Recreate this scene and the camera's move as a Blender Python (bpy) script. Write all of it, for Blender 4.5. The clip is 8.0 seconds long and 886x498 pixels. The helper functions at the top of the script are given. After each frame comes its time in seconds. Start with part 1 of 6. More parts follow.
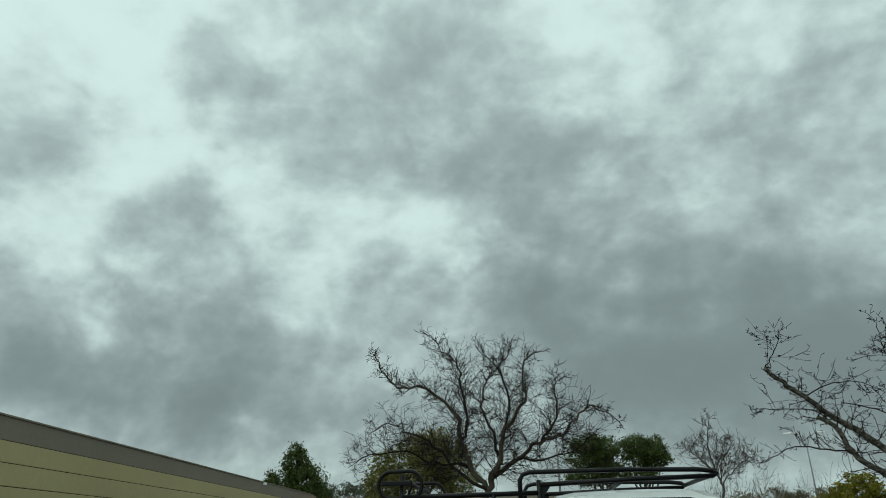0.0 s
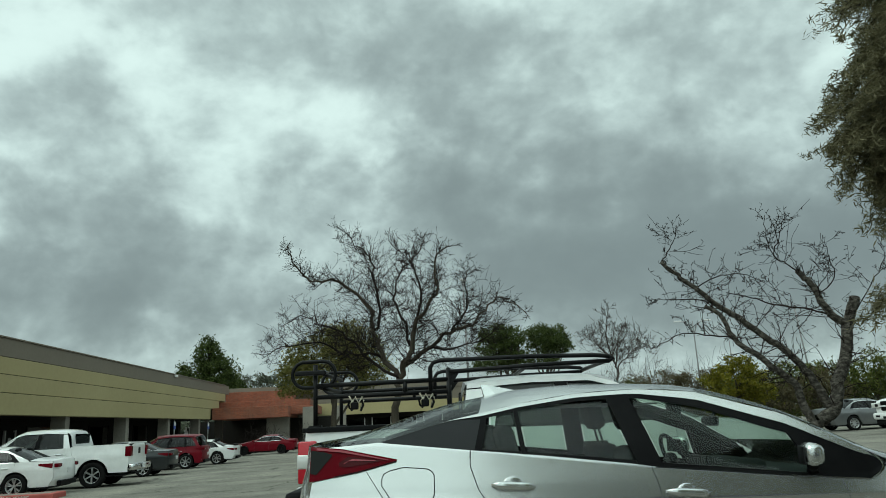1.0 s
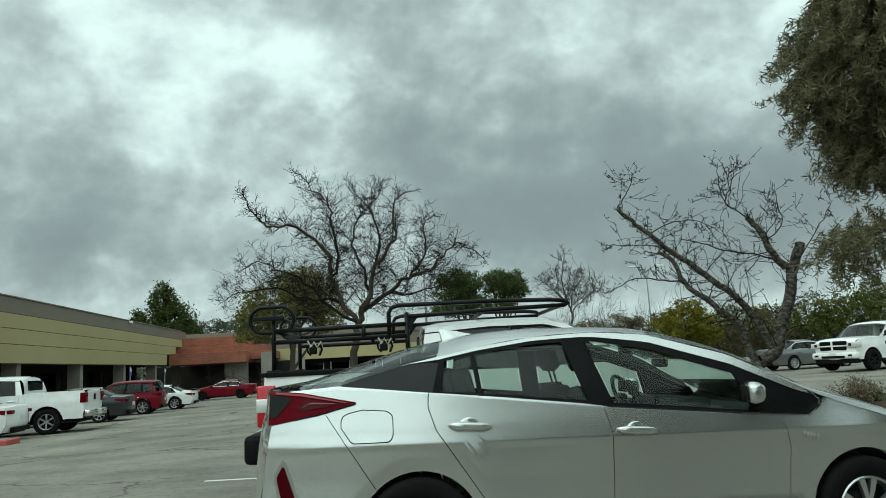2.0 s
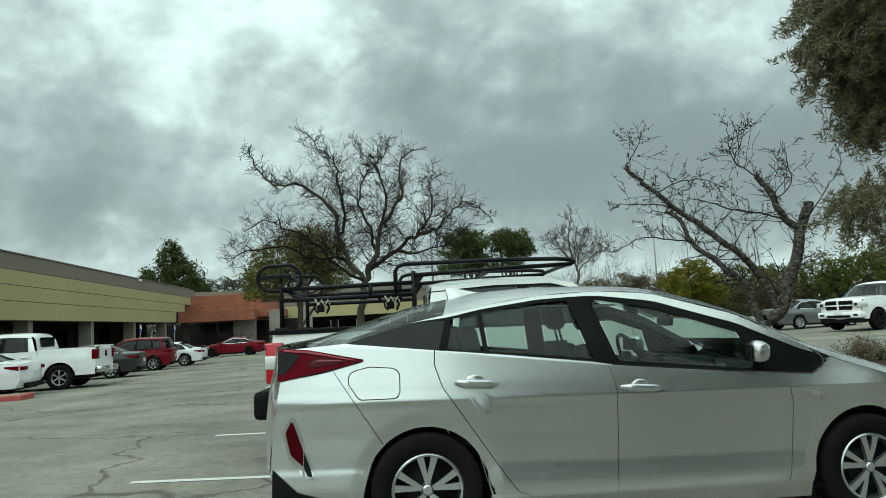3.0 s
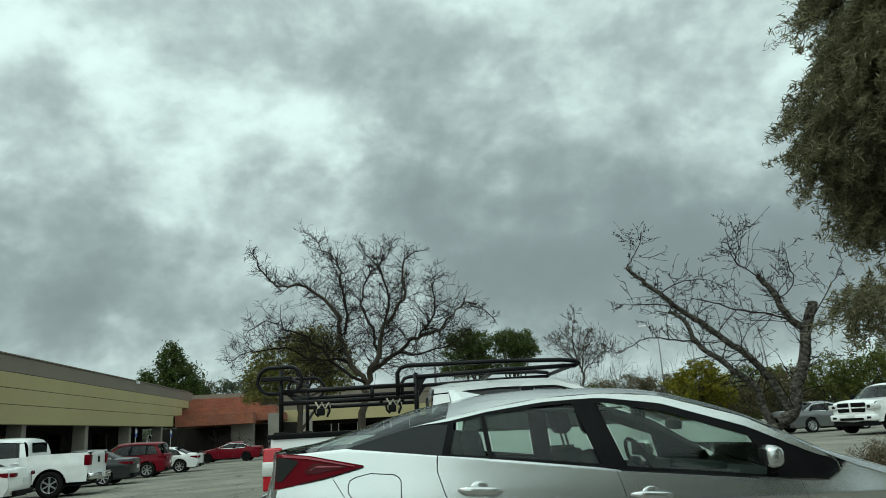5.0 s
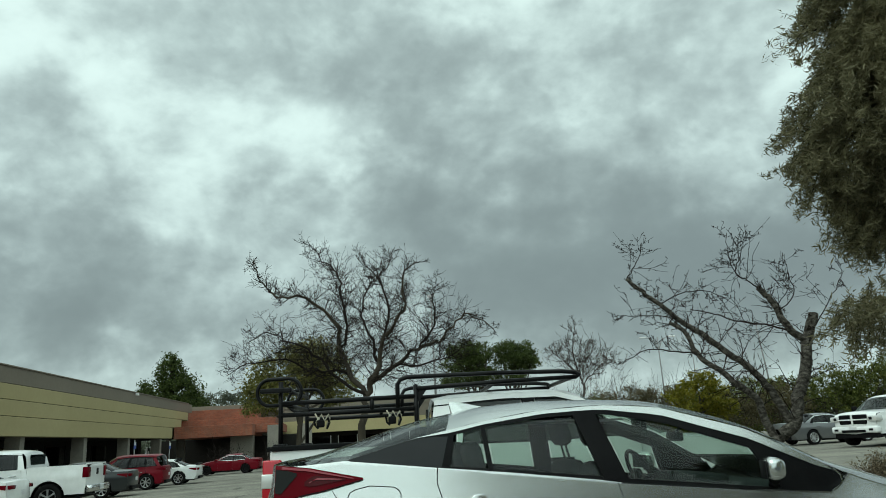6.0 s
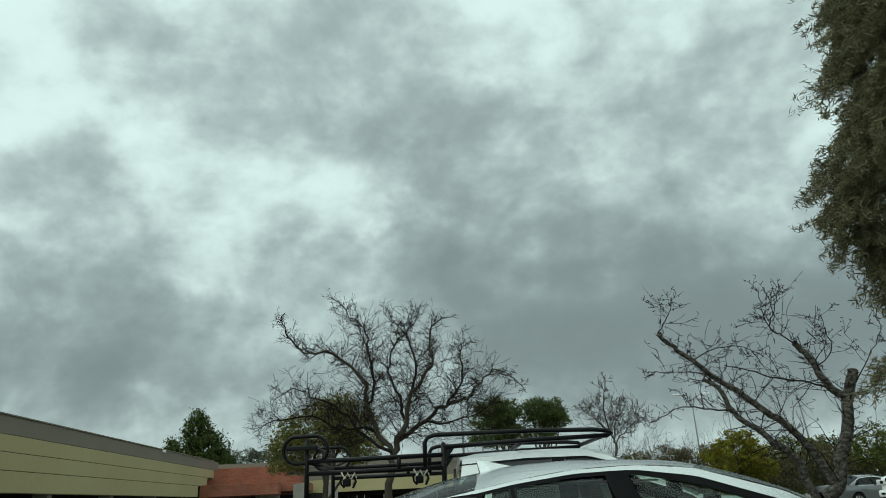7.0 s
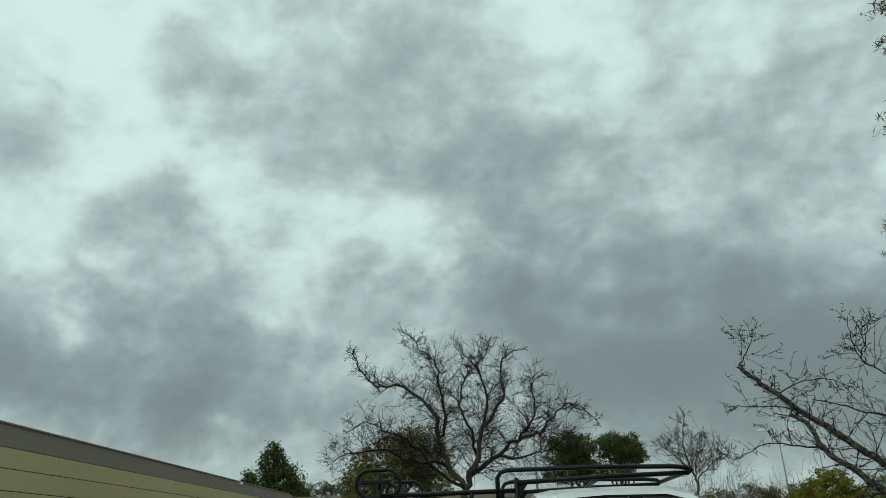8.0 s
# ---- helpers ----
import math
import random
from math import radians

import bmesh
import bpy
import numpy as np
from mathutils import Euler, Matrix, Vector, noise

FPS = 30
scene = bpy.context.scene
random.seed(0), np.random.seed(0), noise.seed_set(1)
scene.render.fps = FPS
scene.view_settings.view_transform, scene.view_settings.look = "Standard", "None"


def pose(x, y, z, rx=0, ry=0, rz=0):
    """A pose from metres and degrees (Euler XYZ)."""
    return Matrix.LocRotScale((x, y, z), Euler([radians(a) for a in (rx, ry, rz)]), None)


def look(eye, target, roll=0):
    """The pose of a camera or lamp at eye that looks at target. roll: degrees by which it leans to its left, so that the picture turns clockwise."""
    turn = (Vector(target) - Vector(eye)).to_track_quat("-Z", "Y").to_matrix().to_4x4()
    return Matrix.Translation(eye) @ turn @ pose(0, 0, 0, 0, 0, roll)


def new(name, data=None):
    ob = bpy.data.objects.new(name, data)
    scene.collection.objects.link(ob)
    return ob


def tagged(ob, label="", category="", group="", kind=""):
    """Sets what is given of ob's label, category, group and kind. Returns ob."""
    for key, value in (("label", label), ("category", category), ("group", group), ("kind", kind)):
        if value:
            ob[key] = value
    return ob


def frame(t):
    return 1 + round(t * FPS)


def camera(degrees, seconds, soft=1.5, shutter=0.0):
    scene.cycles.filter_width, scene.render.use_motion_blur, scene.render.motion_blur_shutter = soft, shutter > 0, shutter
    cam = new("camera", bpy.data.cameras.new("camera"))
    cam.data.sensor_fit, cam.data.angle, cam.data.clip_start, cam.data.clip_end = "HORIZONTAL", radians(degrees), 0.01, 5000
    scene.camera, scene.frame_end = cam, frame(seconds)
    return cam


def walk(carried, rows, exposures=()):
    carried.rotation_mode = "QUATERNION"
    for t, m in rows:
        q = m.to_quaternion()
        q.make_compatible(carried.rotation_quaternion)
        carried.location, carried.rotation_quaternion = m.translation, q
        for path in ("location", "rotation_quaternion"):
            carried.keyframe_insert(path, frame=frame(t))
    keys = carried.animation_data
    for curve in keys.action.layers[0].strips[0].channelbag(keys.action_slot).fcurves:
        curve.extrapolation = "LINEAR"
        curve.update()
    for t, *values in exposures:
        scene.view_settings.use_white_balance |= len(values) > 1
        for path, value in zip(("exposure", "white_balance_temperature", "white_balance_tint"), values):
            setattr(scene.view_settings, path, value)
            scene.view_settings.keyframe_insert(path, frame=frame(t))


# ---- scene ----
# A seated viewer's eye in a parked car: it only tilts and pans.
EYE = 1.27
cam = camera(64.0, 8.0, soft=0.9)
PATH = [
    (0.0, pose(0, 0, EYE, 112.38, 1.19, 9.25)),
    (0.5, pose(0, 0, EYE, 108.07, 1.73, 7.49)),
    (1.0, pose(0, 0, EYE, 103.65, 2.74, 2.44)),
    (1.5, pose(0, 0, EYE, 101.05, 3.23, -0.31)),
    (2.0, pose(0, 0, EYE, 99.09, 3.25, -0.88)),
    (3.3, pose(0, 0, EYE, 95.53, 3.01, -0.12)),
    (3.5, pose(0, 0, EYE, 96.27, 2.98, 0.01)),
    (4.0, pose(0, 0, EYE, 99.85, 3.05, 0.07)),
    (4.5, pose(0, 0, EYE, 102.76, 3.20, -0.13)),
    (6.0, pose(0, 0, EYE, 104.83, 3.16, -0.13)),
    (6.5, pose(0, 0, EYE, 106.74, 3.04, 0.26)),
    (7.0, pose(0, 0, EYE, 109.40, 2.76, 2.04)),
    (7.5, pose(0, 0, EYE, 111.58, 2.19, 5.15)),
    (8.0, pose(0, 0, EYE, 112.22, 1.67, 7.58)),
]
# the camera's own brightening as it tilts down, in stops
LIGHTER = [(0.0, -0.06), (0.5, -0.04), (1.0, 0.13), (1.5, 0.25), (2.0, 0.31), (3.3, 0.45), (3.5, 0.45), (4.0, 0.36), (4.5, 0.27), (6.0, 0.2), (6.5, 0.17), (7.0, 0.08), (7.5, 0.0), (8.0, -0.04)]
walk(cam, PATH, LIGHTER)

# ---- world and sun ----
world = bpy.data.worlds.new("overcast_sky")
scene.world = world
world.use_nodes = True


def clouds():
    nt = world.node_tree
    nt.nodes.clear()
    N, Lk = nt.nodes.new, nt.links.new

    def math_(op, a, b=None, c=None):
        n = N("ShaderNodeMath")
        n.operation = op
        for i, v in enumerate((a, b, c)):
            if v is None:
                continue
            if isinstance(v, (int, float)):
                n.inputs[i].default_value = v
            else:
                Lk(v, n.inputs[i])
        return n.outputs[0]

    def noise_(vec, scale, detail, rough, warp=0.0):
        n = N("ShaderNodeTexNoise")
        n.inputs["Scale"].default_value, n.inputs["Detail"].default_value = scale, detail
        n.inputs["Roughness"].default_value, n.inputs["Distortion"].default_value = rough, warp
        Lk(vec, n.inputs["Vector"])
        return n.outputs["Fac"]

    tc = N("ShaderNodeTexCoord")
    ray = tc.outputs["Generated"]
    sep = N("ShaderNodeSeparateXYZ")
    Lk(ray, sep.inputs[0])
    up = math_("MAXIMUM", sep.outputs[2], 0.0)
    # a cloud deck: the ray meets a high flat layer
    lift = math_("ADD", up, 0.75)
    flat = N("ShaderNodeCombineXYZ")
    Lk(math_("DIVIDE", sep.outputs[0], lift), flat.inputs[0])
    Lk(math_("DIVIDE", sep.outputs[1], lift), flat.inputs[1])
    warp = N("ShaderNodeTexNoise")
    warp.inputs["Scale"].default_value, warp.inputs["Detail"].default_value = 1.6, 3
    Lk(flat.outputs[0], warp.inputs["Vector"])
    push = N("ShaderNodeVectorMath")
    push.operation = "MULTIPLY_ADD"
    puff = N("ShaderNodeVectorMath")
    puff.operation = "MULTIPLY_ADD"
    Lk(ray, puff.inputs[0])
    puff.inputs[1].default_value = (1.3, 1.3, 2.6)
    Lk(flat.outputs[0], puff.inputs[2])
    Lk(warp.outputs["Color"], push.inputs[0])
    push.inputs[1].default_value = (0.35, 0.35, 0.0)
    Lk(puff.outputs[0], push.inputs[2])
    deck = push.outputs[0]
    big = noise_(deck, 1.1, 2, 0.5)
    mid = noise_(deck, 2.9, 7, 0.50)
    fine = noise_(deck, 8.0, 7, 0.52)
    # rounded heads of cloud
    swirl = N("ShaderNodeVectorMath")
    swirl.operation = "MULTIPLY_ADD"
    curl = N("ShaderNodeTexNoise")
    curl.inputs["Scale"].default_value, curl.inputs["Detail"].default_value = 4.0, 5
    Lk(deck, curl.inputs["Vector"])
    Lk(curl.outputs["Color"], swirl.inputs[0])
    swirl.inputs[1].default_value = (0.30, 0.30, 0.30)
    Lk(deck, swirl.inputs[2])
    heads = N("ShaderNodeTexVoronoi")
    heads.feature = "SMOOTH_F1"
    heads.inputs["Scale"].default_value, heads.inputs["Detail"].default_value, heads.inputs["Roughness"].default_value = 3.6, 2.0, 0.45
    heads.inputs["Smoothness"].default_value = 0.55
    Lk(swirl.outputs[0], heads.inputs["Vector"])
    billow = math_("SUBTRACT", 0.42, heads.outputs["Distance"])
    dens = math_("ADD", math_("MULTIPLY", math_("SUBTRACT", big, 0.5), CLOUD_BIG), math_("MULTIPLY", math_("SUBTRACT", mid, 0.5), CLOUD_MID))
    dens = math_("ADD", dens, math_("MULTIPLY", math_("SUBTRACT", fine, 0.5), CLOUD_FINE))
    dens = math_("ADD", dens, math_("MULTIPLY", billow, CLOUD_HEADS))
    # each head is lit from above and behind, and ends in a fairly clear edge
    def heap(scale, shift):
        at = N("ShaderNodeVectorMath")
        at.operation = "ADD"
        Lk(deck, at.inputs[0])
        at.inputs[1].default_value = shift
        return noise_(at.outputs[0], scale, 7, 0.50, 0.10)
    for scale, lean, relief, edge in ((2.4, 0.07, CLOUD_RELIEF, CLOUD_EDGE), (6.0, 0.035, CLOUD_RELIEF * 0.7, CLOUD_EDGE * 0.6)):
        body = heap(scale, (0.0, 0.0, 0.0))
        lee = heap(scale, (-lean * 0.5, 0.0, lean))
        dens = math_("ADD", dens, math_("MULTIPLY", math_("SUBTRACT", body, lee), relief))
        step = N("ShaderNodeMapRange")
        step.interpolation_type = "SMOOTHSTEP"
        step.inputs["From Min"].default_value, step.inputs["From Max"].default_value = 0.44, 0.57
        Lk(body, step.inputs["Value"])
        dens = math_("ADD", dens, math_("MULTIPLY", math_("SUBTRACT", 0.5, step.outputs[0]), edge))
    # banks and breaks of the cloud cover: azimuth, elevation, breadth in degrees, brightness
    moved = ray
    for scale, push_by in ((3.2, 0.14), (8.0, 0.11), (20.0, 0.07)):
        stir = N("ShaderNodeTexNoise")
        stir.inputs["Scale"].default_value, stir.inputs["Detail"].default_value = scale, 4
        Lk(ray, stir.inputs["Vector"])
        wob = N("ShaderNodeVectorMath")
        wob.operation = "MULTIPLY_ADD"
        Lk(stir.outputs["Color"], wob.inputs[0])
        wob.inputs[1].default_value = (push_by,) * 3
        wob.inputs[2].default_value = (-push_by / 2,) * 3
        step = N("ShaderNodeVectorMath")
        step.operation = "ADD"
        Lk(wob.outputs[0], step.inputs[0])
        Lk(moved, step.inputs[1])
        moved = step.outputs[0]
    def lobe(where, az, el, wide, power):
        a, e = radians(az), radians(el)
        d = N("ShaderNodeVectorMath")
        d.operation = "DISTANCE"
        Lk(where, d.inputs[0])
        d.inputs[1].default_value = (math.sin(a) * math.cos(e), math.cos(a) * math.cos(e), math.sin(e))
        g = math_("DIVIDE", d.outputs["Value"], radians(wide))
        return math_("EXPONENT", math_("MULTIPLY", math_("POWER", g, power), -1.0))
    for az, el, wide, amount in BREAKS + BANKS:
        dens = math_("ADD", dens, math_("MULTIPLY", lobe(moved, az, el, wide * 1.2, 3.0), amount))
    # an overcast sky is brightest overhead
    zen = math_("MULTIPLY_ADD", math_("POWER", up, 3.0), ZENITH, HORIZON)
    lum = math_("MULTIPLY", zen, math_("EXPONENT", math_("MULTIPLY", math_("TANH", math_("MULTIPLY", dens, 0.95)), 0.95)))
    lum = math_("SMOOTH_MIN", lum, 0.90, 0.50)
    lum = math_("MULTIPLY", lum, math_("MULTIPLY_ADD", lobe(ray, *BACK[:3], 2.0), BACK[3], 1.0))
    ramp = N("ShaderNodeValToRGB")
    el = ramp.color_ramp.elements
    el[0].position, el[0].color = 0.0, (0.77, 1.0, 1.00, 1)
    el[1].position, el[1].color = 0.9, (0.785, 1.0, 0.945, 1)
    Lk(lum, ramp.inputs[0])
    tint = N("ShaderNodeMix")
    tint.data_type, tint.blend_type = "RGBA", "MULTIPLY"
    tint.inputs["Factor"].default_value = 1.0
    Lk(ramp.outputs[0], tint.inputs["A"])
    Lk(lum, tint.inputs["B"])
    cover = N("ShaderNodeBackground")
    Lk(tint.outputs["Result"], cover.inputs[0])
    sky = N("ShaderNodeTexSky")
    sky.sky_type, sky.sun_disc = "NISHITA", False
    sky.sun_elevation, sky.sun_rotation = radians(49), radians(-120)
    clear = N("ShaderNodeBackground")
    clear.inputs[1].default_value = 0.07
    Lk(sky.outputs[0], clear.inputs[0])
    mix = N("ShaderNodeMixShader")
    mix.inputs[0].default_value = 0.93
    Lk(clear.outputs[0], mix.inputs[1])
    Lk(cover.outputs[0], mix.inputs[2])
    out = N("ShaderNodeOutputWorld")
    Lk(mix.outputs[0], out.inputs[0])


HORIZON, ZENITH = 0.62, 0.95
CLOUD_BIG, CLOUD_MID, CLOUD_FINE, CLOUD_HEADS = 0.20, 0.45, 0.45, 0.35
CLOUD_RELIEF, CLOUD_EDGE = 2.0, 0.32
BACK = (-172, 34, 42, 1.15)  # bright lobe added to the unseen sky behind, to light the hatchback's rear side
BREAKS = [
    (-40.4, 34.0, 7.0, 0.38), (-35.3, 29.5, 3.5, 0.30), (-39.2, 23.4, 2.9, 0.30), (-27.1, 26.0, 3.0, 0.25), (-18.8, 22.7, 4.9, 0.28),
    (-24.3, 25.4, 3.0, 0.28), (-35.8, 19.4, 1.5, 0.30), (-36.3, 15.4, 1.8, 0.45), (-33.3, 13.4, 2.3, 0.40), (-25.9, 13.5, 2.5, 0.28), (-38.6, 9.1, 2.1, 0.35),
    (6.6, 37.4, 4.9, 0.25), (10.0, 33.0, 2.9, 0.28), (25.4, 27.7, 2.7, 0.25), (-8.6, 21.9, 3.0, 0.35), (-4.0, 32.5, 2.0, 0.18), (13.7, 22.0, 2.2, 0.22),
    (-22.9, 7.6, 1.9, 0.30), (-16.0, 5.7, 3.1, 0.35), (20.0, 4.2, 3.0, 0.35), (30.7, 2.4, 3.0, 0.20), (-29.1, 14.3, 2.5, 0.30), (-23.6, 5.3, 2.3, 0.25)]
BANKS = [
    (-39.6, 17.2, 3.9, -0.42), (-38.3, 11.8, 3.2, -0.74), (-29.7, 9.5, 5.3, -0.90), (-32.3, 14.8, 3.2, -0.42), (-31.9, 24.6, 2.6, -0.39), (-28.5, 18.1, 3.5, -0.42),
    (-24.8, 15.3, 3.0, -0.34), (-22.8, 31.3, 5.2, -0.34), (-31.4, 36.0, 1.8, -0.34), (-15.6, 31.1, 2.9, -0.28), (-5.4, 36.4, 4.8, -0.34), (0.2, 26.9, 6.1, -0.34),
    (-2.9, 18.4, 4.9, -0.42), (3.8, 14.8, 5.9, -0.68), (7.7, 10.2, 5.6, -0.93), (12.9, 17.4, 4.7, -0.42), (18.7, 15.7, 3.9, -0.31), (16.5, 10.3, 5.0, -1.01),
    (27.5, 31.4, 2.3, -0.28), (24.3, 9.2, 5.0, -1.43), (31.5, 10.0, 5.0, -1.43), (16.0, 25.0, 12.0, -0.11), (-24.7, 9.1, 5.1, -0.46), (-13.3, 7.3, 5.3, -0.34)]
clouds()

sun_data = bpy.data.lights.new("sun", "SUN")
sun_data.energy, sun_data.angle, sun_data.color = 0.85, radians(40), (0.92, 1.0, 0.92)
sun = new("sun", sun_data)
sun.matrix_world = look((-26, -15, 34), (0, 0, 0))

# ---- materials ----
def nodes_of(name):
    m = bpy.data.materials.new(name)
    m.use_nodes = True
    nt = m.node_tree
    return m, nt, nt.nodes["Principled BSDF"]


def coords(nt, kind="Object"):
    return nt.nodes.new("ShaderNodeTexCoord").outputs[kind]


def tex(nt, vec, scale, detail=4, rough=0.55, stretch=None):
    if stretch:
        mp = nt.nodes.new("ShaderNodeMapping")
        mp.inputs["Scale"].default_value = stretch
        nt.links.new(vec, mp.inputs[0])
        vec = mp.outputs[0]
    n = nt.nodes.new("ShaderNodeTexNoise")
    n.inputs["Scale"].default_value, n.inputs["Detail"].default_value, n.inputs["Roughness"].default_value = scale, detail, rough
    nt.links.new(vec, n.inputs["Vector"])
    return n.outputs["Fac"]


def ramp(nt, fac, stops):
    n = nt.nodes.new("ShaderNodeValToRGB")
    els = n.color_ramp.elements
    while len(els) < len(stops):
        els.new(0.5)
    for e, (p, c) in zip(els, stops):
        e.position, e.color = p, (*c, 1) if len(c) == 3 else c
    nt.links.new(fac, n.inputs[0])
    return n.outputs[0]


def mixed(nt, a, b, fac, mode="MIX"):
    n = nt.nodes.new("ShaderNodeMix")
    n.data_type, n.blend_type = "RGBA", mode
    for key, v in (("A", a), ("B", b), ("Factor", fac)):
        sock = [s for s in n.inputs if s.name == key and s.type == ("VALUE" if key == "Factor" else "RGBA")][0]
        if isinstance(v, (int, float)):
            sock.default_value = v
        elif isinstance(v, tuple):
            sock.default_value = (*v, 1)
        else:
            nt.links.new(v, sock)
    return [s for s in n.outputs if s.type == "RGBA"][0]


def bumped(nt, bsdf, height, strength, distance=0.02):
    b = nt.nodes.new("ShaderNodeBump")
    b.inputs["Strength"].default_value, b.inputs["Distance"].default_value = strength, distance
    nt.links.new(height, b.inputs["Height"])
    nt.links.new(b.outputs[0], bsdf.inputs["Normal"])


def grained(name, dark, light, scale=8.0, rough=0.7, metal=0.0, bump=0.15, stretch=None, kind="Object"):
    """A surface with two scales of mottling and fine relief."""
    m, nt, b = nodes_of(name)
    vec = coords(nt, kind)
    big = tex(nt, vec, scale * 0.12, 4, 0.6, stretch)
    fine = tex(nt, vec, scale * 3, 5, 0.65, stretch)
    mid = nt.nodes.new("ShaderNodeMath")
    mid.operation = "MULTIPLY_ADD"
    nt.links.new(fine, mid.inputs[0])
    mid.inputs[1].default_value = 0.45
    half = nt.nodes.new("ShaderNodeMath")
    half.operation = "MULTIPLY"
    half.inputs[1].default_value = 0.55
    nt.links.new(big, half.inputs[0])
    nt.links.new(half.outputs[0], mid.inputs[2])
    col = ramp(nt, mid.outputs[0], [(0.3, dark), (0.7, light)])
    nt.links.new(col, b.inputs["Base Color"])
    b.inputs["Roughness"].default_value, b.inputs["Metallic"].default_value = rough, metal
    if bump:
        bumped(nt, b, fine, bump, 0.01)
    return m


def paint(name, colour, rough=0.3, metal=0.0, coat=0.8, flake=0.0, dirt=0.06):
    """Car paint: base, clear coat, a little road dust."""
    m, nt, b = nodes_of(name)
    vec = coords(nt)
    dust = tex(nt, vec, 3.0, 5, 0.6)
    lowered = tuple(c * (1 - dirt * 2) + 0.1 * dirt for c in colour)
    col = ramp(nt, dust, [(0.35, lowered), (0.65, colour)])
    if flake:
        sparkle = tex(nt, vec, 900, 1, 0.5)
        col = mixed(nt, col, ramp(nt, sparkle, [(0.3, tuple(c * (1 - flake) for c in colour)), (0.7, tuple(min(1, c * (1 + flake)) for c in colour))]), 0.5)
    nt.links.new(col, b.inputs["Base Color"])
    b.inputs["Roughness"].default_value, b.inputs["Metallic"].default_value = rough, metal
    b.inputs["Coat Weight"].default_value, b.inputs["Coat Roughness"].default_value = coat, 0.04
    return m


def glass(name, tint):
    """Thin pane: tinted see-through with a mirror-like sheen by Fresnel."""
    m, nt, b = nodes_of(name)
    nt.nodes.remove(b)
    clear = nt.nodes.new("ShaderNodeBsdfTransparent")
    clear.inputs[0].default_value = (*tint, 1)
    shine = nt.nodes.new("ShaderNodeBsdfGlossy")
    shine.inputs["Roughness"].default_value = 0.02
    # a pane with two faces reflects alike from both sides
    fr = nt.nodes.new("ShaderNodeLayerWeight")
    fr.inputs["Blend"].default_value = 0.5
    steep = nt.nodes.new("ShaderNodeMath")
    steep.operation = "POWER"
    steep.inputs[1].default_value = 5.0
    nt.links.new(fr.outputs["Facing"], steep.inputs[0])
    amount = nt.nodes.new("ShaderNodeMath")
    amount.operation = "MULTIPLY_ADD"
    amount.inputs[1].default_value, amount.inputs[2].default_value = 0.85, 0.034
    nt.links.new(steep.outputs[0], amount.inputs[0])
    mx = nt.nodes.new("ShaderNodeMixShader")
    nt.links.new(amount.outputs[0], mx.inputs[0])
    nt.links.new(clear.outputs[0], mx.inputs[1])
    nt.links.new(shine.outputs[0], mx.inputs[2])
    nt.links.new(mx.outputs[0], nt.nodes["Material Output"].inputs[0])
    return m


def asphalt_material():
    """Worn grey asphalt: pale aggregate, darker patches, oil stains, cracks."""
    m, nt, b = nodes_of("worn_asphalt")
    vec = coords(nt)
    grit = tex(nt, vec, 160, 3, 0.7)
    blot = tex(nt, vec, 0.5, 5, 0.6)
    streak = tex(nt, vec, 1.0, 4, 0.6, (0.12, 0.55, 1))
    col = ramp(nt, blot, [(0.32, (0.150, 0.144, 0.124)), (0.52, (0.222, 0.212, 0.182)), (0.7, (0.282, 0.268, 0.224))])
    col = mixed(nt, col, ramp(nt, streak, [(0.33, (0.5, 0.5, 0.5)), (0.48, (1, 1, 1))]), 0.25, "MULTIPLY")
    fleck = tex(nt, vec, 9, 6, 0.75)
    col = mixed(nt, col, ramp(nt, fleck, [(0.32, (0.6, 0.6, 0.6)), (0.5, (1, 1, 1)), (0.7, (1.18, 1.17, 1.12))]), 0.75, "MULTIPLY")
    oil = tex(nt, vec, 0.35, 7, 0.7, (0.5, 1.0, 1))
    col = mixed(nt, col, ramp(nt, oil, [(0.60, (1, 1, 1)), (0.68, (0.62, 0.62, 0.62))]), 0.8, "MULTIPLY")
    col = mixed(nt, col, ramp(nt, grit, [(0.35, (0.62, 0.62, 0.62)), (0.7, (1.28, 1.28, 1.28))]), 0.55, "MULTIPLY")
    # cracks: the thin borders of warped cells
    wv = nt.nodes.new("ShaderNodeVectorMath")
    wv.operation = "MULTIPLY_ADD"
    wn = nt.nodes.new("ShaderNodeTexNoise")
    wn.inputs["Scale"].default_value, wn.inputs["Detail"].default_value = 0.9, 6
    nt.links.new(vec, wn.inputs["Vector"])
    nt.links.new(wn.outputs["Color"], wv.inputs[0])
    wv.inputs[1].default_value = (1.6, 1.6, 0)
    nt.links.new(vec, wv.inputs[2])
    cell = nt.nodes.new("ShaderNodeTexVoronoi")
    cell.feature = "DISTANCE_TO_EDGE"
    cell.inputs["Scale"].default_value = 0.24
    nt.links.new(wv.outputs[0], cell.inputs["Vector"])
    crack = ramp(nt, cell.outputs["Distance"], [(0.0, (0.35, 0.35, 0.35)), (0.0035, (0.45, 0.45, 0.45)), (0.0075, (1, 1, 1))])
    col = mixed(nt, col, crack, 0.8, "MULTIPLY")
    nt.links.new(col, b.inputs["Base Color"])
    b.inputs["Roughness"].default_value = 0.86
    bumped(nt, b, grit, 0.35, 0.006)
    return m


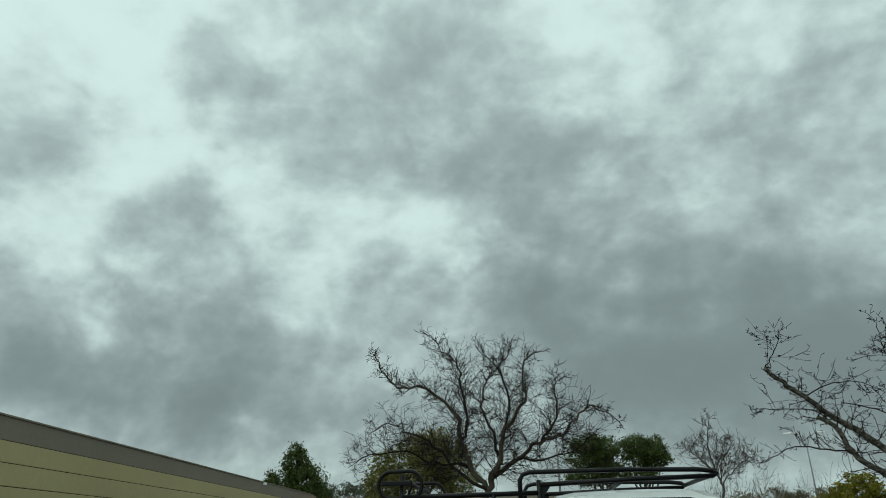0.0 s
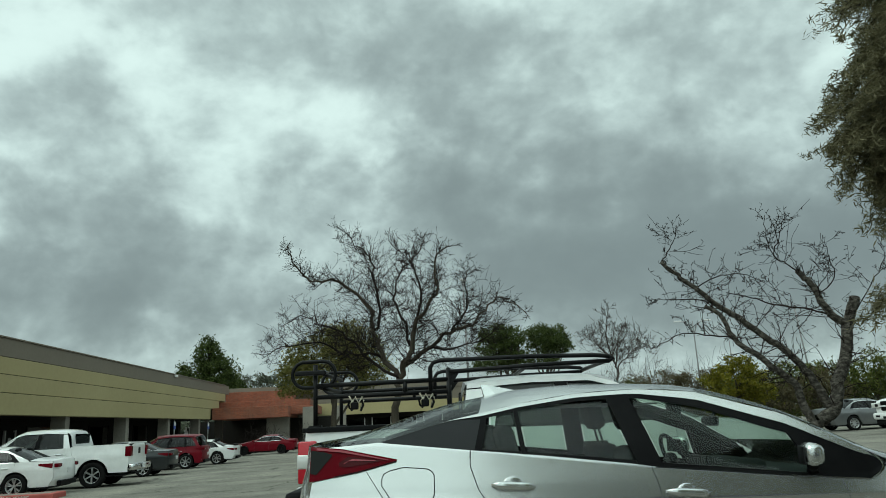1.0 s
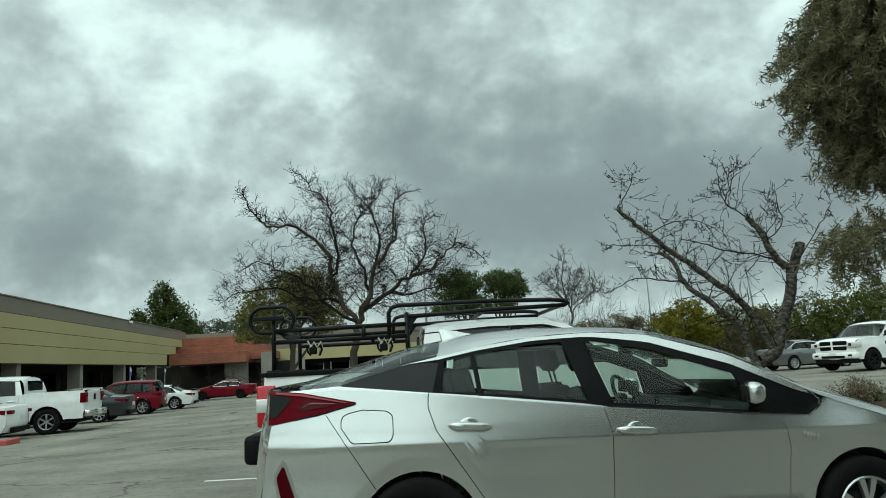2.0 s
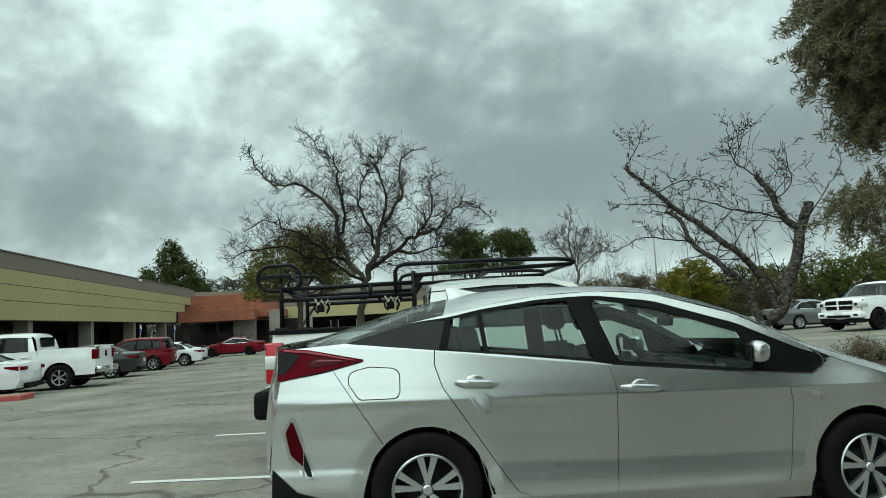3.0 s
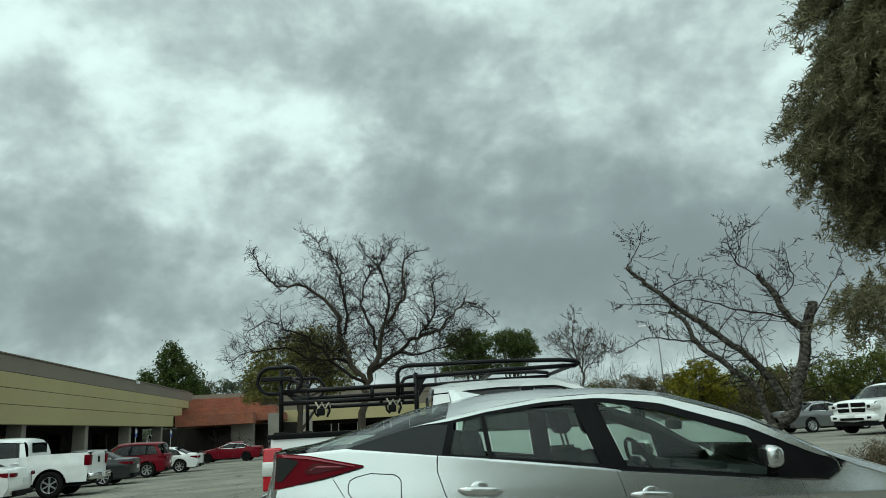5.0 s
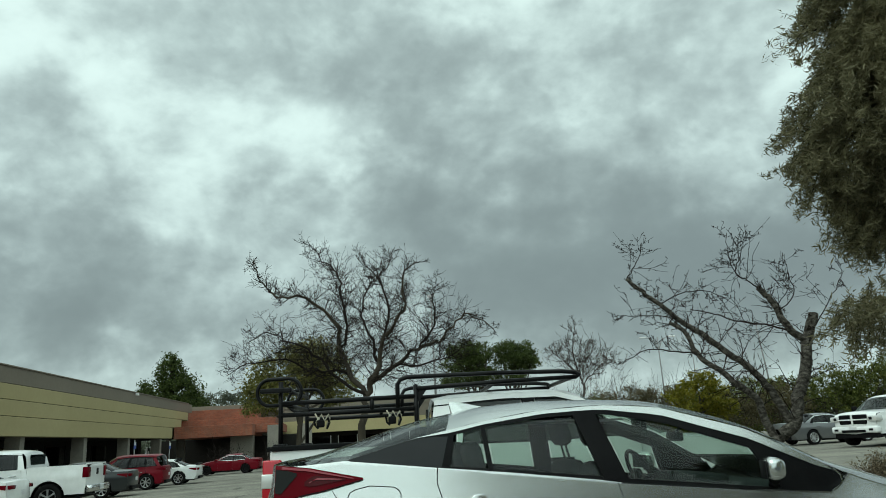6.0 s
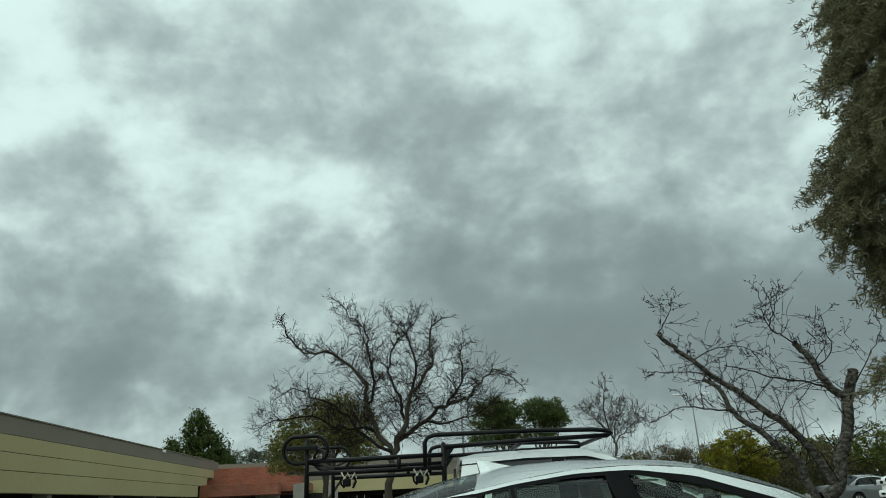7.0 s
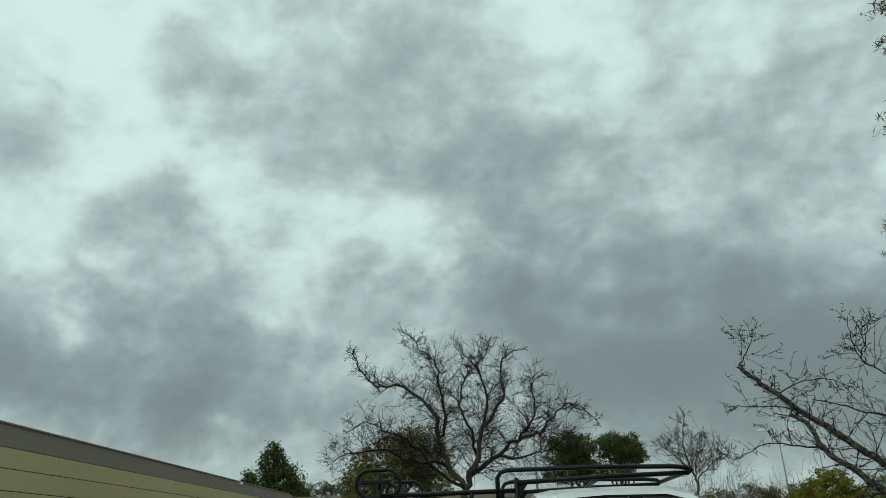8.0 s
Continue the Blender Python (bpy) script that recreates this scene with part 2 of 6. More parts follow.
def brick_material():
    m, nt, b = nodes_of("terracotta_brick")
    vec = coords(nt)
    mp = nt.nodes.new("ShaderNodeMapping")
    mp.inputs["Rotation"].default_value = (radians(90), 0, 0)
    nt.links.new(vec, mp.inputs[0])
    t = nt.nodes.new("ShaderNodeTexBrick")
    t.inputs["Scale"].default_value = 1.0
    t.inputs["Brick Width"].default_value, t.inputs["Row Height"].default_value, t.inputs["Mortar Size"].default_value = 0.30, 0.10, 0.010
    t.inputs["Color1"].default_value, t.inputs["Color2"].default_value = (0.30, 0.085, 0.042, 1), (0.215, 0.058, 0.032, 1)
    t.inputs["Mortar"].default_value = (0.20, 0.11, 0.075, 1)
    nt.links.new(mp.outputs[0], t.inputs["Vector"])
    stain = tex(nt, vec, 0.7, 5, 0.6)
    col = mixed(nt, t.outputs["Color"], ramp(nt, stain, [(0.3, (0.72, 0.72, 0.72)), (0.65, (1.1, 1.1, 1.1))]), 0.8, "MULTIPLY")
    nt.links.new(col, b.inputs["Base Color"])
    b.inputs["Roughness"].default_value = 0.85
    bumped(nt, b, t.outputs["Fac"], -0.4, 0.01)
    return m


def bark(name, dark, light, scale=14.0):
    return grained(name, dark, light, scale, 0.9, 0, 0.6, stretch=(1, 1, 0.35))


def lichened(name, dark, light):
    """Dark bark with ragged pale patches."""
    m, nt, b = nodes_of(name)
    vec = coords(nt)
    patch = tex(nt, vec, 11.0, 5, 0.68, (1, 1, 1.6))
    grain = tex(nt, vec, 60, 4, 0.6, (1, 1, 2.5))
    col = ramp(nt, patch, [(0.36, dark), (0.50, tuple(0.4 * v for v in light)), (0.66, light)])
    col = mixed(nt, col, ramp(nt, grain, [(0.3, (0.6, 0.6, 0.6)), (0.7, (1.1, 1.1, 1.1))]), 0.8, "MULTIPLY")
    nt.links.new(col, b.inputs["Base Color"])
    b.inputs["Roughness"].default_value = 0.9
    bumped(nt, b, patch, 0.6, 0.02)
    return m


def leaf(name, dark, light, rough=0.55):
    m, nt, b = nodes_of(name)
    g = nt.nodes.new("ShaderNodeNewGeometry")
    vec = coords(nt)
    patch = tex(nt, vec, 0.8, 3, 0.6)
    col = ramp(nt, g.outputs["Random Per Island"], [(0.0, dark), (1.0, light)])
    col = mixed(nt, col, ramp(nt, patch, [(0.35, (0.6, 0.6, 0.6)), (0.65, (1.2, 1.2, 1.2))]), 0.7, "MULTIPLY")
    nt.links.new(col, b.inputs["Base Color"])
    b.inputs["Roughness"].default_value = rough
    b.inputs["Specular IOR Level"].default_value = 0.2
    lit = nt.nodes.new("ShaderNodeBsdfTranslucent")
    nt.links.new(col, lit.inputs["Color"])
    mx = nt.nodes.new("ShaderNodeMixShader")
    mx.inputs[0].default_value = 0.42
    nt.links.new(b.outputs[0], mx.inputs[1])
    nt.links.new(lit.outputs[0], mx.inputs[2])
    nt.links.new(mx.outputs[0], nt.nodes["Material Output"].inputs[0])
    return m


def dull(m, level=0.06):
    m.node_tree.nodes["Principled BSDF"].inputs["Specular IOR Level"].default_value = level
    return m


M_ASPHALT = asphalt_material()
M_BRICK = brick_material()
M_LINE = grained("worn_white_line_paint", (0.42, 0.42, 0.40), (0.74, 0.74, 0.71), 6, 0.8)
M_KERB = grained("red_kerb_paint", (0.30, 0.055, 0.045), (0.42, 0.085, 0.07), 5, 0.7)
M_CONCRETE = grained("weathered_concrete", (0.15, 0.136, 0.117), (0.27, 0.248, 0.212), 4, 0.9)
M_BEIGE = grained("olive_beige_painted_board", (0.330, 0.275, 0.135), (0.395, 0.335, 0.172), 1.6, 0.8, bump=0.05)
M_COPING = grained("taupe_painted_coping", (0.150, 0.125, 0.096), (0.195, 0.165, 0.128), 1.5, 0.75, bump=0.05)
# near black: the shade under the fascia is put into this colour
M_SHADEWALL = grained("shade_dark_shop_wall", (0.014, 0.013, 0.012), (0.030, 0.028, 0.025), 2, 0.8)
M_SHOPGLASS = glass("dark_shop_glass", (0.12, 0.13, 0.13))
M_WHITEFRAME = grained("white_painted_frame", (0.62, 0.62, 0.60), (0.78, 0.78, 0.76), 5, 0.5)
M_SILVER = paint("silver_metallic_paint", (0.56, 0.57, 0.56), 0.24, 0.85, 0.7, 0.08, 0.03)
M_WHITE = paint("white_car_paint", (0.80, 0.81, 0.80), 0.35, 0.0, 0.8)
M_RED = dull(paint("red_car_paint", (0.150, 0.0022, 0.010), 0.3, 0.0, 0.06), 0.12)
M_DARKGREY = paint("dark_grey_car_paint", (0.030, 0.033, 0.035), 0.3, 0.4, 0.4)
M_GREY = paint("grey_car_paint", (0.16, 0.165, 0.17), 0.3, 0.55, 1.0)
M_TRIM = grained("black_plastic_trim", (0.005, 0.005, 0.0055), (0.011, 0.011, 0.0115), 30, 0.5, bump=0.05)
M_GLOSSBLACK = dull(paint("gloss_black_trim", (0.004, 0.004, 0.0045), 0.35, 0, 0.0), 0.05)
M_CPILLAR = dull(paint("dark_grey_pillar_trim", (0.022, 0.023, 0.025), 0.4, 0.0, 0.0), 0.12)
M_RUBBER = grained("tyre_rubber", (0.006, 0.006, 0.006), (0.014, 0.0135, 0.013), 30, 0.85)
M_ALLOY = grained("machined_alloy", (0.50, 0.51, 0.52), (0.66, 0.67, 0.68), 20, 0.28, 0.9, 0.02)
M_DARKALLOY = grained("dark_wheel_cavity", (0.008, 0.0085, 0.009), (0.02, 0.0205, 0.021), 20, 0.55, 0.3)
M_CHROME = grained("chrome", (0.60, 0.60, 0.60), (0.72, 0.72, 0.72), 10, 0.12, 1.0, 0.0)
M_GLASS = glass("pale_green_car_glass", (0.66, 0.76, 0.70))
M_PRIVACY = glass("dark_car_glass", (0.16, 0.18, 0.175))
M_REDLENS = dull(paint("red_lamp_lens", (0.105, 0.0008, 0.0050), 0.10, 0.0, 0.0, dirt=0.0), 0.05)
M_DEEPLENS = dull(paint("deep_red_lamp_lens", (0.055, 0.0006, 0.003), 0.1, 0.0, 0.0, dirt=0.0), 0.12)
M_RIDGEGLINT = paint("highlight_red_lens_ridge", (0.24, 0.006, 0.018), 0.1, 0.0, 0.15, dirt=0.0)
M_BRIGHTLENS = paint("bright_red_lamp_lens", (0.46, 0.006, 0.018), 0.15, 0.0, 0.3, dirt=0.0)
M_CLEARLENS = paint("clear_lamp_lens", (0.62, 0.62, 0.60), 0.12, 0.2, 1.0, dirt=0.0)
M_SMOKE = dull(paint("smoked_lamp_lens", (0.010, 0.011, 0.010), 0.12, 0.0, 0.0, dirt=0.0), 0.12)
M_CABIN = grained("dark_cabin_fabric", (0.010, 0.0105, 0.011), (0.024, 0.0245, 0.026), 25, 0.9)
M_DASH = dull(grained("grey_dashboard_plastic", (0.022, 0.023, 0.024), (0.040, 0.041, 0.043), 25, 0.8))
M_LINER = grained("cabin_headliner", (0.30, 0.31, 0.30), (0.38, 0.39, 0.38), 25, 0.95)
M_RACK = dull(paint("black_powder_coat", (0.005, 0.005, 0.0055), 0.4, 0.0, 0.0), 0.15)
M_PLATE = grained("number_plate", (0.55, 0.56, 0.58), (0.70, 0.70, 0.70), 12, 0.5)
M_SIGNBLUE = grained("blue_sign", (0.02, 0.05, 0.22), (0.03, 0.07, 0.30), 6, 0.5)
M_GALV = grained("galvanised_steel", (0.30, 0.31, 0.31), (0.42, 0.43, 0.43), 8, 0.45, 0.7)
M_POLE = grained("dull_grey_pole", (0.14, 0.145, 0.145), (0.2, 0.205, 0.2), 8, 0.6)
M_LAMPHEAD = grained("pale_lamp_head", (0.66, 0.66, 0.66), (0.80, 0.80, 0.80), 8, 0.5)
M_BRASS = grained("tarnished_brass", (0.26, 0.24, 0.18), (0.5, 0.47, 0.38), 20, 0.35, 0.9)
M_BARK_GREY = bark("grey_brown_bark", (0.030, 0.025, 0.020), (0.092, 0.078, 0.060))
M_BARK_PALE = lichened("pale_lichened_bark", (0.026, 0.022, 0.019), (0.185, 0.17, 0.145))
M_TWIG = grained("dark_twig_bark", (0.014, 0.011, 0.010), (0.034, 0.027, 0.023), 20, 0.9)
M_TWIG_GREY = grained("greyish_twig_bark", (0.040, 0.034, 0.030), (0.085, 0.074, 0.065), 20, 0.9)
M_LEAF_CONIFER = leaf("dark_conifer_needles", (0.036, 0.056, 0.014), (0.095, 0.122, 0.034))
M_LEAF_PINE = leaf("stone_pine_needles", (0.034, 0.054, 0.013), (0.095, 0.120, 0.033))
M_LEAF_OLIVE = leaf("olive_green_leaves", (0.075, 0.082, 0.020), (0.200, 0.180, 0.052))
M_LEAF_YELLOW = leaf("yellow_green_leaves", (0.095, 0.100, 0.010), (0.26, 0.225, 0.026))
M_LEAF_HEDGE = leaf("hedge_green_leaves", (0.044, 0.062, 0.014), (0.155, 0.168, 0.040))
M_LEAF_WILLOW = leaf("grey_green_narrow_leaves", (0.105, 0.098, 0.050), (0.270, 0.245, 0.140))
M_LEAF_FAR = leaf("hazy_grey_green_leaves", (0.075, 0.090, 0.065), (0.14, 0.15, 0.105))
M_LEAF_BROWN = leaf("dull_brown_thicket_leaves", (0.060, 0.050, 0.026), (0.15, 0.125, 0.065))
M_LEAF_SHRUB = leaf("low_shrub_leaves", (0.045, 0.065, 0.014), (0.13, 0.15, 0.045))
M_DRY = leaf("dry_brown_seedheads", (0.16, 0.12, 0.075), (0.33, 0.27, 0.18))
M_SOIL = grained("bark_mulch_soil", (0.045, 0.034, 0.025), (0.10, 0.08, 0.06), 12, 0.95)
dull(M_RUBBER)
dull(M_TRIM)
dull(M_SHADEWALL)
dull(M_CABIN)
dull(M_TWIG)
dull(M_TWIG_GREY)
dull(M_BARK_GREY)
dull(M_BARK_PALE)
dull(M_SOIL)
dull(M_ASPHALT)
dull(M_DARKALLOY)

# ---- building blocks ----
def finish(name, bm, mat, smooth=False):
    me = bpy.data.meshes.new(name)
    bm.to_mesh(me)
    bm.free()
    me.materials.append(mat)
    if smooth:
        me.polygons.foreach_set("use_smooth", [True] * len(me.polygons))
    return me


def part(name, bm, mat, parent, label="", smooth=False, kind=""):
    ob = new(name, finish(name, bm, mat, smooth))
    ob.parent = parent
    return tagged(ob, label, kind=kind)


def raw(name, verts, faces, mat, parent=None, smooth=False):
    me = bpy.data.meshes.new(name)
    me.from_pydata(verts, [], faces)
    me.materials.append(mat)
    if smooth:
        me.polygons.foreach_set("use_smooth", [True] * len(me.polygons))
    ob = new(name, me)
    ob.parent = parent
    return ob


def thing(name, m, label, category, group="", kind=""):
    ob = new(name)
    ob.empty_display_size = 0.2
    ob.matrix_world = m
    return tagged(ob, label, category, group, kind)


def box(bm, x0, x1, y0, y1, z0, z1, bevel=0.0):
    r = bmesh.ops.create_cube(bm, size=1.0)
    for v in r["verts"]:
        v.co = Vector(((x0 + x1) / 2 + v.co.x * (x1 - x0), (y0 + y1) / 2 + v.co.y * (y1 - y0), (z0 + z1) / 2 + v.co.z * (z1 - z0)))
    if bevel:
        edges = {e for v in r["verts"] for e in v.link_edges}
        bmesh.ops.bevel(bm, geom=list(edges), offset=bevel, segments=2, affect="EDGES", profile=0.5)
    return bm


def boxed(*a, bevel=0.0):
    return box(bmesh.new(), *a, bevel=bevel)


def tube(bm, pts, radii, sides=8, cap=True):
    """A pipe through the points."""
    pts = [Vector(p) for p in pts]
    if isinstance(radii, (int, float)):
        radii = [radii] * len(pts)
    rings, ref = [], None
    for i, p in enumerate(pts):
        d = (pts[min(i + 1, len(pts) - 1)] - pts[max(i - 1, 0)]).normalized()
        if ref is None:
            ref = d.orthogonal().normalized()
        ref = (ref - d * ref.dot(d)).normalized()
        side = d.cross(ref)
        rings.append([bm.verts.new(p + radii[i] * (math.cos(a) * ref + math.sin(a) * side)) for a in (2 * math.pi * k / sides for k in range(sides))])
    for a, b in zip(rings, rings[1:]):
        for k in range(sides):
            bm.faces.new((a[k], a[(k + 1) % sides], b[(k + 1) % sides], b[k]))
    if cap:
        bm.faces.new(rings[0][::-1])
        bm.faces.new(rings[-1])
    return bm


def lathe(bm, profile, turns=32, close=False):
    """Spins (radius, y) round the y axis."""
    rings = [[bm.verts.new((r * math.cos(a), y, r * math.sin(a))) for a in (2 * math.pi * k / turns for k in range(turns))] for r, y in profile]
    pairs = list(zip(rings, rings[1:])) + ([(rings[-1], rings[0])] if close else [])
    for a, b in pairs:
        for k in range(turns):
            bm.faces.new((a[k], a[(k + 1) % turns], b[(k + 1) % turns], b[k]))
    return bm


def smoothstep(a, b, v):
    s = min(1.0, max(0.0, (v - a) / (b - a)))
    return s * s * (3 - 2 * s)


def gz(x, y):
    """Height of the gently falling lot."""
    s = smoothstep(4.5, 16.0, y)
    return (-0.02 + 0.0315 * s) * 60 * math.tanh(x / 60) - 0.0085 * 70 * math.tanh((y - 4) / 70)


# ---- ground ----
def graded(reach, fine, step):
    out, v, s = [0.0], 0.0, step
    while v < reach:
        v += s
        if v > fine:
            s *= 1.25
        out.append(v)
    return [-o for o in out[:0:-1]] + out


def ground_sheet():
    xs, ys = graded(1800, 30, 1.0), [v + 20 for v in graded(1800, 30, 1.0)]
    verts = [(x, y, gz(x, y)) for y in ys for x in xs]
    n = len(xs)
    faces = [(j * n + i, j * n + i + 1, (j + 1) * n + i + 1, (j + 1) * n + i) for j in range(len(ys) - 1) for i in range(n - 1)]
    ob = raw("ground", verts, faces, M_ASPHALT, smooth=True)
    tagged(ob, "worn grey asphalt parking lot with cracks and stains", "ground", kind="structure")


def on_ground(name, pts, width, mat, lift, label, category):
    """A painted strip along the ground."""
    verts, faces = [], []
    for i, (x, y) in enumerate(pts):
        a, b = pts[max(i - 1, 0)], pts[min(i + 1, len(pts) - 1)]
        d = Vector((b[0] - a[0], b[1] - a[1])).normalized()
        for s in (-0.5, 0.5):
            px, py = x - d.y * width * s, y + d.x * width * s
            verts.append((px, py, gz(px, py) + lift))
    for i in range(len(pts) - 1):
        faces.append((2 * i, 2 * i + 2, 2 * i + 3, 2 * i + 1))
    ob = raw(name, verts, faces, mat)
    return tagged(ob, label, category, kind="structure")


def along(a, b, n=14):
    return [(a[0] + (b[0] - a[0]) * i / n, a[1] + (b[1] - a[1]) * i / n) for i in range(n + 1)]


ground_sheet()
for y in (3.45, 6.3, 9.2, 12.1):
    on_ground("parking_line", along((-2.72 - 0.06 * (y - 6.3), y), (2.6, y + 0.12)), 0.10, M_LINE, 0.004, "worn white painted parking stall line on asphalt", "parking line")

# ---- the long low building ----
BASE = pose(-20.31, 32.0, -0.45, 0, 0, 6.0)  # local y runs along the front, local x out to the lot
CORNER = pose(0, 0, 0.117) @ Matrix.Scale(0.908, 4) @ pose(-20.0, 32.0, -0.45, 0, 0, 9.0)  # the brick corner stands a little askew
SOFFIT, PARAPET = 2.88, 6.17


def long_building():
    b = thing("commercial_building", BASE, "long low shop building with olive beige fascia and concrete piers", "building")
    near, far = -40.0, 38.6
    # lapped fascia boards, each standing a little prouder than the one above
    tiers = [(PARAPET - 0.82, PARAPET - 0.03, 0.0, M_COPING, "coping", far + 1.5), (PARAPET - 1.555, PARAPET - 0.84, 0.0, M_BEIGE, "fascia_board", far),
             (PARAPET - 2.34, PARAPET - 1.59, 0.05, M_BEIGE, "fascia_board", far - 2.6), (SOFFIT, PARAPET - 2.375, 0.10, M_BEIGE, "fascia_board", far - 5.9)]
    for z0, z1, proud, mat, name, end in tiers:
        part(name, boxed(-0.5, proud, near, end, z0, z1, bevel=0.012), mat, b)
    part("fascia_backing", boxed(-0.52, -0.03, near + 0.05, far - 8.1, SOFFIT + 0.05, PARAPET - 0.1), M_SHADEWALL, b)
    part("coping_cap", boxed(-0.55, 0.06, near, far + 0.05, PARAPET - 0.028, PARAPET + 0.04, bevel=0.01), M_COPING, b)
    part("roof", boxed(-24, -0.5, near, far, SOFFIT + 0.1, PARAPET - 0.5), M_COPING, b)
    # soffit and shopfront take the walkway's shade in their base colour
    part("soffit", boxed(-4.2, -0.5, near, far, SOFFIT + 0.02, SOFFIT + 0.09), M_SHADEWALL, b)
    part("shopfront_wall", boxed(-4.5, -4.2, near, far, -0.3, SOFFIT + 0.02), M_SHADEWALL, b)
    part("walkway", boxed(-4.2, 1.2, near, far, -0.4, 0.06, bevel=0.02), M_CONCRETE, b)
    y = 4.65 - 8.4 * 5
    while y < far + 0.2:
        part("pier", boxed(-0.90, -0.15, y, y + 0.5, 0.06, SOFFIT + 0.02, bevel=0.015), M_CONCRETE, b)
        w = part("shop_window", boxed(-4.19, -4.14, y + 4.4, y + 7.6, 0.5, 2.5), M_SHOPGLASS, b)
        part("window_frame", boxed(-4.19, -4.12, y + 4.3, y + 4.4, 0.4, 2.6), M_TRIM, w)
        part("window_frame", boxed(-4.19, -4.12, y + 7.6, y + 7.7, 0.4, 2.6), M_TRIM, w)
        d = part("shop_door", boxed(-4.18, -4.10, y + 2.0, y + 2.95, 0.07, 2.25, bevel=0.01), M_GLOSSBLACK, b)
        part("door_frame", boxed(-4.18, -4.06, y + 1.9, y + 2.0, 0.07, 2.35), M_WHITEFRAME, d)
        part("door_frame", boxed(-4.18, -4.06, y + 2.95, y + 3.05, 0.07, 2.35), M_WHITEFRAME, d)
        part("door_notice", boxed(-4.10, -4.09, y + 2.3, y + 2.6, 1.55, 1.95), M_WHITEFRAME, d)
        y += 8.4
    lamp = thing("wall_lamp", BASE @ pose(0.02, 22.1, PARAPET - 0.14), "small white lamp on the coping", "wall lamp")
    part("lamp_body", boxed(0.0, 0.22, -0.12, 0.12, -0.08, 0.08, bevel=0.02), M_LAMPHEAD, lamp)


def brick_wing():
    """Stepped brick corner and the wing that faces the lot."""
    b = thing("brick_corner_building", CORNER, "stepped terracotta brick corner of the shop building on concrete piers", "building")
    y0 = 40.5
    part("upper_brick_tier", boxed(0.0, 7.4, y0 + 8.0, y0 + 12, PARAPET - 1.40, PARAPET - 0.2, bevel=0.02), M_BRICK, b)
    part("middle_brick_tier", boxed(0.06, 9.6, y0 + 4.0, y0 + 11.9, PARAPET - 2.10, PARAPET - 1.405, bevel=0.02), M_BRICK, b)
    part("lower_brick_tier", boxed(0.11, 7.6, y0, y0 + 11.8, SOFFIT + 0.05, PARAPET - 2.105, bevel=0.02), M_BRICK, b)
    part("brick_ledge", boxed(7.6, 10.4, y0 + 3.2, y0 + 11.8, SOFFIT + 0.35, PARAPET - 2.11, bevel=0.02), M_BRICK, b)
    # wall coloured near black for the shade beneath the brick tiers
    part("shade_wall", boxed(-4.5, 12, y0 + 11, y0 + 11.7, -0.3, SOFFIT + 0.05), M_SHADEWALL, b)
    for x0, x1 in ((5.2, 7.5), (8.9, 10.2), (12.2, 13.4)):
        part("pier", boxed(x0, x1, y0 + 2.2, y0 + 3.6, -0.4, SOFFIT + (0.14 if x0 < 7 else 1.0), bevel=0.03), M_CONCRETE, b)
    part("walkway", boxed(0, 30, y0 + 0.5, y0 + 11, -0.5, 0.05, bevel=0.02), M_CONCRETE, b)
    w = thing("far_shop_wing", CORNER, "far shop wing with beige fascia and dark glass fronts", "building")
    part("coping", boxed(-1, 34, y0 + 12.1, y0 + 13, PARAPET - 0.35, PARAPET + 0.45, bevel=0.02), M_COPING, w)
    part("fascia_board", boxed(9.4, 34, y0 + 12.2, y0 + 13, PARAPET - 1.75, PARAPET - 0.355, bevel=0.01), M_COPING, w)
    part("fascia_board", boxed(9.4, 34, y0 + 12.15, y0 + 13, SOFFIT + 0.15, PARAPET - 1.76, bevel=0.01), M_BEIGE, w)
    part("roof", boxed(-1, 34, y0 + 13, y0 + 28, SOFFIT + 0.2, PARAPET), M_COPING, w)
    # same painted-in shade behind the far shopfronts
    part("back_wall", boxed(12, 34, y0 + 15.0, y0 + 15.4, -0.3, SOFFIT + 0.2), M_SHADEWALL, w)
    for x in (13.2, 16.4, 19.6, 22.8):
        g = part("shop_window", boxed(x, x + 2.2, y0 + 14.93, y0 + 14.98, 0.5, 2.5), M_SHOPGLASS, w)
        part("window_frame", boxed(x - 0.1, x, y0 + 14.88, y0 + 14.98, 0.1, 2.6), M_WHITEFRAME, g)
        part("window_frame", boxed(x + 2.2, x + 2.3, y0 + 14.88, y0 + 14.98, 0.1, 2.6), M_WHITEFRAME, g)


long_building()
brick_wing()


def red_kerb():
    """Raised island end with red kerb stones."""
    k = thing("red_kerb_island", pose(-11.6, 20.6, gz(-11.6, 20.6), 0, 0, 9), "raised island with a red painted kerb", "kerb")
    bm = bmesh.new()
    box(bm, -9, 0, -0.9, 0.0, -0.1, 0.15, bevel=0.03)
    part("kerb", bm, M_KERB, k)
    part("island_top", boxed(-8.9, -0.18, -0.72, -0.18, 0.1, 0.155), M_CONCRETE, k)
    words = bpy.data.curves.new("kerb_words", "FONT")
    words.body, words.size, words.align_x, words.extrude = "FIRE LANE - NO PARKING", 0.13, "RIGHT", 0.002
    words.materials.append(M_LINE)
    w = new("kerb_lettering", words)
    w.parent = k
    w.matrix_local = pose(-0.62, -0.906, 0.03, 90, 0, 0) @ Matrix.Diagonal((0.5, 1, 1, 1))


red_kerb()

